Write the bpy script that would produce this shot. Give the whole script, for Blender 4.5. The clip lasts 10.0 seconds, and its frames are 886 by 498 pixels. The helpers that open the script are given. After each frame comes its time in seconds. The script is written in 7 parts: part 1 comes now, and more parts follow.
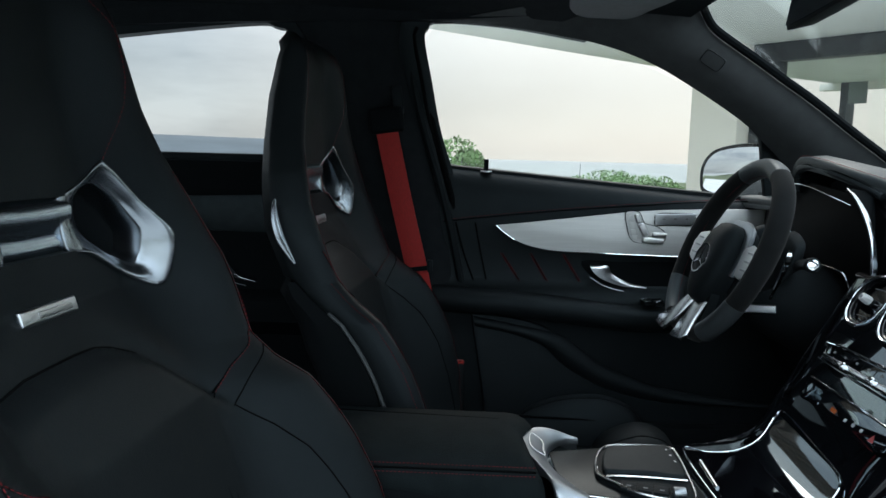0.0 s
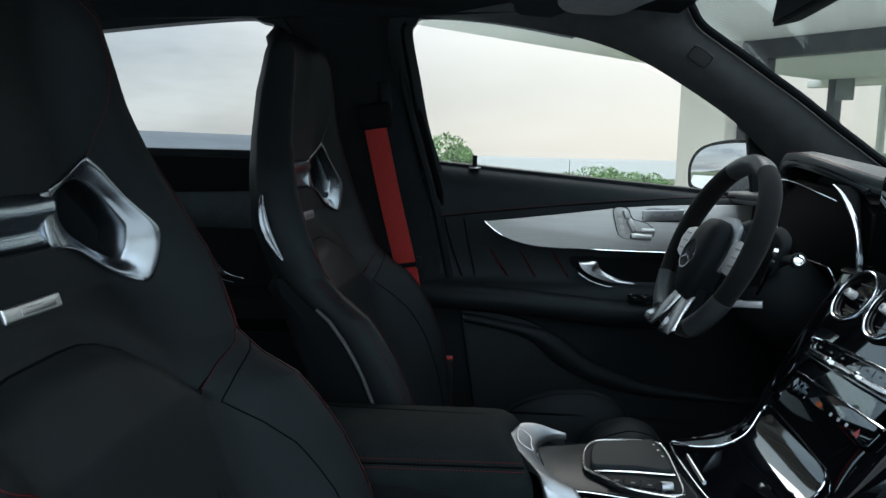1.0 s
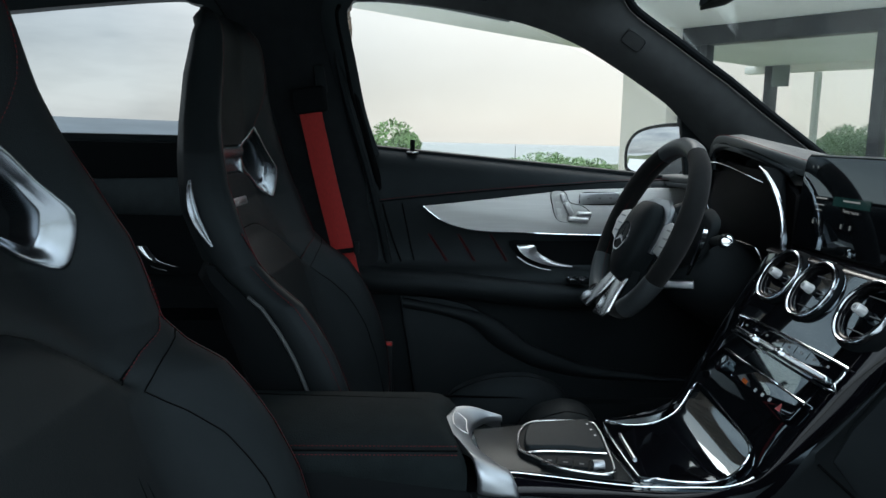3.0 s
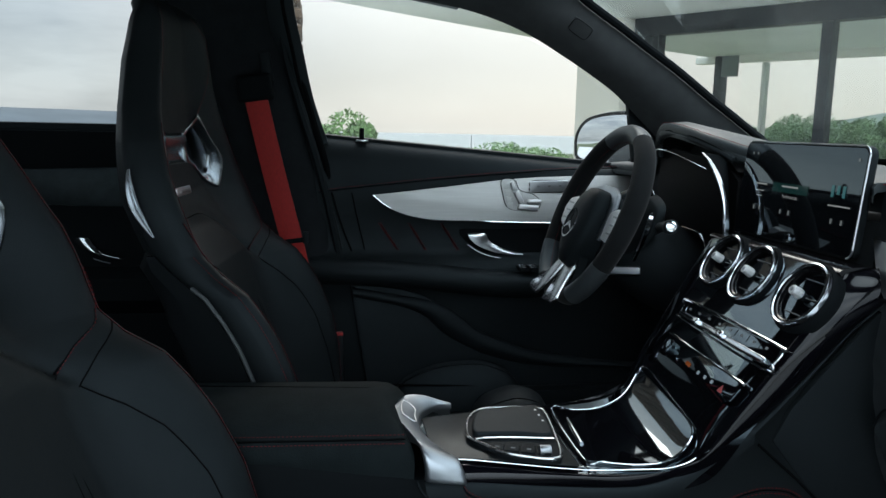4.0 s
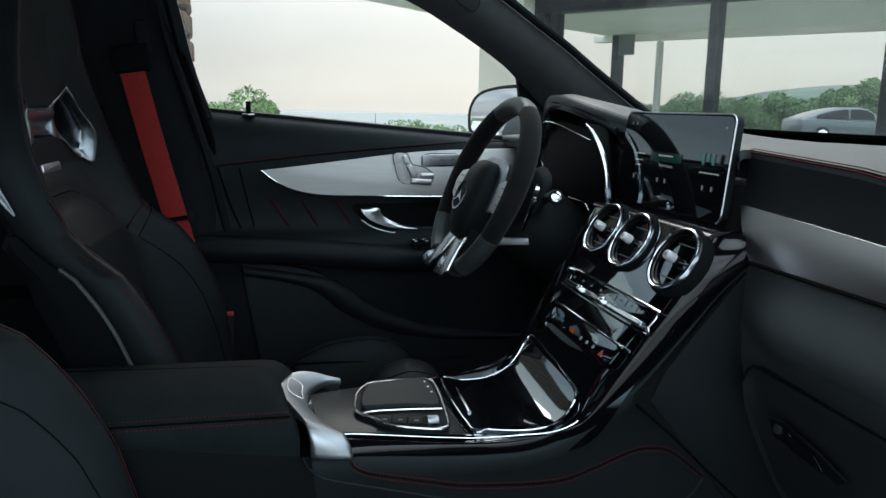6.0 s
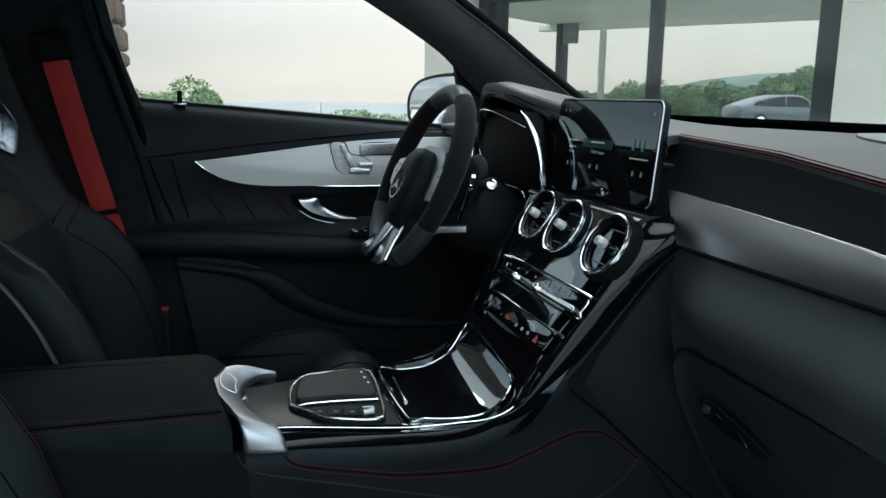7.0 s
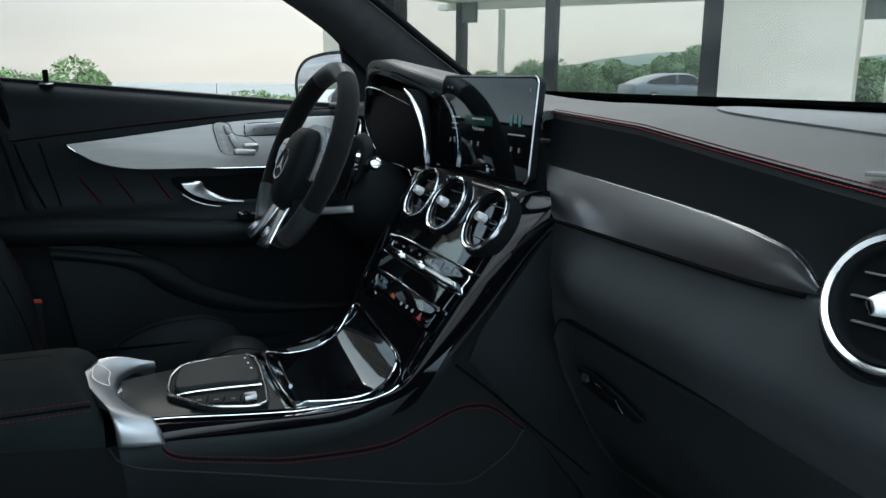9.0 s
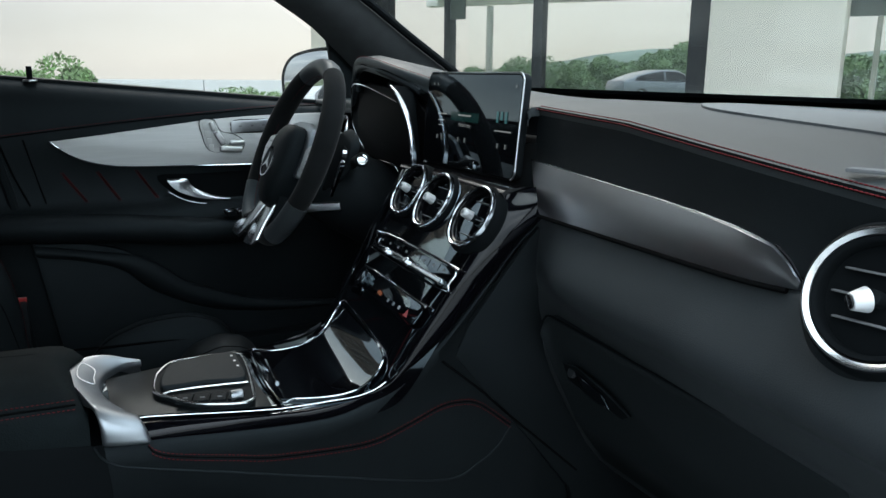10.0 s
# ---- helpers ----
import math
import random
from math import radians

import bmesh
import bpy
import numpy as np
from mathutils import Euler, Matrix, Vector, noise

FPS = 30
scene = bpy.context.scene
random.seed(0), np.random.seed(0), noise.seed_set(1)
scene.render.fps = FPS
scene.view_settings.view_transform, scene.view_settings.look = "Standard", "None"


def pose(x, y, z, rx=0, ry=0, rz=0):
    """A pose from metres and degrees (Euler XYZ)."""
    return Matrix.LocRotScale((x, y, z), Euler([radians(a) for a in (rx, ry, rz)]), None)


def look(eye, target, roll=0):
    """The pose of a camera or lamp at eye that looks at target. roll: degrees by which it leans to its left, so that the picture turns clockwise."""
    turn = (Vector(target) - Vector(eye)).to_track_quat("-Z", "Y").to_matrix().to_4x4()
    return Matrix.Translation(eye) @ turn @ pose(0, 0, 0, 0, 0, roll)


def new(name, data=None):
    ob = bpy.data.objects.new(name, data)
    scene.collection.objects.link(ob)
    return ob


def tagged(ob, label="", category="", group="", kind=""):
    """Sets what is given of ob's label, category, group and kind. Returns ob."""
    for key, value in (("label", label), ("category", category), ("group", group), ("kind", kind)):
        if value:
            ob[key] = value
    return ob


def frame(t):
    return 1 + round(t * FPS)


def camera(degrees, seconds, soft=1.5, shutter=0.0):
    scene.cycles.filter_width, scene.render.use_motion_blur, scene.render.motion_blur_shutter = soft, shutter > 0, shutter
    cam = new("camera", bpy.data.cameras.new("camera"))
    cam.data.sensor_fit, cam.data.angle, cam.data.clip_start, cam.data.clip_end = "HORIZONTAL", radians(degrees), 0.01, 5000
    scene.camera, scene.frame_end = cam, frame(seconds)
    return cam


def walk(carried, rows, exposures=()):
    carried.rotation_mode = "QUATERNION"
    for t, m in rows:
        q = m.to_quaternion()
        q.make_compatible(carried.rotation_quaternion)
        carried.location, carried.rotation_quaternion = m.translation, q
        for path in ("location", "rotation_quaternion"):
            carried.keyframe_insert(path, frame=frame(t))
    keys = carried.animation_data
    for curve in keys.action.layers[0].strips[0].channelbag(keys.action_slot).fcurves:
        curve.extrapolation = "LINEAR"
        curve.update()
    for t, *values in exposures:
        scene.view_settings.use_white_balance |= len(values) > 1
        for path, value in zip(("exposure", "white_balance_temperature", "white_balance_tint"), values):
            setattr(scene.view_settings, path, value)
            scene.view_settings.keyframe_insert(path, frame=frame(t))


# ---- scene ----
cam = camera(59.4, 10.0)
PATH = [
    (0, (-0.011, -1.062, 1.211), (0.004, 0.922, 0.961), 1.5),
    (0.5, (-0.01, -1.061, 1.21), (0.012, 0.923, 0.958), 1.5),
    (1, (-0.008, -1.061, 1.21), (0.033, 0.922, 0.952), 1.5),
    (1.5, (-0.003, -1.06, 1.209), (0.061, 0.921, 0.946), 1.4),
    (2, (0.001, -1.058, 1.207), (0.097, 0.921, 0.939), 1.4),
    (2.5, (0.007, -1.057, 1.207), (0.137, 0.919, 0.929), 1.4),
    (4, (0.032, -1.053, 1.202), (0.313, 0.902, 0.891), 1.2),
    (4.5, (0.04, -1.052, 1.2), (0.377, 0.893, 0.877), 1.2),
    (5, (0.051, -1.051, 1.196), (0.445, 0.88, 0.858), 1.1),
    (6.5, (0.078, -1.05, 1.191), (0.648, 0.831, 0.819), 1.0),
    (7, (0.091, -1.051, 1.19), (0.723, 0.807, 0.805), 0.8),
    (7.5, (0.099, -1.053, 1.189), (0.795, 0.78, 0.796), 0.8),
    (8, (0.112, -1.056, 1.188), (0.868, 0.751, 0.784), 0.6),
    (8.5, (0.119, -1.057, 1.187), (0.929, 0.723, 0.771), 0.6),
    (9, (0.127, -1.058, 1.186), (0.975, 0.701, 0.755), 0.5),
    (9.5, (0.129, -1.06, 1.187), (0.994, 0.689, 0.749), 0.5),
    (10, (0.13, -1.06, 1.186), (1.003, 0.686, 0.747), 0.5),
]
walk(cam, [(t, look(eye, target, roll)) for t, eye, target, roll in PATH])

# ---- world and light ----
SUN_AZ, SUN_EL = 8.0, 42.0          # degrees from +y towards +x; veiled by cloud
world = bpy.data.worlds.new("world")
scene.world = world
world.use_nodes = True
wn, wl = world.node_tree.nodes, world.node_tree.links
wn.clear()
w_out = wn.new("ShaderNodeOutputWorld")
w_bg = wn.new("ShaderNodeBackground")
w_sky = wn.new("ShaderNodeTexSky")
w_sky.sky_type, w_sky.sun_disc = "NISHITA", False
w_sky.sun_elevation, w_sky.sun_rotation = radians(SUN_EL), radians(SUN_AZ)
w_tc = wn.new("ShaderNodeTexCoord")
w_map = wn.new("ShaderNodeMapping")
w_map.inputs["Scale"].default_value = (1.0, 1.0, 4.5)
w_noise = wn.new("ShaderNodeTexNoise")
w_noise.inputs["Scale"].default_value, w_noise.inputs["Detail"].default_value = 2.6, 7.0
w_noise.inputs["Roughness"].default_value = 0.55
w_ramp = wn.new("ShaderNodeValToRGB")
w_ramp.color_ramp.elements[0].position, w_ramp.color_ramp.elements[0].color = 0.36, (0.29, 0.35, 0.395, 1)
w_ramp.color_ramp.elements[1].position, w_ramp.color_ramp.elements[1].color = 0.68, (0.56, 0.64, 0.68, 1)
w_dot = wn.new("ShaderNodeVectorMath")
w_dot.operation = "DOT_PRODUCT"
w_dot.inputs[1].default_value = (0.44, 0.85, 0.28)
w_glow = wn.new("ShaderNodeMapRange")
w_glow.inputs["From Min"].default_value, w_glow.inputs["From Max"].default_value = 0.70, 0.97
w_glow.inputs["To Min"].default_value, w_glow.inputs["To Max"].default_value = 0.0, 0.84
w_veil = wn.new("ShaderNodeMix")
w_veil.data_type = "RGBA"
w_veil.inputs[7].default_value = (0.985, 0.975, 0.92, 1)
w_scale = wn.new("ShaderNodeVectorMath")
w_scale.operation = "SCALE"
w_scale.inputs["Scale"].default_value = 0.10
w_mix = wn.new("ShaderNodeMix")
w_mix.data_type = "RGBA"
w_mix.inputs[0].default_value = 0.88
wl.new(w_tc.outputs["Generated"], w_map.inputs["Vector"])
wl.new(w_map.outputs["Vector"], w_noise.inputs["Vector"])
wl.new(w_noise.outputs["Fac"], w_ramp.inputs["Fac"])
wl.new(w_tc.outputs["Generated"], w_dot.inputs[0])
wl.new(w_dot.outputs["Value"], w_glow.inputs["Value"])
wl.new(w_glow.outputs["Result"], w_veil.inputs[0])
wl.new(w_ramp.outputs["Color"], w_veil.inputs[6])
wl.new(w_sky.outputs["Color"], w_scale.inputs[0])
wl.new(w_scale.outputs["Vector"], w_mix.inputs[6])
wl.new(w_veil.outputs[2], w_mix.inputs[7])
w_sep = wn.new("ShaderNodeSeparateXYZ")
w_lift = wn.new("ShaderNodeMapRange")           # an overcast sky is brightest overhead
w_lift.inputs["From Min"].default_value, w_lift.inputs["From Max"].default_value = 0.08, 1.0
w_lift.inputs["To Min"].default_value, w_lift.inputs["To Max"].default_value = 1.0, 3.2
w_back = wn.new("ShaderNodeVectorMath")         # unseen sky on the passenger's side, raised to light cabin and pillar
w_back.operation = "DOT_PRODUCT"
w_back.inputs[1].default_value = (0.10, -0.92, 0.38)
w_side_gain = wn.new("ShaderNodeMapRange")
w_side_gain.inputs["From Min"].default_value, w_side_gain.inputs["From Max"].default_value = -0.05, 0.85
w_side_gain.inputs["To Min"].default_value, w_side_gain.inputs["To Max"].default_value = 1.0, 2.8
w_both = wn.new("ShaderNodeMath")
w_both.operation = "MULTIPLY"
wl.new(w_tc.outputs["Generated"], w_back.inputs[0])
wl.new(w_back.outputs["Value"], w_side_gain.inputs["Value"])
w_gain = wn.new("ShaderNodeVectorMath")
w_gain.operation = "SCALE"
wl.new(w_tc.outputs["Generated"], w_sep.inputs[0])
wl.new(w_sep.outputs["Z"], w_lift.inputs["Value"])
wl.new(w_mix.outputs[2], w_gain.inputs[0])
wl.new(w_lift.outputs["Result"], w_both.inputs[0])
wl.new(w_side_gain.outputs["Result"], w_both.inputs[1])
wl.new(w_both.outputs["Value"], w_gain.inputs["Scale"])
wl.new(w_gain.outputs["Vector"], w_bg.inputs["Color"])
w_bg.inputs["Strength"].default_value = 0.93
wl.new(w_bg.outputs["Background"], w_out.inputs["Surface"])

sun_data = bpy.data.lights.new("sun", "SUN")
sun_data.energy, sun_data.angle, sun_data.color = 0.7, radians(20), (1.0, 0.96, 0.9)
sun = new("sun", sun_data)
sun_way = Vector((math.sin(radians(SUN_AZ)) * math.cos(radians(SUN_EL)), math.cos(radians(SUN_AZ)) * math.cos(radians(SUN_EL)), math.sin(radians(SUN_EL))))
sun.matrix_world = look(sun_way * 30, (0, 0, 0))
scene.view_settings.exposure = 0.21


# ---- materials ----
def material(name, base, rough=0.5, metal=0.0, coat=0.0, vary=0.0, vary_scale=6.0, bump=0.0, bump_scale=400.0,
             grain="noise", stretch=(1, 1, 1), spec=0.5, cool=False, sheen=0.0, second=None, rough_vary=0.0, ior=0.0):
    """A principled surface with variation of colour at a broad scale and relief at a fine one, in object space (metres)."""
    m = bpy.data.materials.new(name)
    m.use_nodes = True
    nt = m.node_tree
    p = nt.nodes["Principled BSDF"]
    p.inputs["Base Color"].default_value = (*base, 1)
    p.inputs["Roughness"].default_value = rough
    p.inputs["Metallic"].default_value = metal
    p.inputs["Specular IOR Level"].default_value = spec
    p.inputs["Coat Weight"].default_value = coat
    # blue in the specular tint stands in for cooler window light
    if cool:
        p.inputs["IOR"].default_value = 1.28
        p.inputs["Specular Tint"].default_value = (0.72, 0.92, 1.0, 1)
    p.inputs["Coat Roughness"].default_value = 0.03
    # the same stand-in blue goes into reflections when an ior is given
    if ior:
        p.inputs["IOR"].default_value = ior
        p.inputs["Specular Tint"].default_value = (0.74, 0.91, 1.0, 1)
    if sheen:
        p.inputs["Sheen Weight"].default_value = sheen
        p.inputs["Sheen Roughness"].default_value = 0.5
    tc = nt.nodes.new("ShaderNodeTexCoord")
    mp = nt.nodes.new("ShaderNodeMapping")
    mp.inputs["Scale"].default_value = stretch
    nt.links.new(tc.outputs["Object"], mp.inputs["Vector"])
    if vary or rough_vary:
        n1 = nt.nodes.new("ShaderNodeTexNoise")
        n1.inputs["Scale"].default_value, n1.inputs["Detail"].default_value = vary_scale, 5.0
        nt.links.new(mp.outputs["Vector"], n1.inputs["Vector"])
        if vary:
            mx = nt.nodes.new("ShaderNodeMix")
            mx.data_type = "RGBA"
            other = second or tuple(c * (1 - vary) for c in base)
            mx.inputs[6].default_value = (*base, 1)
            mx.inputs[7].default_value = (*other, 1)
            mr = nt.nodes.new("ShaderNodeMapRange")
            mr.inputs["From Min"].default_value, mr.inputs["From Max"].default_value = 0.35, 0.65
            nt.links.new(n1.outputs["Fac"], mr.inputs["Value"])
            nt.links.new(mr.outputs["Result"], mx.inputs[0])
            nt.links.new(mx.outputs[2], p.inputs["Base Color"])
        if rough_vary:
            rr = nt.nodes.new("ShaderNodeMapRange")
            rr.inputs["To Min"].default_value, rr.inputs["To Max"].default_value = rough - rough_vary, rough + rough_vary
            nt.links.new(n1.outputs["Fac"], rr.inputs["Value"])
            nt.links.new(rr.outputs["Result"], p.inputs["Roughness"])
    if bump:
        if grain == "voronoi":
            n2 = nt.nodes.new("ShaderNodeTexVoronoi")
            height = n2.outputs["Distance"]
        else:
            n2 = nt.nodes.new("ShaderNodeTexNoise")
            n2.inputs["Detail"].default_value = 3.0
            height = n2.outputs["Fac"]
        n2.inputs["Scale"].default_value = bump_scale
        nt.links.new(mp.outputs["Vector"], n2.inputs["Vector"])
        b = nt.nodes.new("ShaderNodeBump")
        b.inputs["Strength"].default_value = bump
        b.inputs["Distance"].default_value = 0.35 / bump_scale
        nt.links.new(height, b.inputs["Height"])
        nt.links.new(b.outputs["Normal"], p.inputs["Normal"])
    return m


def glass(name, tint, gloss=0.04, haze=0.0):
    """A clear pane: tinted see-through, mirror gloss that grows at flat angles."""
    m = bpy.data.materials.new(name)
    m.use_nodes = True
    nt = m.node_tree
    nt.nodes.remove(nt.nodes["Principled BSDF"])
    out = nt.nodes["Material Output"]
    tr = nt.nodes.new("ShaderNodeBsdfTransparent")
    tr.inputs["Color"].default_value = (*tint, 1)
    gl = nt.nodes.new("ShaderNodeBsdfGlossy")
    gl.inputs["Roughness"].default_value = 0.01
    gl.inputs["Color"].default_value = (0.9, 0.95, 0.93, 1)
    lw = nt.nodes.new("ShaderNodeLayerWeight")
    lw.inputs["Blend"].default_value = 0.5
    pw = nt.nodes.new("ShaderNodeMath")
    pw.operation = "POWER"
    pw.inputs[1].default_value = 4.0
    fr = nt.nodes.new("ShaderNodeMapRange")
    fr.inputs["To Min"].default_value, fr.inputs["To Max"].default_value = gloss, 0.8
    nt.links.new(lw.outputs["Facing"], pw.inputs[0])
    nt.links.new(pw.outputs["Value"], fr.inputs["Value"])
    mix = nt.nodes.new("ShaderNodeMixShader")
    nt.links.new(fr.outputs["Result"], mix.inputs["Fac"])
    nt.links.new(tr.outputs["BSDF"], mix.inputs[1])
    nt.links.new(gl.outputs["BSDF"], mix.inputs[2])
    # a pale translucent share stands in for haze over the view outside
    if haze:
        haze_film = nt.nodes.new("ShaderNodeBsdfTranslucent")
        haze_film.inputs["Color"].default_value = (0.82, 0.86, 0.86, 1)
        hazed = nt.nodes.new("ShaderNodeMixShader")
        hazed.inputs["Fac"].default_value = haze
        nt.links.new(mix.outputs["Shader"], hazed.inputs[1])
        nt.links.new(haze_film.outputs["BSDF"], hazed.inputs[2])
        mix = hazed
    nt.links.new(mix.outputs["Shader"], out.inputs["Surface"])
    return m


def glowing(name, color, strength):
    m = bpy.data.materials.new(name)
    m.use_nodes = True
    p = m.node_tree.nodes["Principled BSDF"]
    p.inputs["Base Color"].default_value = (0.01, 0.01, 0.01, 1)
    p.inputs["Roughness"].default_value = 0.1
    p.inputs["Emission Color"].default_value = (*color, 1)
    p.inputs["Emission Strength"].default_value = strength
    return m


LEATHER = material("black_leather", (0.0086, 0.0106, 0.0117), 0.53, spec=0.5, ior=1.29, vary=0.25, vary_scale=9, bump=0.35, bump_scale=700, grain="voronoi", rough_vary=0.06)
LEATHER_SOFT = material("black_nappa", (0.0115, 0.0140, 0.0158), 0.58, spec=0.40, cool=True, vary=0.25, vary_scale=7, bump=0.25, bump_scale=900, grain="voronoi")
# paler than SOFT: daylight on the dash is put into its colour
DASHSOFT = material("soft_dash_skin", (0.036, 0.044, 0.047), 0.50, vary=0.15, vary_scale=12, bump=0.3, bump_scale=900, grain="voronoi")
ARMLEATHER = material("grained_armrest_leather", (0.0105, 0.0140, 0.0150), 0.80, spec=0.2, cool=True, vary=0.25, vary_scale=30, bump=0.5, bump_scale=500, grain="voronoi")
# lighter than LEATHER: daylight on the lower dash is put into its colour
DASHLEATHER = material("lit_dash_leather", (0.046, 0.052, 0.056), 0.42, ior=1.50, vary=0.2, vary_scale=8, bump=0.3, bump_scale=800, grain="voronoi")
PILLARCLOTH = material("pillar_cloth", (0.043, 0.047, 0.049), 0.85, spec=0.3, vary=0.2, vary_scale=30, bump=0.3, bump_scale=1500)
SUEDE = material("black_microfibre", (0.0085, 0.0095, 0.0102), 0.95, vary=0.3, vary_scale=25, bump=0.3, bump_scale=1500, sheen=0.08, spec=0.12)
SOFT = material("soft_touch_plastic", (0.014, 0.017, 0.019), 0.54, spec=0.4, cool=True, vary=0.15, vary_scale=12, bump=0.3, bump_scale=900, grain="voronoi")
DARK = material("dark_plastic", (0.0095, 0.0112, 0.0125), 0.6, spec=0.35, cool=True, vary=0.2, bump=0.2, bump_scale=800)
BLACK = material("matt_black", (0.005, 0.0058, 0.0065), 0.8, spec=0.2, cool=True)
PIANO = material("piano_black", (0.0025, 0.0025, 0.0035), 0.035, spec=0.5, ior=2.2, rough_vary=0.012, vary_scale=3)
EDGEBLACK = material("gloss_black_edge", (0.003, 0.003, 0.0045), 0.05, spec=0.35, vary=0.1)
GLOSSBLACK = material("gloss_black_plastic", (0.004, 0.004, 0.005), 0.16, spec=0.35, vary=0.1)
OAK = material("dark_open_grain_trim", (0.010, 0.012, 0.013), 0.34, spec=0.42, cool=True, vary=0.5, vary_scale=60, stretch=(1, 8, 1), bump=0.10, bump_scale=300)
CHROME = material("polished_chrome", (0.82, 0.84, 0.87), 0.08, metal=1.0, rough_vary=0.03, vary_scale=20)
SATIN = material("satin_aluminium", (0.74, 0.76, 0.79), 0.30, metal=1.0, vary=0.12, vary_scale=120, stretch=(1, 12, 12), rough_vary=0.05)
BRUSHED = material("brushed_aluminium", (0.64, 0.645, 0.635), 0.58, metal=1.0, vary=0.06, vary_scale=200, stretch=(0.05, 1, 1), bump=0.05, bump_scale=900, rough_vary=0.03)
GREYMETAL = material("dark_satin_metal", (0.50, 0.51, 0.53), 0.30, metal=1.0, vary=0.15, vary_scale=90, stretch=(1, 0.1, 1), rough_vary=0.04)
TRIMMETAL = material("dark_brushed_trim", (0.60, 0.61, 0.63), 0.28, metal=1.0, vary=0.04, vary_scale=90, stretch=(1, 0.1, 1), rough_vary=0.008)
BRACKET = material("grey_satin_bracket", (0.40, 0.43, 0.46), 0.40, metal=1.0, vary=0.06, vary_scale=40, rough_vary=0.03)
BAR = material("polished_steel_bar", (0.62, 0.65, 0.69), 0.16, metal=1.0, vary=0.08, vary_scale=30, rough_vary=0.04)
# blue cast of bezel and cross bar stands in for reflected sky
BEZEL = material("dark_polished_bezel", (0.33, 0.36, 0.39), 0.23, metal=1.0, vary=0.05, vary_scale=8, rough_vary=0.02)
CROSSBAR = material("polished_steel_cross_bar", (0.58, 0.66, 0.74), 0.22, metal=1.0, vary=0.04, vary_scale=6, rough_vary=0.02)
STITCH = material("red_thread", (0.11, 0.008, 0.011), 0.8, spec=0.2)
RINGSATIN = material("satin_chrome_ring", (0.76, 0.77, 0.78), 0.24, metal=1.0, vary=0.04, vary_scale=30, rough_vary=0.03)
SEAM = material("dark_seam", (0.003, 0.0034, 0.0038), 0.95, spec=0.05)
BELT = material("red_webbing", (0.36, 0.012, 0.010), 0.75, vary=0.2, vary_scale=300, bump=0.5, bump_scale=1200, stretch=(1, 1, 0.4), sheen=0.2)
ROOFLINING = material("black_roof_lining", (0.014, 0.016, 0.018), 0.95, spec=0.2, cool=True, vary=0.2, vary_scale=40, bump=0.3, bump_scale=1500)
VISORCLOTH = material("grey_visor_cloth", (0.16, 0.165, 0.17), 0.9, vary=0.1, vary_scale=60, bump=0.3, bump_scale=1500)
CARPET = material("black_carpet", (0.008, 0.008, 0.008), 1.0, vary=0.4, vary_scale=200, bump=0.8, bump_scale=700)
SCREENGLASS = material("display_glass", (0.003, 0.003, 0.004), 0.03, spec=0.5, ior=2.2)
SPOKE = material("bright_spoke_metal", (0.80, 0.82, 0.84), 0.20, metal=1.0, rough_vary=0.04, vary_scale=30)
KNOB = material("pale_metal_knob", (0.86, 0.87, 0.88), 0.42, metal=0.5, vary=0.08)
GREYBEAM = material("grey_green_beam", (0.20, 0.235, 0.225), 0.7, vary=0.15, vary_scale=2)
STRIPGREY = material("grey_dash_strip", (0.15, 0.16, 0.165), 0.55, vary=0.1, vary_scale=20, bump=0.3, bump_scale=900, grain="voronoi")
MIRROR = material("mirror_glass", (0.9, 0.9, 0.9), 0.01, metal=1.0)
CLEAR = glass("clear_glass", (0.97, 0.985, 0.975), 0.01)
SHIELD = glass("windscreen_glass", (0.985, 0.994, 0.99), 0.02, 0.004)
DOORGLASS = glass("door_glass", (0.985, 0.99, 0.985), 0.01, 0.018)
HOUSEGLASS = glass("house_glass", (0.985, 0.995, 0.99), 0.018)
BODYPAINT = material("grey_body_paint", (0.10, 0.11, 0.12), 0.3, metal=0.3, coat=1.0)
PLASTER = material("white_render", (0.94, 0.885, 0.775), 0.9, spec=0.1, vary=0.05, vary_scale=1.2, bump=0.3, bump_scale=120)
SOFFIT = material("cream_soffit", (0.90, 0.89, 0.82), 0.9, vary=0.05, vary_scale=0.8, bump=0.2, bump_scale=60)
STEEL = material("anthracite_frame", (0.030, 0.034, 0.038), 0.5, metal=0.0, spec=0.3, vary=0.2, vary_scale=5)
PAVING = material("pale_paving", (0.56, 0.575, 0.58), 0.85, vary=0.25, vary_scale=1.5, bump=0.3, bump_scale=60)
GRASS = material("rough_grass", (0.07, 0.10, 0.035), 0.95, vary=0.5, vary_scale=0.08, bump=0.5, bump_scale=3)
# distance haze is mixed into the base colours of sea and far hill
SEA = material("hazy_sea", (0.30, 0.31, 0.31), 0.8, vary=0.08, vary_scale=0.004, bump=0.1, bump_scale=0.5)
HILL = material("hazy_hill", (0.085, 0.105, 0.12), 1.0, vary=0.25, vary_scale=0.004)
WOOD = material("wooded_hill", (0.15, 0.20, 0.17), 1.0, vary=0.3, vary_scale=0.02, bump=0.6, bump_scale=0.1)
# leaf greens are lightened for the haze that lies over them
LEAF = material("green_leaves", (0.19, 0.34, 0.11), 0.6, vary=0.5, vary_scale=2.5, second=(0.14, 0.22, 0.085))
LEAFDARK = material("dark_green_leaves", (0.13, 0.215, 0.085), 0.65, vary=0.5, vary_scale=1.5, second=(0.075, 0.135, 0.055))
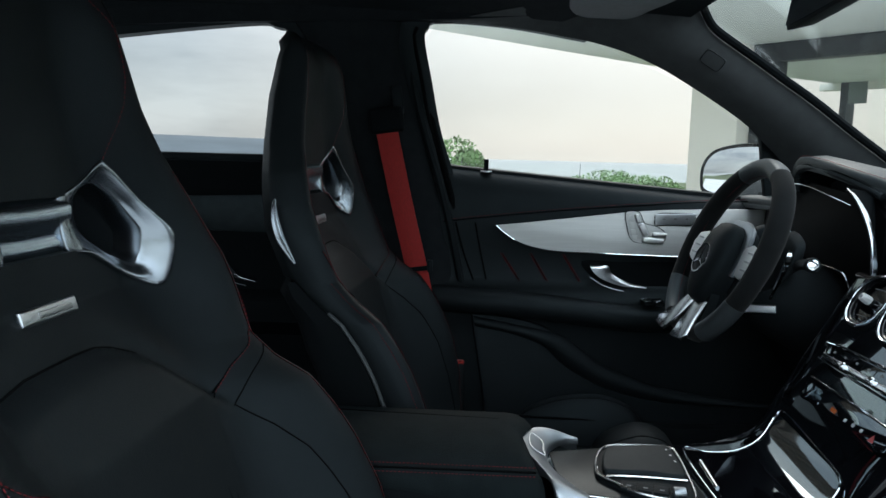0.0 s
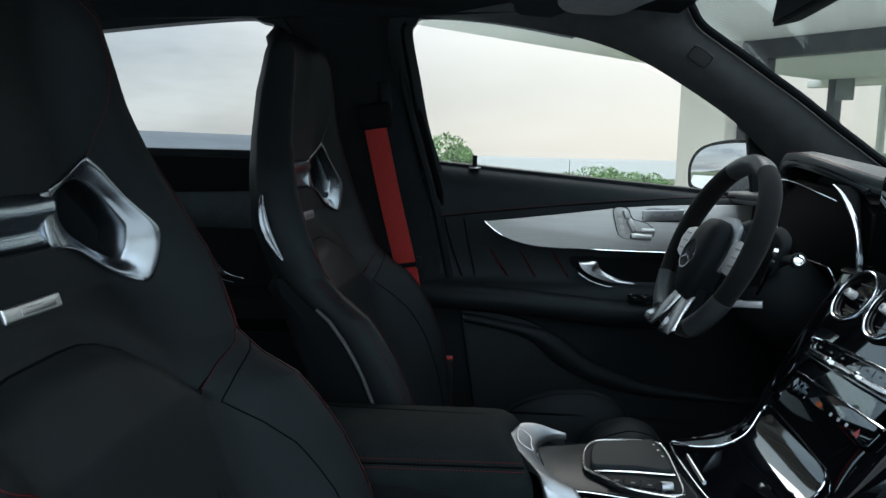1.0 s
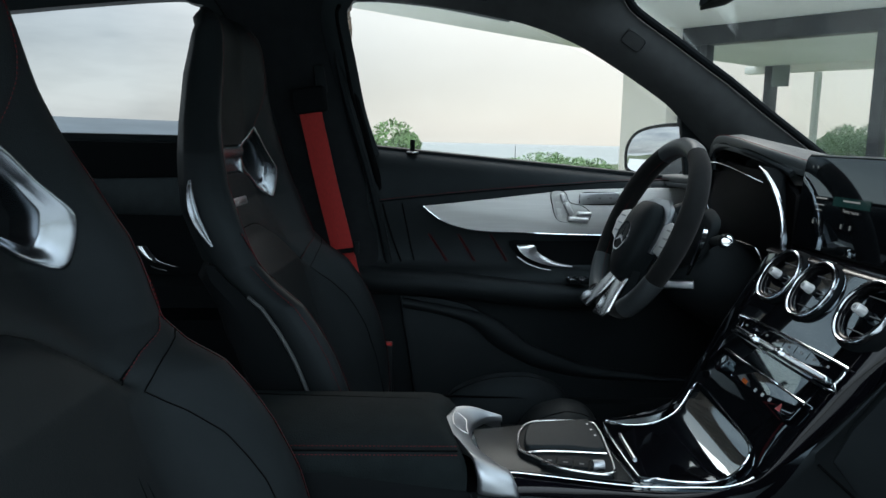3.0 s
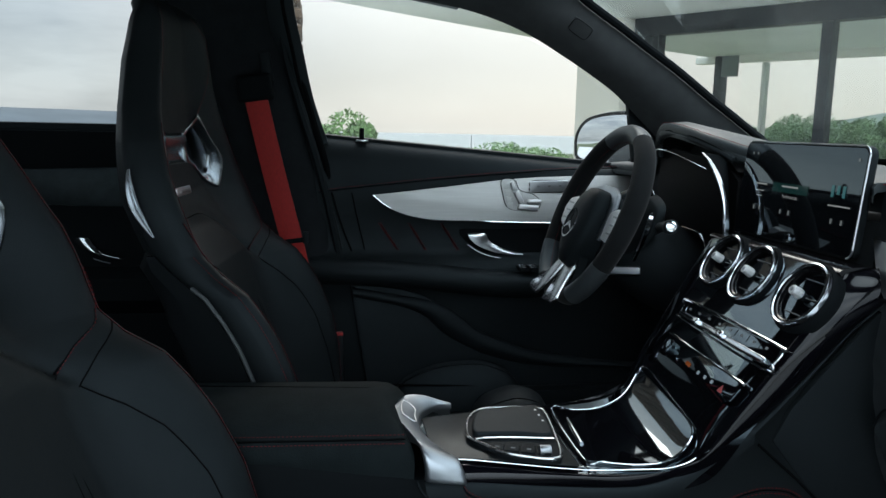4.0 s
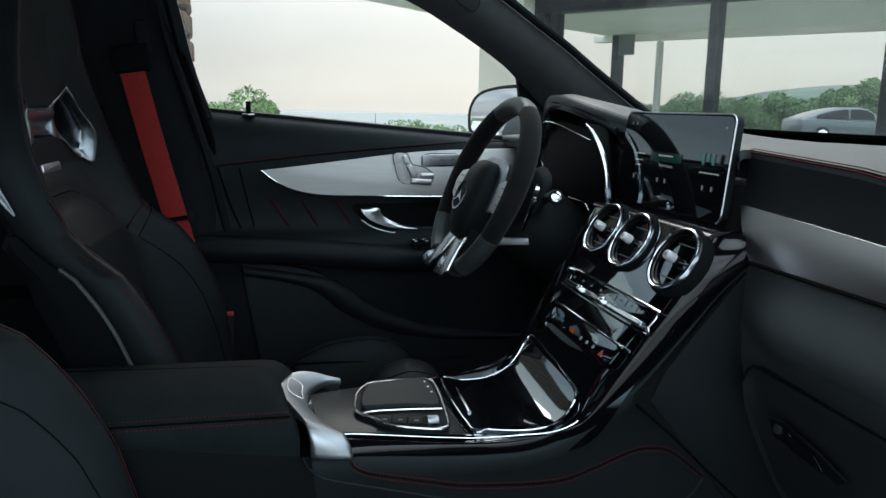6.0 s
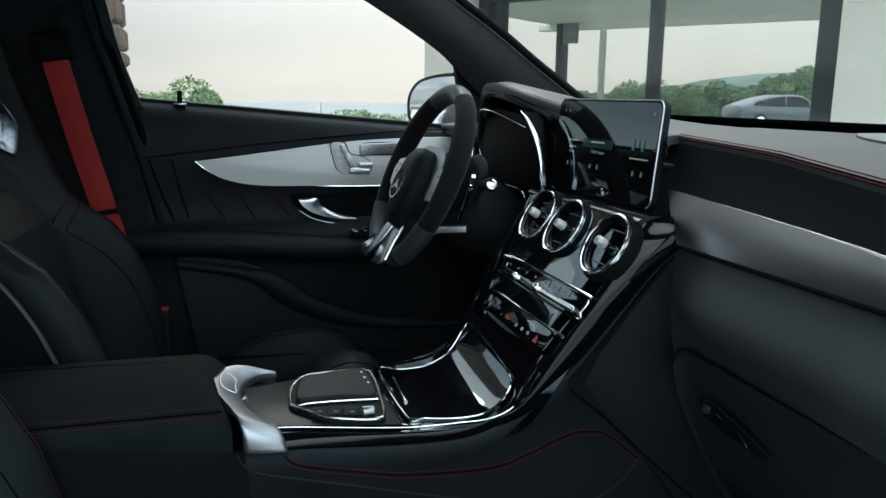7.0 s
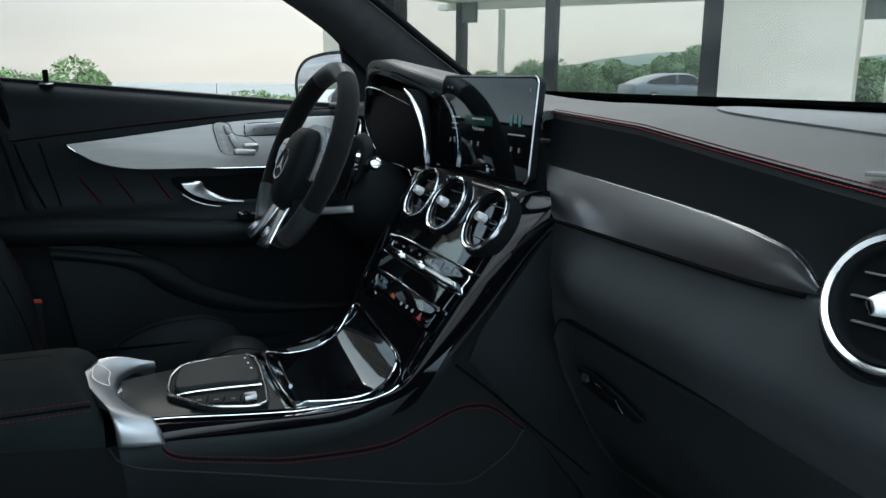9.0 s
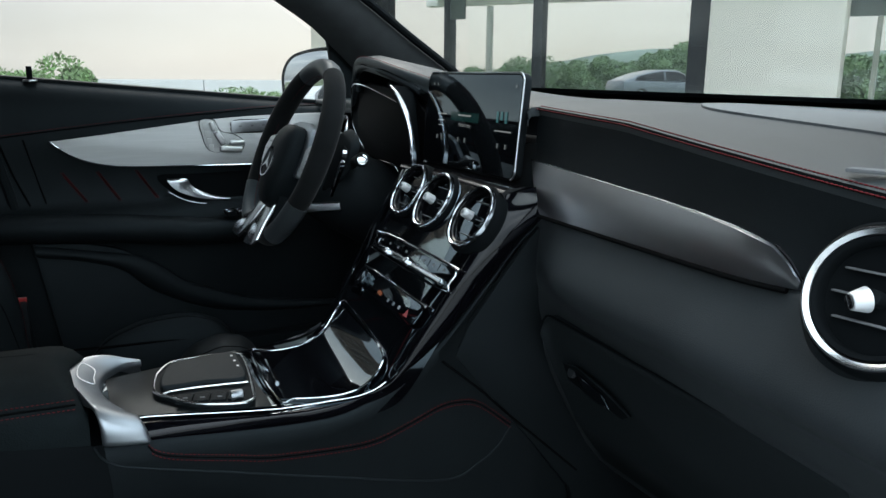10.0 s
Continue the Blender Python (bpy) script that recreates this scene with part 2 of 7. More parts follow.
BARK = material("brown_bark", (0.10, 0.075, 0.055), 0.9, vary=0.4, vary_scale=8, bump=0.8, bump_scale=60)
STONE = material("rust_brown_stone", (0.13, 0.085, 0.055), 0.9, vary=0.45, vary_scale=6, bump=0.6, bump_scale=50)
MORTAR = material("grey_mortar", (0.13, 0.11, 0.09), 0.95, vary=0.2, bump=0.3, bump_scale=80)
SILVER = material("silver_car_paint", (0.13, 0.15, 0.175), 0.35, metal=0.3, coat=0.35)
TYRE = material("black_rubber", (0.015, 0.015, 0.015), 0.85, bump=0.3, bump_scale=200)
TINT = material("tinted_car_glass", (0.006, 0.007, 0.009), 0.25, spec=0.15)


# ---- mesh tools ----
BASES = {}


def thing(name, label, category, base, group="", kind=""):
    ob = new(name)
    ob.empty_display_size = 0.05
    ob.location = base
    BASES[ob] = Vector(base)
    return tagged(ob, label, category, group, kind)


def part(name, geo, mat, parent=None, label="", flat=False, sharp=38, kind=""):
    """Links a bmesh, or (vertices, faces), in world coordinates, as one mesh object under a thing or a part."""
    me = bpy.data.meshes.new(name)
    if isinstance(geo, bmesh.types.BMesh):
        bmesh.ops.recalc_face_normals(geo, faces=geo.faces[:])
        geo.to_mesh(me)
        geo.free()
    else:
        v, f = geo
        me.from_pydata([tuple(map(float, p)) for p in v], [], [tuple(int(i) for i in q) for q in f])
        bm = bmesh.new()
        bm.from_mesh(me)
        bmesh.ops.recalc_face_normals(bm, faces=bm.faces[:])
        bm.to_mesh(me)
        bm.free()
    me.materials.append(mat)
    if not flat:
        me.polygons.foreach_set("use_smooth", [True] * len(me.polygons))
        me.set_sharp_from_angle(angle=radians(sharp))
    ob = new(name, me)
    if parent is not None:
        ob.parent = parent
        if parent in BASES:
            ob.matrix_parent_inverse = Matrix.Translation(-BASES[parent])
    return tagged(ob, label, kind=kind)


def lerp_table(table, x):
    xs, ys = zip(*table)
    return float(np.interp(x, xs, ys))


def curve(pts, n=8, closed=False):
    """Catmull-Rom through the points."""
    P = [np.array(p, float) for p in pts]
    m = len(P)
    out = []
    for i in range(m if closed else m - 1):
        a = P[(i - 1) % m] if closed or i else 2 * P[0] - P[1]
        b, c = P[i], P[(i + 1) % m]
        d = P[(i + 2) % m] if closed or i + 2 < m else 2 * P[-1] - P[-2]
        for k in range(n):
            t = k / n
            out.append(0.5 * (2 * b + (c - a) * t + (2 * a - 5 * b + 4 * c - d) * t * t + (3 * b - 3 * c + d - a) * t ** 3))
    if not closed:
        out.append(P[-1])
    return out


def merge(*geos):
    V, F = [], []
    for v, f in geos:
        o = len(V)
        V.extend(v)
        F.extend([tuple(i + o for i in q) for q in f])
    return V, F


def grid(rows, wrap=False, caps=False):
    """A skin over rows of points; wrap closes each row, caps closes the two ends."""
    R, C = len(rows), len(rows[0])
    V = [p for r in rows for p in r]
    F = []
    for i in range(R - 1):
        for j in range(C if wrap else C - 1):
            k = (j + 1) % C
            F.append((i * C + j, i * C + k, (i + 1) * C + k, (i + 1) * C + j))
    if caps:
        F.append(tuple(range(C)))
        F.append(tuple((R - 1) * C + j for j in range(C)))
    return V, F


def slab(rows, offset):
    """A sheet over rows of points, given thickness by the offset vector."""
    R, C = len(rows), len(rows[0])
    o = np.array(offset, float)
    top = [np.array(p, float) for r in rows for p in r]
    V = top + [p + o for p in top]
    n = R * C
    F = []
    for i in range(R - 1):
        for j in range(C - 1):
            q = (i * C + j, i * C + j + 1, (i + 1) * C + j + 1, (i + 1) * C + j)
            F.append(q)
            F.append(tuple(n + k for k in reversed(q)))
    rim = [j for j in range(C)] + [i * C + C - 1 for i in range(1, R)] + [(R - 1) * C + j for j in range(C - 2, -1, -1)] + [i * C for i in range(R - 2, 0, -1)]
    for a, b in zip(rim, rim[1:] + rim[:1]):
        F.append((a, b, b + n, a + n))
    return V, F


def sweep(pts, section, up=(0, 0, 1), closed=False, caps=True, scale=None):
    """A section (side, up) carried along the points."""
    P = [np.array(p, float) for p in pts]
    U = np.array(up, float)
    rows = []
    m = len(P)
    for i, p in enumerate(P):
        a = P[(i - 1) % m] if closed else P[max(i - 1, 0)]
        b = P[(i + 1) % m] if closed else P[min(i + 1, m - 1)]
        t = (b - a) / (np.linalg.norm(b - a) + 1e-12)
        s = np.cross(t, U)
        s /= np.linalg.norm(s) + 1e-12
        u = np.cross(s, t)
        k = scale[i] if scale else 1.0
        rows.append([p + k * (s * x + u * y) for x, y in section])
    if closed:
        rows.append(rows[0])
        V, F = grid(rows[:-1], wrap=True)
        R, C = m, len(section)
        for j in range(C):
            F.append(((R - 1) * C + j, (R - 1) * C + (j + 1) % C, (j + 1) % C, j))
        return V, F
    return grid(rows, wrap=True, caps=caps)


def circle(r, n=10, ry=None):
    return [(r * math.cos(2 * math.pi * k / n), (ry or r) * math.sin(2 * math.pi * k / n)) for k in range(n)]


def tube(pts, r, n=8, closed=False, up=(0, 0, 1), scale=None):
    return sweep(pts, circle(r, n), up, closed, True, scale)


def prism(poly, push, bevel=0.0, seg=2):
    """A polygon of 3D points, pushed along a vector, with bevelled edges."""
    bm = bmesh.new()
    vs = [bm.verts.new(tuple(p)) for p in poly]
    f = bm.faces.new(vs)
    r = bmesh.ops.extrude_face_region(bm, geom=[f])
    bmesh.ops.translate(bm, vec=Vector(push), verts=[g for g in r["geom"] if isinstance(g, bmesh.types.BMVert)])
    if bevel:
        bmesh.ops.recalc_face_normals(bm, faces=bm.faces[:])
        es = [e for e in bm.edges if len(e.link_faces) == 2 and e.calc_face_angle(0) > 0.6]
        bmesh.ops.bevel(bm, geom=es, offset=bevel, segments=seg, profile=0.6, affect="EDGES", clamp_overlap=True)
    return bm


def rbox(size, at=None, bevel=0.004, seg=2):
    """A box with rounded edges; at is a pose."""
    bm = bmesh.new()
    bmesh.ops.create_cube(bm, size=1)
    bmesh.ops.scale(bm, vec=Vector(size), verts=bm.verts[:])
    if bevel:
        bmesh.ops.bevel(bm, geom=bm.edges[:], offset=bevel, segments=seg, profile=0.6, affect="EDGES", clamp_overlap=True)
    if at is not None:
        bmesh.ops.transform(bm, matrix=at, verts=bm.verts[:])
    return bm


def rod(r, depth, at, n=24, bevel=0.0, r2=None):
    """A capped round bar along the pose's z."""
    bm = bmesh.new()
    bmesh.ops.create_cone(bm, cap_ends=True, segments=n, radius1=r, radius2=r if r2 is None else r2, depth=depth)
    if bevel:
        es = [e for e in bm.edges if e.calc_face_angle(0) > 0.8]
        bmesh.ops.bevel(bm, geom=es, offset=bevel, segments=2, profile=0.6, affect="EDGES", clamp_overlap=True)
    bmesh.ops.transform(bm, matrix=at, verts=bm.verts[:])
    return bm


def resample(pts, step):
    P = [np.array(p, float) for p in pts]
    d = np.concatenate([[0], np.cumsum([np.linalg.norm(b - a) for a, b in zip(P, P[1:])])])
    n = max(2, int(d[-1] / step))
    A = np.array(P)
    return [np.array([np.interp(s, d, A[:, k]) for k in range(3)]) for s in np.linspace(0, d[-1], n)]


def evenly(pts, n):
    """n points at equal steps along a smooth line."""
    A = np.array(curve(pts, 8))
    d = np.concatenate([[0], np.cumsum(np.linalg.norm(np.diff(A, axis=0), axis=1))])
    return [np.array([np.interp(s, d, A[:, k]) for k in range(3)]) for s in np.linspace(0, d[-1], n)]


def stitches(pts, pitch=0.0052, length=0.0034, r=0.00065):
    """A run of short threads along the points."""
    Q = resample(pts, pitch)
    V, F = [], []
    for a, b in zip(Q, Q[1:]):
        t = (b - a) / (np.linalg.norm(b - a) + 1e-12)
        s = np.cross(t, (0.3, 0.2, 1.0))
        s /= np.linalg.norm(s) + 1e-12
        u = np.cross(s, t)
        o = len(V)
        for e, k in ((-0.5, 0.6), (0.0, 1.0), (0.5, 0.6)):
            c = (a + b) / 2 + t * length * e
            V.extend([c + r * k * (s * x + u * y) for x, y in ((1, 0), (0, 1), (-1, 0), (0, -1))])
        for i in range(2):
            for j in range(4):
                F.append((o + i * 4 + j, o + i * 4 + (j + 1) % 4, o + (i + 1) * 4 + (j + 1) % 4, o + (i + 1) * 4 + j))
        F.append((o, o + 1, o + 2, o + 3))
        F.append((o + 8, o + 9, o + 10, o + 11))
    return V, F


def ring(center, axis, radius, section, n=48):
    """A round frame about an axis; section is (radial, axial) offsets."""
    c, a = np.array(center, float), np.array(axis, float)
    a /= np.linalg.norm(a)
    s = np.cross(a, (0, 1, 0.01))
    s /= np.linalg.norm(s)
    u = np.cross(a, s)
    rows = []
    for k in range(n):
        th = 2 * math.pi * k / n
        d = s * math.cos(th) + u * math.sin(th)
        rows.append([c + d * (radius + x) + a * y for x, y in section])
    V, F = grid(rows, wrap=True)
    C = len(section)
    for j in range(C):
        F.append(((n - 1) * C + j, (n - 1) * C + (j + 1) % C, (j + 1) % C, j))
    return V, F


# ---- surroundings ----
# the house stands along a line whose normal lies 56 degrees from +y towards +x
HN = np.array((math.sin(radians(56)), math.cos(radians(56)), 0.0))
HU = np.array((math.sin(radians(146)), math.cos(radians(146)), 0.0))


def house(u, n, z):
    return HN * n + HU * u + np.array((0.05, -1.05, z))


def house_box(u0, u1, n0, n1, z0, z1, bevel=0.01):
    poly = [house(u0, n0, z0), house(u1, n0, z0), house(u1, n1, z0), house(u0, n1, z0)]
    return prism(poly, (0, 0, z1 - z0), bevel)


def ground_height(x, y):
    far = math.hypot(x, y)
    drop = -0.02 - max(0.0, far - 39) * 0.11
    return max(drop, -60.0)


rows = []
for r in (0, 3, 6, 10, 15, 20, 26, 39, 50, 80, 140, 260, 600, 1500, 4500):
    rows.append([(r * math.cos(2 * math.pi * k / 72), r * math.sin(2 * math.pi * k / 72), ground_height(r, 0)) for k in range(72)])
part("ground", grid(rows, wrap=True), GRASS, label="rough green grass falling away towards the sea", kind="structure", flat=True)
part("terrace", prism([(-14, -14, -0.02), (9, -14, -0.02), (16, 2, -0.02), (16, 14, -0.02), (-4, 14, -0.02), (-14, 10, -0.02)], (0, 0, 0.02)), PAVING,
     label="pale stone terrace under and round the car", kind="structure", flat=True)
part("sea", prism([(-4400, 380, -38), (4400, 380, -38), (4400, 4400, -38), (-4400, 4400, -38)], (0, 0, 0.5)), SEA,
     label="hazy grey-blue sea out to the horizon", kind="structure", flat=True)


def ridge(name, az0, az1, dist, heights, depth, mat, label, base=-45):
    rows = []
    H = curve([(i, h, 0) for i, h in enumerate(heights)], 10)
    m = len(H)
    for lift, back in ((base, 0.0), (0.55, 0.35), (0.9, 0.75), (1.0, 1.0)):
        row = []
        for i, h in enumerate(H):
            az = radians(az0 + (az1 - az0) * i / (m - 1))
            d = dist + depth * back
            top = h[1] + 0.03 * h[1] * noise.noise((i * 0.35, dist * 0.01, 0))
            z = base if back == 0 else base + (top - base) * lift
            row.append((d * math.sin(az), d * math.cos(az), z))
        rows.append(row)
    last = [(p[0] * 1.3, p[1] * 1.3, base) for p in rows[-1]]
    part(name, grid(rows + [last]), mat, label=label, kind="structure")


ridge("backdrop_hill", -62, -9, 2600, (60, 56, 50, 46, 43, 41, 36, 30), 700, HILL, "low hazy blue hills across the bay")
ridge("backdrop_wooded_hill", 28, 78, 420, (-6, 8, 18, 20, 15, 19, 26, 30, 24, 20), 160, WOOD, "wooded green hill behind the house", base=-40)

terrace_roof = thing("house", "white modern house with a flat overhanging roof and glass walls", "house", tuple(house(-4, 12, 0)))
SOF = 3.08
part("roof", prism([(-4.65, 7.29, SOF), (4.76, 15.79, SOF), tuple(house(-8.0, 20, SOF)), tuple(house(8, 20, SOF)), tuple(house(8, 8.6, SOF)), tuple(house(-4.5, 8.6, SOF)), (-3.2, 6.4, SOF)], (0, 0, 0.45), 0.02), SOFFIT, terrace_roof, "flat cream overhanging roof slab")
part("ceiling_panel", house_box(-10.0, 7.8, 11.9, 17.5, SOF - 0.10, SOF - 0.004, 0), material("grey_green_ceiling", (0.78, 0.83, 0.79), 0.8, vary=0.1, vary_scale=1), terrace_roof)
part("pillar", house_box(-8.94, -8.00, 11.2, 12.0, 0, SOF, 0.02), PLASTER, terrace_roof, "white rendered pillar")
part("pillar", house_box(-2.19, -0.55, 11.25, 12.1, 0, SOF, 0.02), PLASTER, terrace_roof, "white rendered pillar")
part("wall", house_box(4.6, 8.0, 11.3, 12.0, 0, SOF, 0.02), PLASTER, terrace_roof)
part("header", house_box(-7.98, 4.6, 11.50, 11.75, SOF - 0.30, SOF - 0.004, 0.01), STEEL, terrace_roof, "dark steel header beam")
for u0, u1 in ((-7.98, -7.76), (-7.63, -7.50), (-4.86, -4.70), (-2.50, -2.21), (1.6, 1.75), (4.45, 4.6)):
    part("mullion", house_box(u0, u1, 11.50, 11.72, 0, SOF - 0.30, 0.01), STEEL, terrace_roof)
for u0, u1 in ((-7.50, -4.86), (-4.70, -2.50), (-0.43, 1.6), (1.75, 4.45)):
    pane = part("pane", house_box(u0, u1, 11.60, 11.62, 0.05, SOF - 0.30, 0), HOUSEGLASS, terrace_roof, "clear glass pane")
    pane.visible_shadow = False
for u0, u1 in ((-9.76, -9.60), (3.0, 3.15)):
    part("column", house_box(u0, u1, 17.4, 17.75, 0, SOF - 0.1, 0.01), STEEL, terrace_roof, "dark column of the far glass wall")
part("far_header", house_box(-10.3, 7.8, 17.45, 17.7, SOF - 0.26, SOF - 0.1, 0.01), SOFFIT, terrace_roof)
for u0, u1 in ((-9.15, -4.8), (-4.75, -0.42), (-0.26, 3.0)):
    pane = part("pane", house_box(u0, u1, 17.55, 17.57, 0.05, SOF - 0.26, 0), HOUSEGLASS, terrace_roof)
    pane.visible_shadow = False
part("door_leaf", house_box(-9.58, -9.18, 17.40, 17.46, 2.50, SOF - 0.1, 0.005), GREYBEAM, terrace_roof, "grey-green upper leaf beside the far opening")
part("window_jamb", house_box(-0.34, -0.24, 17.4, 17.75, 0, 2.33, 0.01), SOFFIT, terrace_roof, "pale window jamb inside the house")
part("lintel", house_box(-1.6, 3.0, 17.2, 17.38, 2.33, 2.72, 0.01), GREYBEAM, terrace_roof, "grey lintel inside the house")
part("inner_floor", house_box(-10, 7.8, 11.8, 17.4, -0.02, 0.02, 0), SOFFIT, terrace_roof)
# slim curtains and seats inside, as pale uprights and low dark backs
for u in (-8.35,):
    part("curtain", house_box(u, u + 0.10, 16.9, 17.1, 0.02, 2.75, 0.03), material("pale_curtain", (0.85, 0.87, 0.85), 0.9, vary=0.1), terrace_roof)


def leafy(name, center, size, count, leaf, mat, label, category, trunk=0.0, seed=1, parent_kind=""):
    """A shrub or tree: limbs, and many small leaves in uneven clumps."""
    rnd = np.random.RandomState(seed)
    cx, cy, cz = center
    sx, sy, sz = size
    t = thing(name, label, category, (cx, cy, cz - trunk - 0.02))
    clumps = []
    for k in range(max(8, int(14 * sx / max(sz, 0.5)))):
        d = rnd.normal(size=3)
        d /= np.linalg.norm(d)
        r = rnd.uniform(0.35, 0.9)
        clumps.append((np.array((cx + d[0] * sx * r, cy + d[1] * sy * r, cz + sz * (0.55 + 0.45 * d[2] * r))), rnd.uniform(0.18, 0.42) * min(sx, sz * 1.3)))
    V, F = [], []
    for k in range(count):
        c, rad = clumps[rnd.randint(len(clumps))]
        d = rnd.normal(size=3)
        d /= np.linalg.norm(d)
        p = c + d * rad * rnd.uniform(0.55, 1.0) ** 0.5
        p[2] = max(p[2], cz - trunk * 0.2)
        a = rnd.normal(size=3)
        a /= np.linalg.norm(a)
        b = np.cross(a, d + 0.01)
        b /= np.linalg.norm(b) + 1e-9
        L = leaf * rnd.uniform(0.6, 1.3)
        o = len(V)
        V.extend([p - a * L, p + b * L * 0.5 + d * L * 0.15, p + a * L, p - b * L * 0.5 + d * L * 0.15])
        F.append((o, o + 1, o + 2, o + 3))
    stems = []
    for c, rad in clumps[:9]:
        root = np.array((cx, cy, cz - trunk))
        midp = (root + c) / 2 + rnd.normal(size=3) * 0.08 * sz
        stems.append(tube(curve([root, midp, c], 4), 0.02 * sz + 0.01, 6, scale=[1 - 0.09 * i for i in range(9)]))
    part("trunk" if trunk else "stem", merge(*stems), BARK, t)
    part("crown", (V, F), mat, t, flat=True)
    return t


def polar(az, d, z):
    return (0.05 + d * math.sin(radians(az)), -1.05 + d * math.cos(radians(az)), z)


leafy("shrub", polar(-2.6, 19, 0.0), (1.5, 1.2, 1.75), 9000, 0.055, LEAF, "round bright green shrub beyond the terrace", "shrub", 0.3, 3)
leafy("shrub", polar(1.4, 20, -0.1), (1.0, 0.9, 1.45), 7000, 0.055, LEAF, "round bright green shrub beyond the terrace", "shrub", 0.3, 4)
leafy("shrub", polar(-6.5, 20, 0.0), (1.6, 1.2, 1.6), 4000, 0.06, LEAF, "round bright green shrub beyond the terrace", "shrub", 0.3, 5)
for i, (az, h) in enumerate(((10.9, 0.66), (12.3, 0.74), (13.8, 0.68), (15.2, 0.60), (16.8, 0.52))):
    leafy("shrub", polar(az, 20 + 0.5 * (i % 2), 0.0 - 0.1), (1.0, 0.75, h), 6000, 0.045, LEAF, "low bright green shrub at the terrace edge", "shrub", 0.25, 10 + i)
for i, (az, d, h, w) in enumerate(((39.3, 74, 3.9, 3.6), (41.9, 66, 5.2, 3.4), (45.5, 72, 4.8, 4.5), (36.4, 90, 3.2, 4.4), (33.2, 95, 3.4, 5.0), (53.5, 60, 3.6, 4.0), (30.0, 100, 2.8, 5.0), (48.5, 74, 4.4, 4.5), (57, 60, 3.4, 4))):
    leafy("tree", polar(az, d, -1.2), (w, w, h), 12000, 0.17, LEAFDARK, "dark green broad-crowned tree on the slope", "tree", 2.0, 30 + i)

# glass balustrade along the terrace edge
for i in range(7):
    b = thing("balustrade", "frameless glass balustrade panel on slim posts", "balustrade", (-4.0 + 2.2 * i, 13.4, 0), group="terrace balustrade")
    part("post", rbox((0.012, 0.03, 1.05), pose(-4.0 + 2.2 * i, 13.4, 0.525), 0.003), GREYBEAM, b)
    pane = part("pane", rbox((2.1, 0.012, 0.98), pose(-2.9 + 2.2 * i, 13.4, 0.55), 0.002), CLEAR, b)
    pane.visible_shadow = False

# stone pier beyond the driver's side
pier = thing("stone_pier", "rough rust-brown stone pier", "pillar", (-0.335, 2.84, 0))
part("core", rbox((0.36, 0.36, 4.2), pose(-0.335, 2.84, 2.1), 0.01), MORTAR, pier)
rnd = random.Random(7)
z = 0.0
stone_meshes = {}
while z < 4.15:
    h = rnd.choice((0.07, 0.09, 0.11))
    for side in range(4):
        x = -0.20
        while x < 0.18:
            w = min(rnd.choice((0.10, 0.14, 0.18)), 0.20 - x)
            if w > 0.05:
                key = (round(w, 2), h)
                if key not in stone_meshes:
                    bm = rbox((key[0] - 0.014, 0.07, h - 0.014), None, 0.012, 1)
                    me = bpy.data.meshes.new("stone")
                    bm.to_mesh(me)
                    bm.free()
                    me.materials.append(STONE)
                    stone_meshes[key] = me
                ob = new("stone", stone_meshes[key])
                ob.parent = pier
                ob.matrix_parent_inverse = Matrix.Translation(-BASES[pier])
                ob.matrix_basis = pose(-0.335, 2.84, 0) @ pose(0, 0, 0, 0, 0, 90 * side) @ pose(x + w / 2, -0.180 - rnd.uniform(0, 0.015), z + h / 2)
            x += w
    z += h


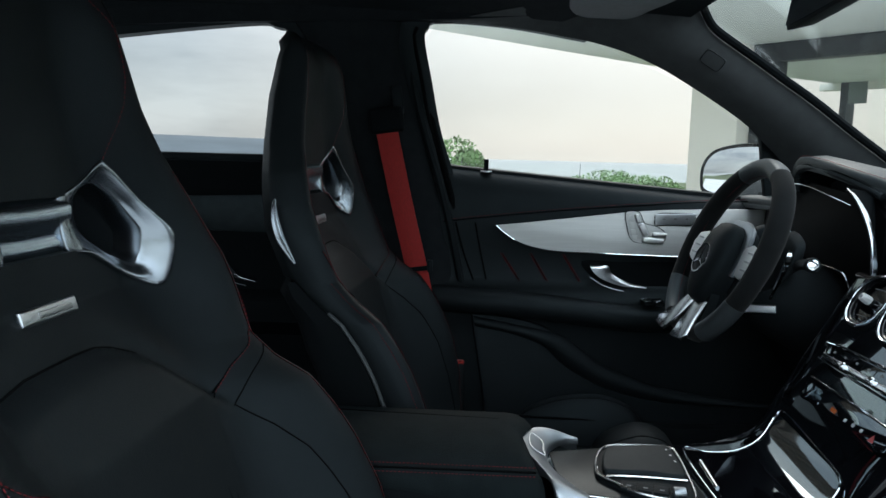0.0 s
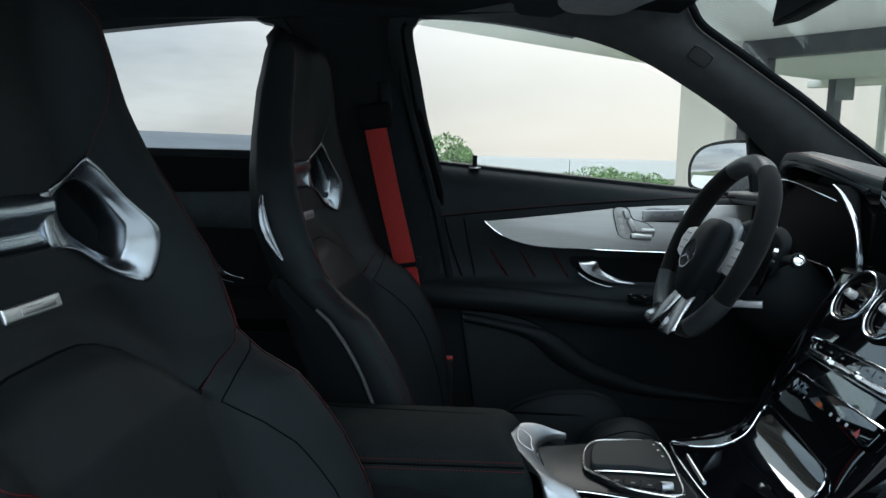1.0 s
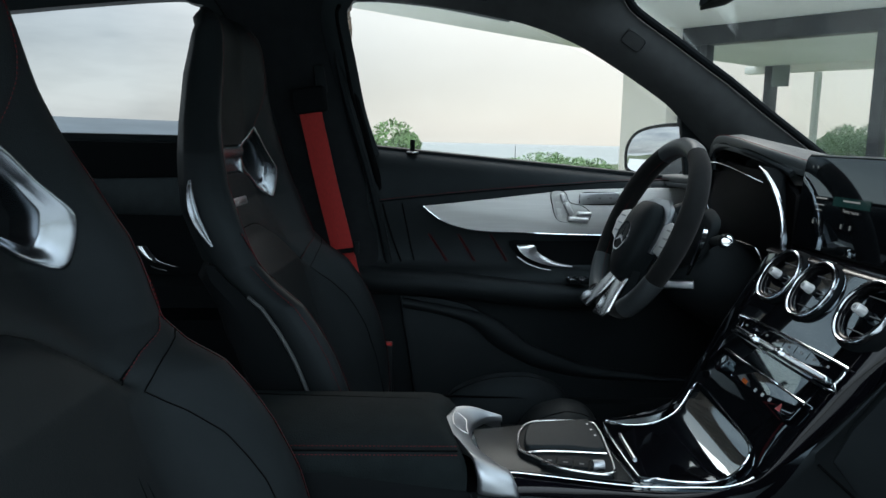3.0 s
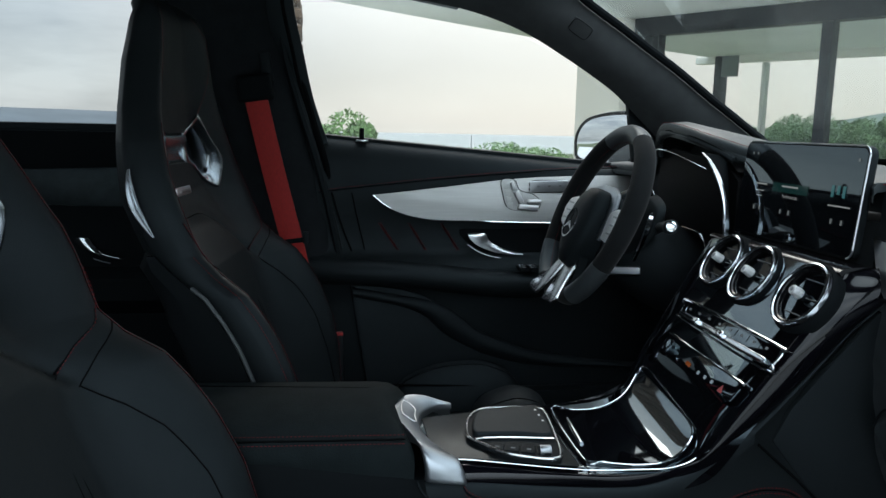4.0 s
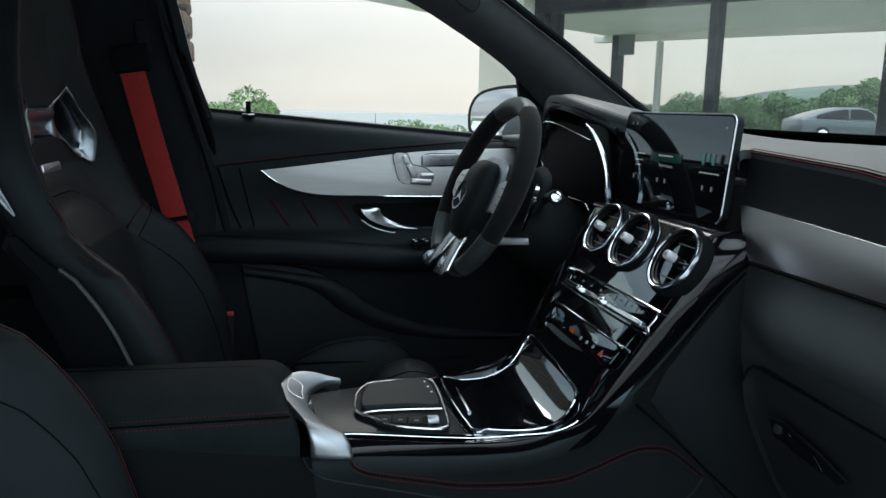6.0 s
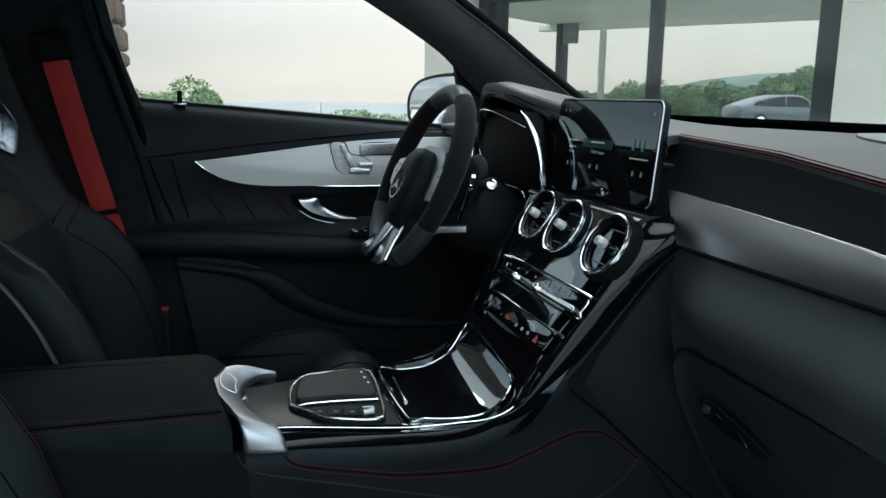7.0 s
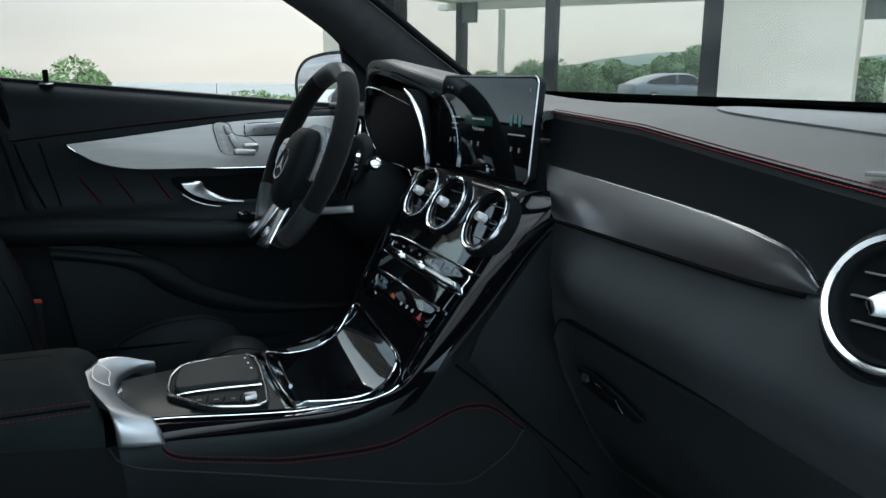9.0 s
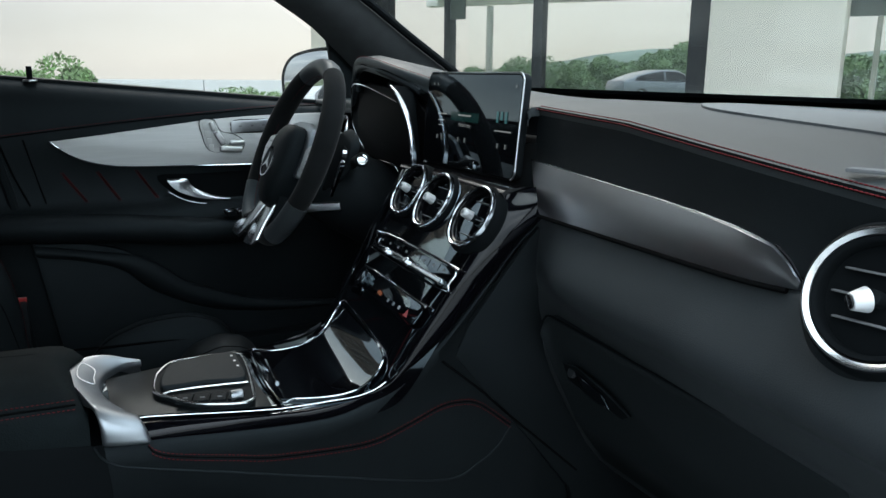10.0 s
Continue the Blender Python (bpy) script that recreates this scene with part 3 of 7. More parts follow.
# silver car parked beyond the house
def parked_car():
    cx, cy = 24.53, 26.19
    heading = radians(-12)
    t = thing("parked_car", "silver-grey coupe-backed car parked beyond the house", "car", (cx, cy, 0))
    c, s = math.cos(heading), math.sin(heading)

    def P(x, y, z):
        return (cx + x * c - y * s, cy + x * s + y * c, z)
    # side profile: length positions with lower sill, shoulder and half width
    prof = [(-2.35, 0.45, 0.86, 0.72), (-2.25, 0.32, 0.98, 0.84), (-1.6, 0.28, 1.02, 0.92), (-0.6, 0.25, 0.98, 0.94), (0.6, 0.25, 0.95, 0.94), (1.4, 0.27, 0.90, 0.92), (2.0, 0.32, 0.82, 0.86), (2.3, 0.42, 0.68, 0.70)]
    rows = []
    for x, zl, zs, w in prof:
        rows.append([P(x, -w * 0.9, zl), P(x, -w, (zl + zs) / 2), P(x, -w * 0.96, zs - 0.05), P(x, -w * 0.82, zs), P(x, w * 0.82, zs), P(x, w * 0.96, zs - 0.05), P(x, w, (zl + zs) / 2), P(x, w * 0.9, zl)])
    part("body", grid(rows, wrap=True, caps=True), SILVER, t)
    roof = curve([(-2.15, 1.0, 0), (-1.5, 1.24, 0), (-0.7, 1.42, 0), (0.0, 1.46, 0), (0.5, 1.40, 0), (1.15, 1.02, 0)], 6)
    rows = []
    for x, z, _ in roof:
        w = 0.80 - 0.32 * max(0, (z - 1.0))
        rows.append([P(x, -0.80, min(z, 0.95)), P(x, -w, z - 0.06), P(x, -w * 0.85, z), P(x, w * 0.85, z), P(x, w, z - 0.06), P(x, 0.80, min(z, 0.95))])
    part("roof", grid(rows, caps=False), SILVER, t)
    for side in (-1, 1):
        for x0, x1 in ((-1.72, -0.33), (-0.27, 0.78)):
            poly = []
            top = [(x, z) for x, z, _ in roof if x0 <= x <= x1]
            for x, z in [(x0, 0.99)] + [(x, z - 0.075) for x, z in top] + [(x1, 0.97)]:
                w = 0.815 - 0.28 * max(0, (z - 0.97))
                poly.append(P(x, side * (w + 0.006), z))
            part("side_window", prism(poly, (-side * 0.02 * -s, -side * 0.02 * c, 0)), TINT, t)
        for x in (-1.45, 1.40):
            axis = pose(*P(x, side * 0.86, 0.34), 90, 0, math.degrees(heading))
            wheel = part("wheel", rod(0.34, 0.22, axis, 28, 0.03), TYRE, t)
            part("rim", rod(0.23, 0.235, axis, 20, 0.02), CHROME, wheel)
    part("tail_lamp", prism([P(-2.33, -0.70, 0.80), P(-2.33, 0.70, 0.80), P(-2.30, 0.70, 0.88), P(-2.30, -0.70, 0.88)], P(-0.02, 0, 0)[0:0] or (-0.02 * c, -0.02 * s, 0)), material("red_lamp", (0.25, 0.01, 0.01), 0.2), t)


parked_car()


# ---- car shell ----


def shell(name, geo, mat, label="", sharp=38):
    return part(name, geo, mat, None, label, sharp=sharp, kind="structure")


# roof lining and outer roof
rows = []
for x in np.linspace(-1.5, 0.505, 16):
    zc = 1.555 - 0.055 * ((x + 0.3) / 0.9) ** 2 * (1 if x > -0.3 else 0.35)
    rows.append([(x, y, zc - 0.06 * (1 - 0.8 * min(1.0, max(0.0, (x - 0.25) / 0.2))) * abs(y / 0.64) ** 3) for y in np.linspace(-0.64, 0.64, 17)])
shell("ceiling", slab(rows, (0, 0, 0.03)), ROOFLINING, "black cloth roof lining")
rows = [[(p[0], p[1] * 1.12, p[2] + 0.06) for p in r] for r in rows]
shell("roof_panel", slab(rows, (0, 0, 0.012)), BODYPAINT, "grey painted roof panel")
shell("floor", prism([(-1.5, -0.74, 0.40), (1.25, -0.74, 0.40), (1.25, 0.74, 0.40), (-1.5, 0.74, 0.40)], (0, 0, -0.06)), CARPET, "black carpeted cabin floor")
shell("sill", rbox((2.3, 0.12, 0.20), pose(0.15, -0.78, 0.40), 0.03), BODYPAINT, "grey painted door sill")
shell("bulkhead", prism([(1.10, -0.75, 0.40), (1.10, 0.75, 0.40), (1.12, 0.75, 1.02), (1.12, -0.75, 1.02)], (0.04, 0, 0)), BLACK, "black bulkhead ahead of the footwells")
shell("rear_wall", prism([(-1.5, -0.74, 0.40), (-1.5, 0.74, 0.40), (-1.55, 0.70, 1.10), (-1.55, -0.70, 1.10)], (-0.04, 0, 0)), DARK, "dark load bay wall")
shell("bonnet", prism([(1.22, -0.72, 1.05), (1.22, 0.72, 1.05), (2.3, 0.66, 0.92), (2.3, -0.66, 0.92)], (0, 0, -0.04), 0.01), BODYPAINT, "grey painted bonnet")

# underbody and wheels, on which the car stands
under = thing("car_underbody", "dark underbody of the car on four wheels", "car", (0.0, 0.0, 0.0))
part("chassis", rbox((4.3, 1.60, 0.14), pose(0.25, 0, 0.31), 0.05), DARK, under)
for x in (-1.20, 1.65):
    for y in (-0.78, 0.78):
        wheel = part("wheel", rod(0.35, 0.24, pose(x, y, 0.35, 90, 0, 0), 32, 0.04), TYRE, under, "black road wheel")
        part("rim", rod(0.24, 0.25, pose(x, y, 0.35, 90, 0, 0), 24, 0.02), SILVER, wheel)

# window line and windscreen edge of the driver's side
A_EDGE = [(-0.048, 0.655, 1.447), (-0.043, 0.645, 1.472), (-0.016, 0.64, 1.485), (0.129, 0.64, 1.477), (0.312, 0.643, 1.450), (0.437, 0.65, 1.412), (0.541, 0.66, 1.360), (0.650, 0.672, 1.296), (0.705, 0.682, 1.253), (0.80, 0.695, 1.170), (0.88, 0.705, 1.10)]
B_EDGE = [(0.40, 0.45, 1.548), (0.44, 0.50, 1.545), (0.475, 0.555, 1.535), (0.522, 0.60, 1.512), (0.546, 0.60, 1.474), (0.590, 0.60, 1.443), (0.638, 0.60, 1.413), (0.707, 0.60, 1.368), (0.777, 0.60, 1.323), (0.854, 0.60, 1.268), (0.938, 0.60, 1.211), (1.02, 0.60, 1.155), (1.10, 0.60, 1.10)]


def pillar_side(sgn, name):
    A = curve(A_EDGE[2:], 6)
    B = curve(B_EDGE, 6)
    m = min(len(A), len(B))
    ia = np.linspace(0, len(A) - 1, m)
    rows = []
    for k in range(m):
        a, b = A[int(round(ia[k]))], B[int(round(np.linspace(0, len(B) - 1, m)[k]))]
        row = []
        for s in np.linspace(0, 1, 9):
            p = a * (1 - s) + b * s
            bulge = math.sin(math.pi * s) * 0.016
            row.append((p[0] - bulge * 0.3, sgn * (p[1] - bulge), p[2] - bulge * 0.5))
        rows.append(row)
    return shell(name, slab(rows, (0.012, sgn * 0.03, 0.012)), PILLARCLOTH, "dark cloth windscreen pillar trim")


pillar_side(1, "trim_pillar_front")
pillar_side(-1, "trim_pillar_front")
# rail over the doors, behind the pillar
for sgn in (1, -1):
    pts = curve([(-1.35, 0.60, 1.40), (-1.0, 0.64, 1.465), (-0.6, 0.655, 1.492), (-0.3, 0.655, 1.505), (-0.05, 0.65, 1.512), (0.25, 0.60, 1.525), (0.42, 0.53, 1.545)], 6)
    shell("trim_roof_rail", sweep([(p[0], sgn * p[1], p[2]) for p in pts], [(-0.03, -0.028), (0.03, -0.028), (0.055, 0.0), (0.05, 0.05), (-0.05, 0.05), (-0.055, 0.0)]), ROOFLINING, "black roof rail trim")
# black rubber edge of the windscreen
for sgn in (1, -1):
    pts = [(p[0] + 0.006, sgn * (p[1] - 0.004), p[2] + 0.008) for p in curve(B_EDGE[3:], 6)]
    shell("trim_screen_edge", tube(pts, 0.009, 8), BLACK, "black windscreen edge")
ws = [[(x, y, z + 0.03 * (1 - (y / 0.64) ** 2)) for y in np.linspace(-0.615, 0.615, 13)] for x, z in ((0.50, 1.52), (0.65, 1.435), (0.80, 1.315), (0.95, 1.208), (1.10, 1.105), (1.18, 1.05))]
wsob = shell("windscreen", slab(ws, (0.004, 0, 0.004)), SHIELD, "clear greenish windscreen")
wsob.visible_shadow = False
rows = [[(x, y, z) for y in np.linspace(-0.62, 0.62, 9)] for x, z in ((0.985, 1.162), (1.03, 1.148), (1.09, 1.105), (1.15, 1.06))]
shell("trim_screen_base", slab(rows, (0.004, 0, -0.006)), BLACK, "black band at the foot of the windscreen")
shell("trim_screen_header", prism([(0.44, -0.60, 1.525), (0.44, 0.60, 1.525), (0.54, 0.60, 1.53), (0.54, -0.60, 1.53)], (0, 0, 0.03), 0.008), ROOFLINING, "black trim over the windscreen")

# middle pillar of the driver's side; the other side stands open
for sgn in (1,):
    front = [(-0.075, 0.650, 1.50), (-0.090, 0.672, 1.44), (-0.080, 0.685, 1.35), (-0.035, 0.70, 1.19), (-0.010, 0.715, 1.10), (0.020, 0.73, 0.98), (0.062, 0.74, 0.78), (0.11, 0.74, 0.60), (0.14, 0.74, 0.42)]
    back = [(-0.345, 0.650, 1.50), (-0.318, 0.672, 1.44), (-0.265, 0.685, 1.35), (-0.195, 0.70, 1.19), (-0.20, 0.715, 1.10), (-0.22, 0.73, 0.98), (-0.18, 0.74, 0.78), (-0.16, 0.74, 0.60), (-0.15, 0.74, 0.42)]
    rows = []
    for f, b in zip(curve(front, 4), curve(back, 4)):
        rows.append([(f[0] * (1 - s) + b[0] * s, sgn * (f[1] * (1 - s) + b[1] * s - 0.030 * math.sin(math.pi * s) ** 0.6), f[2] * (1 - s) + b[2] * s) for s in np.linspace(0, 1, 11)])
    shell("trim_pillar_middle", slab(rows, (0, sgn * 0.04, 0)), ROOFLINING if sgn > 0 else DARK, "black middle pillar trim")
    pts = [(p[0] + 0.012, sgn * (p[1] - 0.004), p[2]) for p in curve(front, 6)]
    shell("trim_door_seal", tube(pts, 0.010, 8), DARK, "black rubber door seal")
    pts = [(p[0] + 0.030, sgn * (p[1] + 0.006), p[2]) for p in curve(front[1:], 6)]
    shell("trim_door_edge", tube(pts, 0.008, 8), SEAM, "black door edge")

# rear door with its window
for sgn in (1,):
    prof = [(0.735, 1.190), (0.715, 1.176), (0.71, 1.12), (0.716, 1.10), (0.722, 1.09), (0.722, 1.03), (0.703, 1.005), (0.702, 0.885), (0.66, 0.865), (0.65, 0.82), (0.70, 0.78), (0.72, 0.42)]
    rows = [[(x, sgn * y, z - 0.01 * (x + 0.7) * 0.1) for y, z in prof] for x in np.linspace(-1.35, -0.17, 10)]
    t = thing("rear_door", "black rear door panel with a grey trim band", "car door", (-0.7, sgn * 0.75, 0.42))
    part("panel", slab(rows, (0, sgn * 0.03, 0)), BLACK, t)
    band = [(x, sgn * 0.7155, z) for x, z in ((-1.3, 1.085), (-0.6, 1.095), (-0.22, 1.108), (-0.22, 1.010), (-0.55, 1.018), (-1.3, 1.02))]
    part("trim_band", prism(band, (0, -sgn * 0.004, 0), 0.001), OAK, t, "dark grey satin trim band")
    # crescent pull handle in a dark dish
    up_e = evenly([(-0.490, 0, 0.950), (-0.478, 0, 0.932), (-0.4665, 0, 0.921), (-0.453, 0, 0.9145), (-0.432, 0, 0.9085), (-0.412, 0, 0.9040)], 24)
    lo_e = evenly([(-0.522, 0, 0.950), (-0.510, 0, 0.934), (-0.496, 0, 0.921), (-0.472, 0, 0.9105), (-0.440, 0, 0.9040), (-0.412, 0, 0.9015)], 24)
    rows = [[(q[0] * (1 - f) + p[0] * f, sgn * (0.694 - 0.007 * math.sin(math.pi * f)), q[2] * (1 - f) + p[2] * f) for f in np.linspace(0, 1, 7)] for p, q in zip(up_e, lo_e)]
    part("handle", slab(rows, (0, sgn * 0.004, 0)), SPOKE, t, "chrome inner door handle")
    part("dish_line", tube([(-0.482, sgn * 0.697, 0.9035), (-0.465, sgn * 0.697, 0.897), (-0.448, sgn * 0.697, 0.8935)], 0.0008, 6), BRACKET, t)
    # upper frame of the rear window
    up = curve([(-1.30, sgn * 0.61, 1.30), (-1.05, sgn * 0.635, 1.40), (-0.72, sgn * 0.655, 1.452), (-0.43, sgn * 0.66, 1.486), (-0.365, sgn * 0.66, 1.480), (-0.325, sgn * 0.665, 1.455), (-0.250, sgn * 0.69, 1.30), (-0.195, sgn * 0.71, 1.19)], 6)
    part("window_frame", sweep(up, [(-0.012, -0.012), (0.012, -0.012), (0.02, 0.02), (-0.02, 0.02)], up=(0, sgn, 0.2)), DARK, t)
    part("window_sill", rbox((1.2, 0.03, 0.02), pose(-0.76, sgn * 0.735, 1.184), 0.006), DARK, t)


# ---- driver's door ----
def door_y(x, z):
    """Inner surface of the driver's door."""
    prof = [(0.40, 0.72), (0.62, 0.70), (0.80, 0.70), (0.83, 0.700), (0.85, 0.69), (0.885, 0.69), (0.900, 0.712), (0.915, 0.728), (0.98, 0.730), (1.00, 0.722), (1.05, 0.717), (1.10, 0.716), (1.14, 0.722), (1.165, 0.742), (1.172, 0.76)]
    return lerp_table(prof, z)


def sill_z(x):
    return 1.175 - 0.085 * (x - 0.0) if x < 0.9 else 1.0985


door = thing("front_door_panel", "black leather front door panel with brushed metal trim, closed", "car door", (0.45, 0.76, 0.42))
zs = [0.42, 0.55, 0.68, 0.78, 0.82, 0.85, 0.87, 0.89, 0.902, 0.912, 0.925, 0.95, 0.985, 1.02, 1.06, 1.09, 1.115, 1.135, 1.15, 1.16, 1.168, 1.172]
rows = []
for z0 in zs:
    row = []
    for x in np.linspace(-0.02, 1.05, 26):
        lo, hi = 0.42, 1.172
        z = z0
        if z0 > 1.06:
            z = 1.06 + (z0 - 1.06) * (sill_z(x) - 1.06) / (1.172 - 1.06)
        row.append((x + 0.10 * max(0, 1.0 - z0) * (1 if x < 0.05 else 0), door_y(x, z0), z))
    rows.append(row)
part("panel", slab(rows, (0, 0.03, 0)), LEATHER, door)
part("outer_skin", prism([(-0.05, 0.90, 0.42), (1.1, 0.90, 0.42), (1.1, 0.92, 1.08), (-0.05, 0.92, 1.15)], (0, 0.01, 0)), BODYPAINT, door)
part("sill_cap", rbox((1.1, 0.16, 0.02), pose(0.50, 0.835, 1.13, 0, 4.6, 0), 0.004), DARK, door)
# brushed metal leaf
top = curve([(0.122, 0, 1.046), (0.20, 0, 1.055), (0.281, 0, 1.065), (0.454, 0, 1.086), (0.60, 0, 1.094), (0.75, 0, 1.097), (0.93, 0, 1.098)], 6)
low = curve([(0.93, 0, 0.985), (0.70, 0, 0.984), (0.494, 0, 0.985), (0.350, 0, 0.988), (0.27, 0, 0.990), (0.219, 0, 0.996), (0.175, 0, 1.009), (0.145, 0, 1.027), (0.122, 0, 1.046)], 6)[:-1]
metal = part("metal_trim", prism([(p[0], 0.712 + 0.06 * (p[2] - 1.04), p[2]) for p in top + low], (0, -0.006, 0), 0.0015), BRUSHED, door, "brushed aluminium trim leaf")
part("trim_edge", tube([(p[0], 0.7055 + 0.06 * (p[2] - 1.04), p[2]) for p in low + top[:1]], 0.0013, 6), CHROME, door, "bright edge of the trim")
# switch field
SWITCHMETAL = material("satin_switch_metal", (0.74, 0.74, 0.74), 0.38, metal=0.9, vary=0.06, vary_scale=60)
field = curve([(0.418, 0, 1.083), (0.448, 0, 1.084), (0.462, 0, 1.060), (0.492, 0, 1.052), (0.512, 0, 1.034), (0.502, 0, 1.014), (0.455, 0, 1.013), (0.432, 0, 1.022), (0.422, 0, 1.05)], 5, True)
part("switch_field", prism([(p[0], 0.7065, p[2]) for p in field], (0, -0.0015, 0), 0.0006), BRUSHED, door)
for i, z in enumerate((1.070, 1.054, 1.038, 1.025)):
    part("memory_key", rbox((0.012, 0.0016, 0.0135), pose(0.430 + 0.0032 * i, 0.7048, z), 0.0006), BRUSHED, door)
part("seat_switch", rbox((0.010, 0.010, 0.022), pose(0.4445, 0.703, 1.070, 0, -20, 0), 0.004, 3), SWITCHMETAL, door, "satin metal headrest switch")
part("seat_switch", rbox((0.014, 0.012, 0.034), pose(0.459, 0.702, 1.044, 0, -28, 0), 0.005, 3), SWITCHMETAL, door, "satin metal backrest switch")
part("seat_switch", rbox((0.050, 0.012, 0.014), pose(0.482, 0.702, 1.020, 0, 4, 0), 0.005, 3), SWITCHMETAL, door, "satin metal cushion switch")
part("seat_switch", rbox((0.034, 0.012, 0.011), pose(0.496, 0.702, 1.034, 0, 0, 0), 0.005, 3), SWITCHMETAL, door, "satin metal thigh switch")
part("heater_panel", rbox((0.092, 0.003, 0.026), pose(0.531, 0.7045, 1.070, 0, -2, 0), 0.0014, 3), SATIN, door)
part("panel_gap", tube([(0.531 + 0.047 * (abs(math.cos(a)) ** 0.35) * (1 if math.cos(a) > 0 else -1), 0.7052, 1.070 + 0.0142 * (abs(math.sin(a)) ** 0.5) * (1 if math.sin(a) > 0 else -1) + 0.0016 * math.cos(a)) for a in np.linspace(0, 2 * math.pi, 40, endpoint=False)], 0.0011, 6, closed=True), BLACK, door)
part("panel_gap", tube([(p[0], 0.7052, p[2]) for p in field], 0.0010, 6, closed=True), BLACK, door)
for k in range(3):
    part("heater_mark", rbox((0.006, 0.0006, 0.004), pose(0.505 + 0.026 * k, 0.7027, 1.0695 + 0.001 * k, 0, -2, 0), 0), GREYMETAL, door)
# handle in its dark recess
part("handle_recess", prism([(p[0], 0.7265, p[2]) for p in curve([(0.325, 0, 0.965), (0.42, 0, 0.966), (0.56, 0, 0.968), (0.60, 0, 0.945), (0.56, 0, 0.915), (0.45, 0, 0.902), (0.37, 0, 0.918)], 4, True)], (0, -0.003, 0), 0.001), BLACK, door)
blade_top = curve([(0.344, 0, 0.957), (0.384, 0, 0.957), (0.392, 0, 0.944), (0.408, 0, 0.931), (0.440, 0, 0.917), (0.478, 0, 0.909)], 6)
blade_low = curve([(0.344, 0, 0.954), (0.352, 0, 0.942), (0.370, 0, 0.928), (0.406, 0, 0.914), (0.440, 0, 0.908), (0.478, 0, 0.906)], 6)
rows = [[(a[0] * (1 - k) + b[0] * k, 0.714 - 0.006 * k - 0.002 * math.sin(math.pi * k) + 0.010 * (i / 30) ** 2, a[2] * (1 - k) + b[2] * k) for k in np.linspace(0, 1, 7)] for i, (a, b) in enumerate(zip(blade_top, blade_low))]
part("handle", slab(rows, (0, 0.006, 0)), SATIN, door, "polished chrome inner door handle")
part("handle_lip", tube(curve([(0.345, 0.716, 0.930), (0.375, 0.712, 0.912), (0.42, 0.712, 0.900), (0.475, 0.716, 0.899)], 6), 0.0010, 6), GREYMETAL, door)
for k in range(4):
    part("window_switch", rbox((0.020, 0.022, 0.010), pose(0.466 + 0.024 * (k % 2), 0.680 - 0.024 * (k // 2), 0.884, 0, -6, 0), 0.003), DARK, door)
    part("switch_edge", rbox((0.018, 0.004, 0.003), pose(0.466 + 0.024 * (k % 2), 0.670 - 0.024 * (k // 2), 0.890, 0, -6, 0), 0.001), CHROME, door)
# armrest pad
pts = curve([(-0.02, 0.690, 0.882), (0.05, 0.676, 0.879), (0.14, 0.668, 0.876), (0.25, 0.662, 0.868), (0.40, 0.660, 0.852), (0.52, 0.672, 0.846), (0.60, 0.69, 0.846)], 8)
part("armrest", sweep(pts, [(-0.034, -0.024), (-0.014, -0.032), (0.008, -0.031), (0.021, -0.023), (0.028, -0.010), (0.029, 0.004), (0.024, 0.015), (0.012, 0.022), (-0.008, 0.024), (-0.034, 0.022)]), LEATHER, door, "padded black leather armrest")
part("stitching", stitches([(p[0], p[1] - 0.0266, p[2] + 0.006) for p in pts]), STITCH, door, "red stitching", kind="stuff")
# red seam below the window ledge, and quilting of the insert
pts = curve([(0.0, 0.7145, 1.054), (0.02, 0.7145, 1.0575), (0.15, 0.7145, 1.073), (0.281, 0.7145, 1.0875), (0.45, 0.7145, 1.103), (0.605, 0.7145, 1.1145), (0.9, 0.716, 1.125)], 8)
part("stitching", stitches(pts), STITCH, door, "red stitching", kind="stuff")
part("seam", tube([(p[0], p[1] + 0.0005, p[2] - 0.004) for p in pts], 0.0014, 6), SEAM, door)
for x0, x1, z1 in ((0.138, 0.198, 0.893), (0.206, 0.262, 0.893), (0.282, 0.344, 0.885)):
    for gap in (-0.0022, 0.0022):
        part("stitching", stitches([(x0 + gap, 0.7285, 0.981), (x1 + gap, 0.7255, z1)], 0.0048, 0.0038, 0.0010), STITCH, door, "red stitching", kind="stuff")
    part("seam", tube([(x0, 0.7295, 0.981), (x1, 0.7265, z1)], 0.0014, 6), SEAM, door)
part("seam", tube(curve([(0.030, 0.7145, 1.050), (0.050, 0.727, 0.98), (0.075, 0.725, 0.915)], 6), 0.0022, 6), SEAM, door)
part("seam", tube(curve([(0.075, 0.7145, 1.050), (0.09, 0.7275, 0.98), (0.105, 0.725, 0.918)], 6), 0.0016, 6), SEAM, door)
# lower panel with its sweeping edge
edge = curve([(0.07, 0, 0.845), (0.16, 0, 0.838), (0.245, 0, 0.815), (0.30, 0, 0.770), (0.365, 0, 0.722), (0.44, 0, 0.692), (0.53, 0, 0.674), (0.69, 0, 0.650), (0.85, 0, 0.640)], 6)
part("lower_panel", prism([(p[0], 0.705, p[2]) for p in edge] + [(0.85, 0.715, 0.43), (0.14, 0.715, 0.43)], (0, -0.025, 0), 0.008), SOFT, door, "soft black lower door panel")
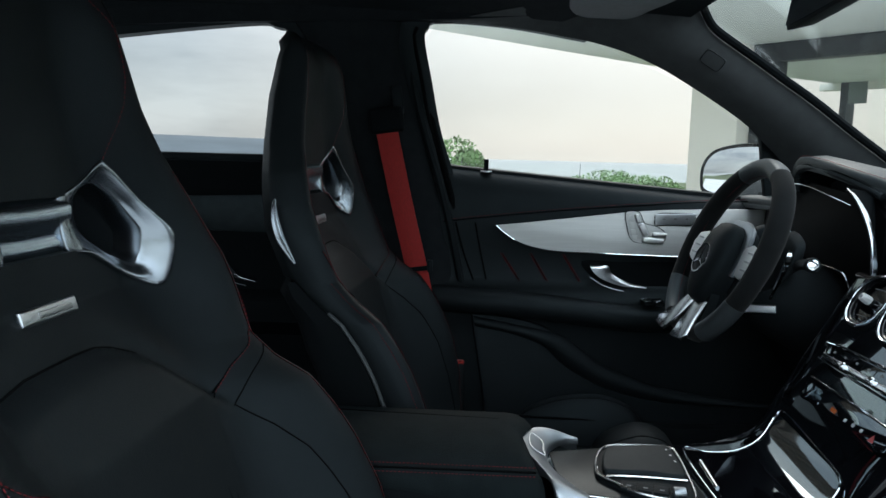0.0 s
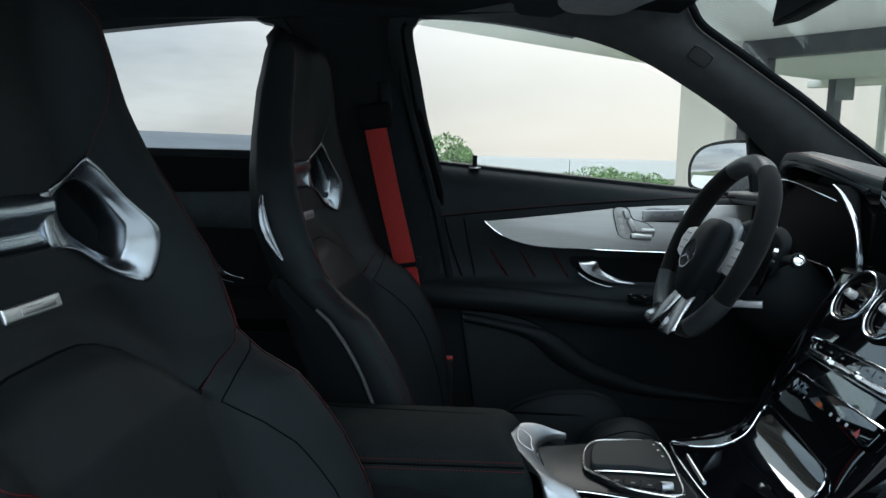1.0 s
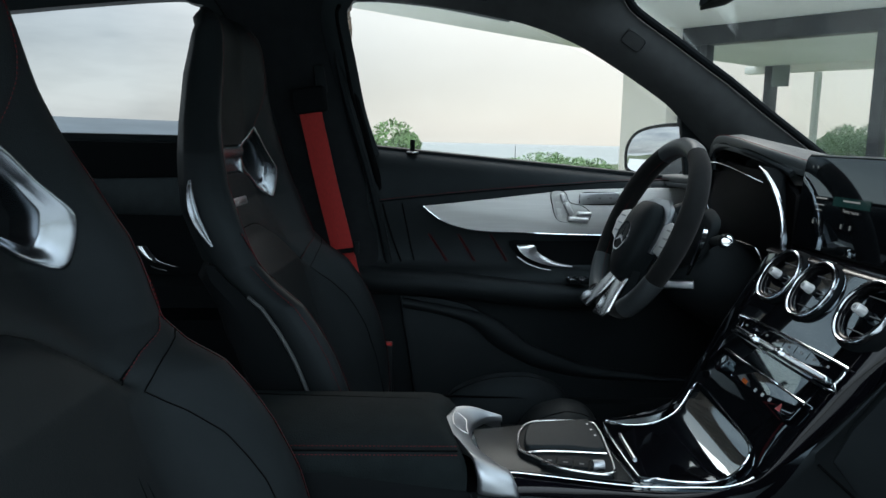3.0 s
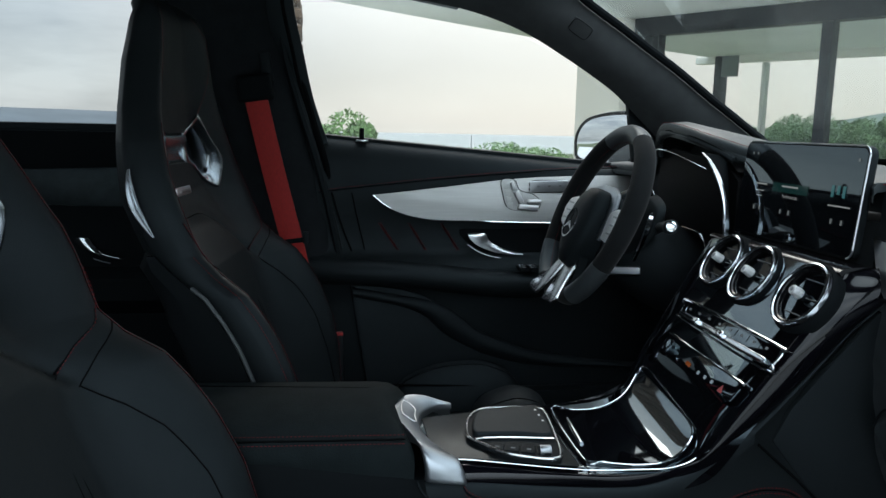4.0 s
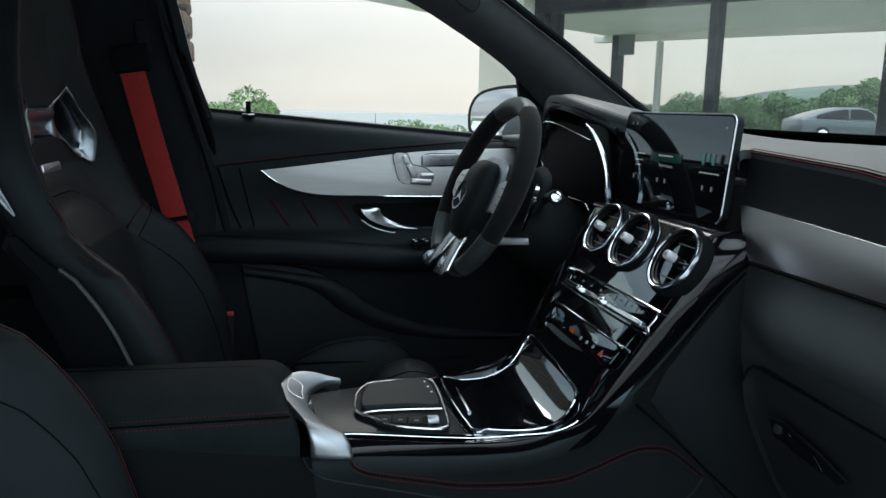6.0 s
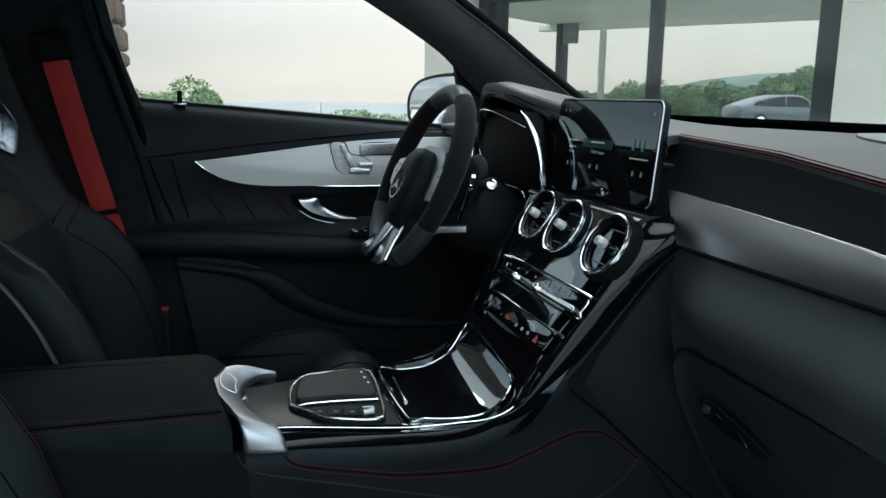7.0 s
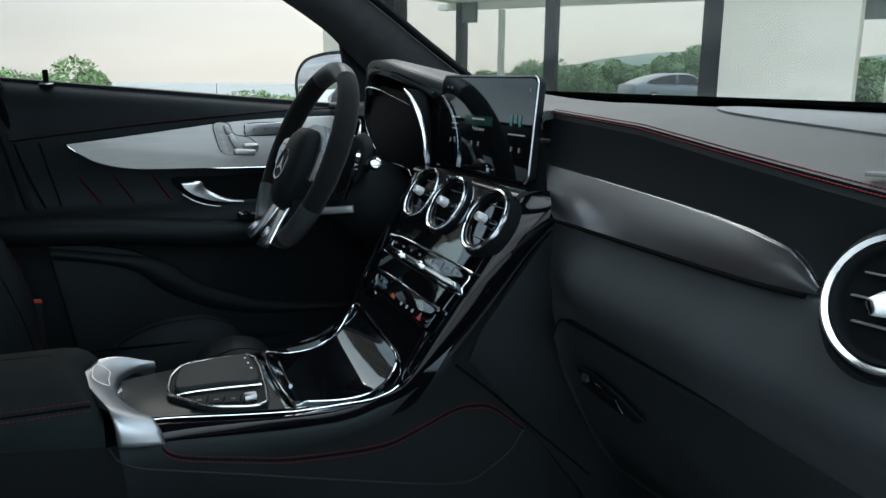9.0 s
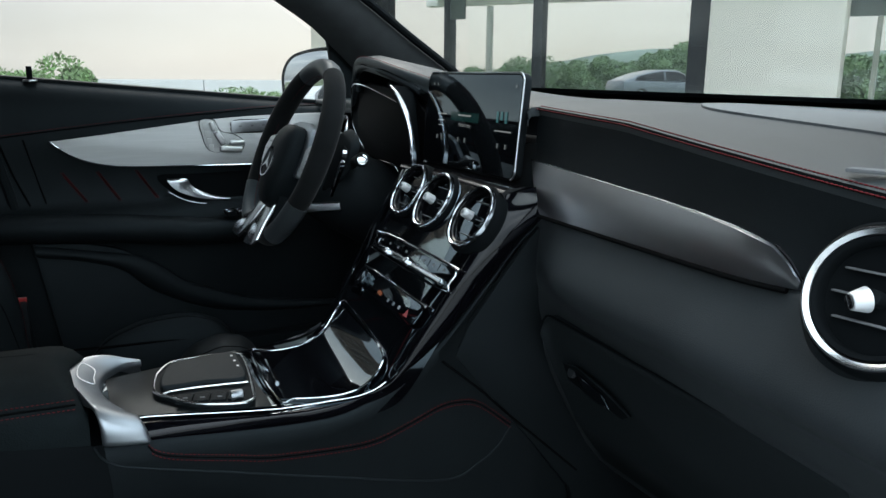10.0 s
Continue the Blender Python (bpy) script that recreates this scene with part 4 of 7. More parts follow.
# ridge that sweeps down along the pocket
ridge_up = evenly([(0.075, 0, 0.840), (0.184, 0, 0.820), (0.270, 0, 0.802), (0.316, 0, 0.776), (0.364, 0, 0.737), (0.425, 0, 0.709), (0.519, 0, 0.677), (0.68, 0, 0.654), (0.80, 0, 0.646)], 40)
ridge_low = evenly([(0.080, 0, 0.815), (0.171, 0, 0.797), (0.238, 0, 0.772), (0.286, 0, 0.728), (0.340, 0, 0.696), (0.400, 0, 0.670), (0.487, 0, 0.650), (0.60, 0, 0.640), (0.80, 0, 0.636)], 40)
rows = [[(a[0] * (1 - k) + b[0] * k, 0.682 - 0.020 * math.sin(math.pi * (0.15 + 0.85 * k)) ** 0.8, a[2] * (1 - k) + b[2] * k) for k in np.linspace(0, 1, 9)] for a, b in zip(ridge_up, ridge_low)]
part("pocket_ridge", slab(rows, (0, 0.012, 0)), SOFT, door, "soft dark grey ridge along the door pocket", sharp=60)
part("door_pocket", rbox((0.45, 0.05, 0.10), pose(0.62, 0.665, 0.55), 0.02), DARK, door)
# lock knob
part("lock_knob", rod(0.0055, 0.030, pose(0.098, 0.748, 1.180), 14, 0.002), BLACK, door, "small black lock knob")
part("knob_collar", rod(0.014, 0.004, pose(0.098, 0.748, 1.1665), 18, 0.0015), SATIN, door)
# frame round the side window
inner_f = [(0.022, 0.722, 1.160), (0.018, 0.720, 1.173), (-0.010, 0.703, 1.259), (-0.031, 0.680, 1.359), (-0.049, 0.660, 1.447), (-0.043, 0.652, 1.472), (-0.016, 0.648, 1.486), (0.129, 0.646, 1.479), (0.30, 0.648, 1.454)]
outer_f = [(-0.050, 0.724, 1.150), (-0.052, 0.722, 1.173), (-0.072, 0.705, 1.259), (-0.092, 0.682, 1.359), (-0.108, 0.662, 1.447), (-0.105, 0.650, 1.495), (-0.030, 0.645, 1.515), (0.129, 0.640, 1.508), (0.30, 0.640, 1.49)]
rows = [[tuple(a * (1 - k) + b * k - np.array((0, 0.010 * math.sin(math.pi * k), 0))) for k in np.linspace(0, 1, 6)] for a, b in zip(curve(inner_f, 5), curve(outer_f, 5))]
part("window_frame", slab(rows, (0, 0.03, 0)), SOFT, door, "dark door window frame")
part("frame_seal", tube([(p[0] - 0.022, p[1] - 0.012, p[2]) for p in curve(inner_f[:6], 5)], 0.004, 6), SEAM, door)
pane = part("window_glass", prism([(0.01, 0.768, 1.172), (-0.05, 0.68, 1.45), (-0.02, 0.665, 1.488), (0.13, 0.66, 1.482), (0.31, 0.662, 1.455), (0.54, 0.68, 1.365), (0.70, 0.70, 1.258), (0.76, 0.768, 1.112)], (0, 0.004, 0)), DOORGLASS, door, "clear side window", flat=True)
pane.visible_shadow = False
# glass run at the foot of the A pillar
part("mirror_corner", prism([(0.706, 0.698, 1.285), (0.735, 0.70, 1.10), (0.98, 0.715, 1.08), (0.80, 0.705, 1.19)], (0, 0.02, 0), 0.004), DARK, door)

# ---- outside mirror ----
om = thing("wing_mirror", "dark wing mirror housing with bright mirror glass", "mirror", (0.74, 0.95, 1.12))
hous = [(0.845, 1.245), (0.80, 1.252), (0.74, 1.248), (0.69, 1.232), (0.664, 1.195), (0.660, 1.15), (0.672, 1.118), (0.74, 1.108), (0.82, 1.110), (0.85, 1.17)]
hc = curve([(x, 0, z) for x, z in hous], 5, True)
mx, mz = 0.755, 1.178


def mirror_at(a, depth, z):
    """A point of the wing mirror: a across its face, depth away from the glass."""
    return (mx + 0.54 * a / 0.77 + 0.84 * depth, 0.92 - 0.84 * a / 0.77 + 0.54 * depth, z)


rows = []
for y, k in ((0.925, 0.90), (0.915, 0.97), (0.925, 1.0), (0.98, 1.0), (1.03, 0.94), (1.07, 0.75), (1.085, 0.4)):
    rows.append([mirror_at((p[0] - mx) * k, y - 0.92, mz + (p[2] - mz) * k) for p in hc])
part("housing", grid(rows, wrap=True, caps=True), BLACK, om, "black mirror housing")
gl = [mirror_at((p[0] - mx) * 0.88, -0.001, mz + (p[2] - mz) * 0.86) for p in hc]
part("mirror_glass", prism(gl, (-0.005, -0.0032, 0), 0.0015), MIRROR, om, "bright mirror glass")
part("mirror_foot", rbox((0.10, 0.20, 0.05), pose(0.83, 0.85, 1.11), 0.015), DARK, om)


# ---- seats ----
SC = 0.37   # centre line of the driver's seat
W_T = [(0.58, 0.245), (0.70, 0.258), (0.80, 0.264), (0.90, 0.264), (0.94, 0.260), (0.97, 0.252), (1.00, 0.248), (1.03, 0.250), (1.07, 0.249), (1.12, 0.240), (1.17, 0.224), (1.22, 0.198), (1.27, 0.172), (1.32, 0.153), (1.35, 0.144), (1.375, 0.137), (1.392, 0.126), (1.403, 0.110), (1.410, 0.086), (1.413, 0.055)]
XW_T = [(0.58, 0.030), (0.73, 0.020), (0.80, 0.005), (0.86, -0.019), (0.90, -0.041), (0.94, -0.071), (0.97, -0.112), (1.00, -0.142), (1.03, -0.156), (1.07, -0.171), (1.12, -0.190), (1.17, -0.203), (1.22, -0.214), (1.27, -0.219), (1.32, -0.220), (1.36, -0.223), (1.38, -0.229), (1.395, -0.240), (1.407, -0.256), (1.413, -0.272)]
XC_T = [(0.58, -0.03), (0.65, -0.045), (0.75, -0.085), (0.85, -0.120), (0.96, -0.158), (1.02, -0.195), (1.08, -0.235), (1.15, -0.244), (1.20, -0.247), (1.30, -0.249), (1.36, -0.245), (1.38, -0.248), (1.395, -0.256), (1.407, -0.267), (1.413, -0.276)]


WING = [0.0]     # how far the wings of the seat in hand stand forward
WING_T = [(0.90, 0.0), (0.97, 0.003), (1.0, 0.007), (1.05, 0.016), (1.1, 0.022), (1.15, 0.017), (1.2, 0.013), (1.25, 0.010), (1.35, 0.009), (1.40, 0.006)]
FOLD_T = [(-0.20, 0.985), (-0.16, 1.012), (-0.13, 1.028), (-0.086, 1.035), (-0.012, 1.037), (0.02, 1.036), (0.041, 1.031), (0.07, 1.018), (0.101, 0.992), (0.14, 0.952), (0.16, 0.94)]


def seat_front(y, z):
    """Forward face of the driver's backrest at y from its centre."""
    w, xw, xc = lerp_table(W_T, z), lerp_table(XW_T, z), lerp_table(XC_T, z)
    xw += WING[0] * lerp_table(WING_T, z)
    u = min(1.0, abs(y) / w)
    u0 = lerp_table([(0.6, 0.42), (0.9, 0.45), (1.0, 0.50), (1.1, 0.48), (1.2, 0.36), (1.4, 0.36)], z)
    s = min(1.0, max(0.0, (u - u0) / (0.93 - u0)))
    s = s * s * (3 - 2 * s)
    x = xc + (xw - xc) * s
    if u > 0.93:
        x -= 0.030 * min(1.0, 0.15 + max(0.0, 1.405 - z) / 0.05) * ((u - 0.93) / 0.07) ** 2
    return x


BEZEL_OUT = [(0.110, 1.217), (0.123, 1.202), (0.145, 1.173), (0.170, 1.142), (0.177, 1.127), (0.175, 1.108), (0.167, 1.079), (0.157, 1.073), (0.137, 1.084), (0.097, 1.108), (0.076, 1.119), (0.062, 1.123), (0.048, 1.126), (0.046, 1.153), (0.048, 1.183), (0.060, 1.187), (0.085, 1.197), (0.100, 1.209), (0.110, 1.217)]
BEZEL_IN = [(0.102, 1.1915), (0.112, 1.189), (0.131, 1.171), (0.144, 1.152), (0.152, 1.138), (0.153, 1.127), (0.151, 1.111), (0.144, 1.103), (0.131, 1.110), (0.111, 1.122), (0.091, 1.135), (0.079, 1.145), (0.075, 1.157), (0.077, 1.172), (0.086, 1.184), (0.102, 1.1915)]


def within_bezel(y, z):
    """Whether a point of the backrest lies well under the bezel."""
    p = [(0.1145 + (a - 0.1145) * 0.86, 1.143 + (b - 1.143) * 0.86) for a, b in BEZEL_OUT]
    odd = False
    for (a, b), (c, d) in zip(p, p[1:]):
        if (b > z) != (d > z) and y < a + (c - a) * (z - b) / (d - b):
            odd = not odd
    return odd


def make_seat(plump, wing):
    WING[0] = wing
    seat = thing("sports_seat", "black leather sports seat with red stitching and chrome bezels", "car seat", (0.12, SC, 0.42), group="front seats")
    rows = []
    us = list(np.linspace(0, 0.84, 31)) + [.87, .90, .93, .955, .975, .99, 1.0]
    us = [-u for u in reversed(us[1:])] + us
    zlist = list(np.linspace(0.58, 0.91, 15)) + list(np.linspace(0.922, 1.064, 48)) + list(np.linspace(1.069, 1.222, 46)) + list(np.linspace(1.236, 1.36, 9)) + [1.37, 1.38, 1.388, 1.395, 1.401, 1.406, 1.410, 1.413]
    for z in zlist:
        w = lerp_table(W_T, z)
        front = []
        for u in us:
            y = u * w
            x = seat_front(y, z)
            if abs(y) < 0.07 and abs(z - 1.154) < 0.024:
                x -= 0.060
            elif within_bezel(abs(y), z):
                x -= 0.060
            # soft fold between shoulder part and lower back
            fold = lerp_table(FOLD_T, y)
            inside = min(1.0, max(0.0, (0.158 - abs(y)) / 0.02))
            x -= 0.0075 * math.exp(-((z - fold) / (0.016 if z > fold else 0.007)) ** 2) * inside
            if z < fold:
                x += 0.007 * min(1.0, (fold - z) / 0.02) * math.exp(-((fold - z) / 0.11) ** 2) * inside
            front.append((x, SC + y, z))
        back = []
        t = lerp_table([(0.58, 0.13), (0.9, 0.12), (1.1, 0.075), (1.3, 0.064), (1.36, 0.056), (1.38, 0.048), (1.395, 0.046), (1.407, 0.024), (1.413, 0.005)], z)
        xe = front[-1][0]
        xc = lerp_table(XC_T, z) - t
        for u in [1.0, .95, .85, .7, .5, .25, 0, -.25, -.5, -.7, -.85, -.95, -1.0]:
            k = 1 - abs(u) ** 2.6
            x = (xe - lerp_table([(1.05, 0.035), (1.1, 0.032), (1.15, 0.027), (1.2, 0.022), (1.3, 0.018), (1.35, 0.010), (1.4, 0.004)], z)) * (1 - k) + xc * k
            back.append((x, SC + u * w * 0.985, z))
        rows.append(front + back)
    back_rest = part("backrest", grid(rows, wrap=True, caps=True), LEATHER, seat, sharp=60)
    # outer shell of the back, as a hard dark cover with a pale edge line
    for sgn in (-1, 1):
        pts = []
        for z in np.linspace(0.60, 0.955, 22):
            pts.append((seat_front(0.995 * lerp_table(W_T, z), z) - 0.034, SC + sgn * (lerp_table(W_T, z) + 0.004), z))
        part("side_piping", tube(pts, 0.0035, 8), DASHSOFT, back_rest, "grey moulded edge of the seat shell")
        rows = []
        for z in np.linspace(0.56, 1.0, 20):
            w = lerp_table(W_T, z)
            x1 = seat_front(0.995 * w, z) - 0.040
            x0 = x1 - 0.03 - 0.075 * min(1.0, max(0.0, 1.0 - z) / 0.12) ** 0.5
            rows.append([(x1, SC + sgn * (w + 0.002), z), (x1 * 0.6 + x0 * 0.4, SC + sgn * (w + 0.004), z), (x0 + 0.02, SC + sgn * w * 0.95, z), (x0, SC + sgn * w * 0.8, z)])
        part("side_cover", slab(rows, (0, -sgn * 0.008, 0)), BLACK, back_rest, "smooth black seat shell")
    # seams and stitching on the front face
    def on(y, z, lift=0.0006):
        return (seat_front(y, z) + lift, SC + y, z)
    for sgn in (-1, 1):
        # edge of the head panel
        head = [on(sgn * lerp_table([(1.215, 0.112), (1.235, 0.120), (1.25, 0.127), (1.275, 0.135), (1.30, 0.137), (1.35, 0.130), (1.39, 0.092)], z), z) for z in np.linspace(1.215, 1.39, 30)]
        part("stitching", stitches(head), STITCH, back_rest, "red stitching", kind="stuff")
        part("seam", tube([(p[0] - 0.0022, p[1], p[2]) for p in head], 0.0010, 6), SEAM, back_rest)
        # along the front edge of the wing
        wing = [on(sgn * lerp_table(W_T, z) * 0.915, z, 0.0006) for z in np.linspace(0.62, 1.20, 80)]
        part("stitching", stitches(wing), STITCH, back_rest, "red stitching", kind="stuff")
        part("seam", tube([(p[0] - 0.0010, p[1], p[2]) for p in wing], 0.0010, 6), SEAM, back_rest)
        wing2 = [on(sgn * lerp_table(W_T, z) * 0.975, z, 0.0013) for z in np.linspace(0.62, 1.00, 50)]
        part("stitching", stitches(wing2), STITCH, back_rest, "red stitching", kind="stuff")
        # from the wing down to the lower back
        link = [on(sgn * lerp_table([(0.952, 0.140), (0.974, 0.175), (0.990, 0.210), (1.010, 0.230), (1.05, 0.238)], z), z) for z in np.linspace(0.952, 1.05, 20)]
        part("stitching", stitches(link), STITCH, back_rest, "red stitching", kind="stuff")
        part("seam", tube([(p[0] - 0.0022, p[1], p[2]) for p in link], 0.0014, 6), SEAM, back_rest)
        # strap between lower back and bolster
        bol = [on(sgn * lerp_table([(0.60, 0.098), (0.80, 0.098), (0.856, 0.099), (0.891, 0.113), (0.910, 0.132), (0.934, 0.153), (0.959, 0.181), (0.977, 0.216), (0.985, 0.228)], z), z) for z in np.linspace(0.60, 0.985, 50)]
        part("seam", tube(bol, 0.0009, 6), SEAM, back_rest)
        inner = [on(sgn * lerp_table([(0.60, 0.080), (0.80, 0.082), (0.854, 0.087), (0.886, 0.092), (0.918, 0.113), (0.952, 0.140)], z), z) for z in np.linspace(0.60, 0.952, 46)]
        part("seam", tube(inner, 0.0009, 6), SEAM, back_rest)
        top = [on(sgn * lerp_table([(0.62, 0.205), (0.804, 0.201), (0.835, 0.197), (0.870, 0.190), (0.902, 0.175), (0.934, 0.153)], z), z) for z in np.linspace(0.62, 0.934, 40)]
        part("seam", tube(top, 0.0009, 6), SEAM, back_rest)
        # bright shoulder trim on the outer side
        sh = [(seat_front(0.995 * lerp_table(W_T, z), z) - 0.026 - 0.010 * math.sin(math.pi * (z - 1.03) / 0.10), SC + sgn * (lerp_table(W_T, z) + 0.001), z) for z in np.linspace(1.03, 1.13, 14)]
        part("shoulder_trim", sweep(sh, circle(0.0032, 8, 0.0065), up=(1, 0, 0), scale=[0.25 + 0.9 * math.sin(math.pi * k / 13) for k in range(14)]), BEZEL, back_rest, "polished metal shoulder trim")
    fold = [on(y, lerp_table(FOLD_T, y), 0.0) for y in np.linspace(-0.145, 0.145, 60)]
    part("seam", tube([(p[0] - 0.0075, p[1], p[2]) for p in fold], 0.0014, 6), SEAM, back_rest)
    # chrome cross bar and bezels round the openings
    bar = [(seat_front(0, 1.15) - 0.013, SC + y, 1.1535 + 0.002 * (abs(y) / 0.06) ** 2) for y in np.linspace(-0.062, 0.062, 21)]
    part("cross_bar", sweep(bar, [(-0.014, 0.029), (-0.006, 0.0295), (0.004, 0.028), (0.0105, 0.022), (0.0135, 0.014), (0.0125, 0.005), (0.009, -0.003), (0.0065, -0.008), (0.007, -0.013), (0.0095, -0.018), (0.008, -0.024), (0.001, -0.0285), (-0.014, -0.028)], up=(0, 0, 1)), CROSSBAR, back_rest, "polished steel cross bar", sharp=80)
    O = evenly([(0, y, z) for y, z in BEZEL_OUT], 81)[:-1]
    I = evenly([(0, y, z) for y, z in BEZEL_IN], 81)[:-1]
    for sgn in (-1, 1):
        def at(p, lift):
            join = min(1.0, max(0.0, (p[1] - 0.046) / 0.035))
            return (seat_front(p[1], p[2]) + lift * (0.3 + 0.7 * join) - 0.003 * (1 - join), SC + sgn * p[1], p[2])
        rows = [[at(p, -0.014) for p in O], [at(p, 0.000) for p in O]]
        for f, lift in ((0.05, 0.0028), (0.14, 0.0040), (0.30, 0.0034), (0.50, 0.0010), (0.70, -0.0022), (0.85, -0.0050), (0.93, -0.0052), (1.0, -0.008)):
            rows.append([at(o * (1 - f) + i * f, lift) for o, i in zip(O, I)])
        rows += [[at(p, -0.020) for p in I], [at(p * 0.97 + np.array((0, 0.0034, 0.0345)), -0.042) for p in I]]
        bez = part("bezel", grid(rows, wrap=True), BEZEL, back_rest, "polished metal bezel round the opening", sharp=75)
        mid_i = sum(I) / len(I)
        part("opening", grid([[at(p * (1 - f) + mid_i * f, -0.038) for p in I] for f in (-0.04, 0.3, 0.6, 0.85, 0.99)], wrap=True, caps=False), BLACK, bez)
    part("badge", rbox((0.006, 0.086, 0.0155), pose(seat_front(0, 1.079) + 0.002, SC - 0.013, 1.079, 0, -12, 0), 0.003, 3), SATIN, back_rest, "small satin metal badge")
    part("badge_mark", rbox((0.002, 0.050, 0.006), pose(seat_front(0, 1.079) + 0.0050, SC - 0.006, 1.079, 0, -12, 0), 0.0008), GREYMETAL, back_rest)
    # cushion
    rows = []
    for x in np.concatenate([np.linspace(-0.14, 0.30, 14), [0.35, 0.39, 0.42, 0.44, 0.452, 0.457]]):
        row = []
        drop = 0.0 if x < 0.34 else 0.16 * ((x - 0.34) / 0.117) ** 2.6
        for u in np.linspace(-1, 1, 33):
            y = u * 0.255
            b = math.exp(-((abs(u) - 0.80) / 0.20) ** 2)
            z = 0.605 + 0.050 * b * (1 - 0.6 * plump) - drop
            z -= 0.16 * max(0.0, (abs(u) - 0.88) / 0.12) ** 2
            row.append((x, SC + y, z))
        rows.append(row)
    cush = part("seat_cushion", slab(rows, (0, 0, -0.12)), LEATHER, seat, sharp=60)
    for sgn in (-1, 1):
        pts = [(x, SC + sgn * 0.255 * 0.62, 0.6415 + 0.050 * math.exp(-(0.18 / 0.20) ** 2) - (0 if x < 0.30 else 0.16 * ((x - 0.30) / 0.157) ** 2.6)) for x in np.linspace(-0.10, 0.44, 30)]
        part("seam", tube(pts, 0.0025, 6), SEAM, cush)
    # rounded side bolster and thigh pad at the front of the cushion
    if plump:
        for y0, hw, arch in ((0.195, 0.050, [(0.12, 0.60), (0.153, 0.652), (0.181, 0.675), (0.236, 0.697), (0.291, 0.705), (0.335, 0.704), (0.380, 0.688), (0.402, 0.668), (0.419, 0.637), (0.425, 0.58)]), (-0.010, 0.120, [(0.285, 0.640), (0.307, 0.679), (0.328, 0.697), (0.359, 0.709), (0.380, 0.712), (0.412, 0.705), (0.433, 0.687), (0.437, 0.667), (0.440, 0.60)])):
            ridge_line = curve([(x, 0, z) for x, z in arch], 4)
            rows = [[(x + 0.0005, SC + y0 + hw * u, z - 0.09 * abs(u) ** 3.2) for u in np.linspace(-1, 1, 15)] for x, _, z in ridge_line]
            part("cushion_bolster", slab(rows, (-0.004, 0, -0.012)), LEATHER_SOFT, cush, "rounded leather bolster", sharp=60)
            part("seam", tube([(x, SC + y0 - 0.3 * hw, z - 0.002) for x, _, z in ridge_line], 0.0011, 6), SEAM, cush)
    part("base", rbox((0.50, 0.46, 0.14), pose(0.14, SC, 0.47), 0.02), DARK, seat)
    return seat


driver_seat = make_seat(1.0, 0.0)
driver_seat.matrix_basis = pose(0.1193, 0.3575, 0.42, 0, 0, -6)
make_seat(0.0, 1.0).matrix_basis = pose(0.049, -0.3975, 0.434, 0, -5.4, -6)

# ---- seat belt ----
belt = thing("seat_belt", "red woven seat belt hanging from the middle pillar", "seat belt", (0.0, 0.66, 0.62))
bp = curve([(-0.130, 0.646, 1.262), (-0.125, 0.636, 1.245), (-0.092, 0.632, 1.10), (-0.056, 0.632, 0.955), (-0.02, 0.645, 0.80), (0.025, 0.66, 0.65)], 6)
rows = [[(p[0] + s * 0.0235, p[1] + 0.002 * s * s - 0.004 * s, p[2] + 0.004 * s) for s in (-1, -0.5, 0, 0.5, 1)] for p in bp]
part("webbing", slab(rows, (0, 0.0015, 0)), BELT, belt, "red woven webbing")
part("upper_guide", rbox((0.075, 0.03, 0.055), pose(-0.128, 0.642, 1.274, 0, -8, 0), 0.010, 3), BLACK, belt)
part("height_adjuster", rbox((0.022, 0.02, 0.06), pose(-0.105, 0.652, 1.318, 0, -8, 0), 0.005), DARK, belt)
part("belt_stop", rbox((0.052, 0.010, 0.010), pose(-0.054, 0.630, 0.952, 0, -8, 0), 0.003), BLACK, belt)
part("tongue", rbox((0.012, 0.014, 0.026), pose(-0.026, 0.628, 0.960), 0.003), DARK, belt)
buckle = thing("belt_buckle", "seat belt buckle with a red button", "buckle", (0.02, 0.09, 0.70))
part("button", rbox((0.02, 0.015, 0.01), pose(0.045, 0.625, 0.745), 0.003), BELT, buckle)
part("stalk", rbox((0.03, 0.025, 0.16), pose(0.04, 0.628, 0.665), 0.006), DARK, buckle)


# ---- centre console ----
SLOPE = 0.637     # run over rise of the centre stack


def stack(y, z, lift=0.0):
    """A point of the sloping centre stack; lift is off its face, towards the cabin."""
    k = 1 / math.hypot(1, SLOPE)
    return (0.632 + SLOPE * (z - 0.995) - lift * k, y, z + lift * SLOPE * k)


STACK_TILT = math.degrees(math.atan(SLOPE))
console = thing("centre_console", "gloss black centre console with chrome edging", "console", (0.35, -0.02, 0.42))
# carrier: side profile swept from the armrest up to the stack
line = [(0.15, 0.765), (0.22, 0.765), (0.30, 0.763), (0.36, 0.763), (0.42, 0.765), (0.47, 0.770), (0.505, 0.791), (0.545, 0.856), (0.58, 0.913), (0.632, 0.995), (0.657, 1.034)]
L = curve([(x, 0, z) for x, z in line], 5)


def half(x):
    return lerp_table([(0.14, 0.078), (0.20, 0.080), (0.29, 0.104), (0.36, 0.124), (0.43, 0.134), (0.50, 0.146), (0.56, 0.156), (0.62, 0.166), (0.68, 0.172)], x)


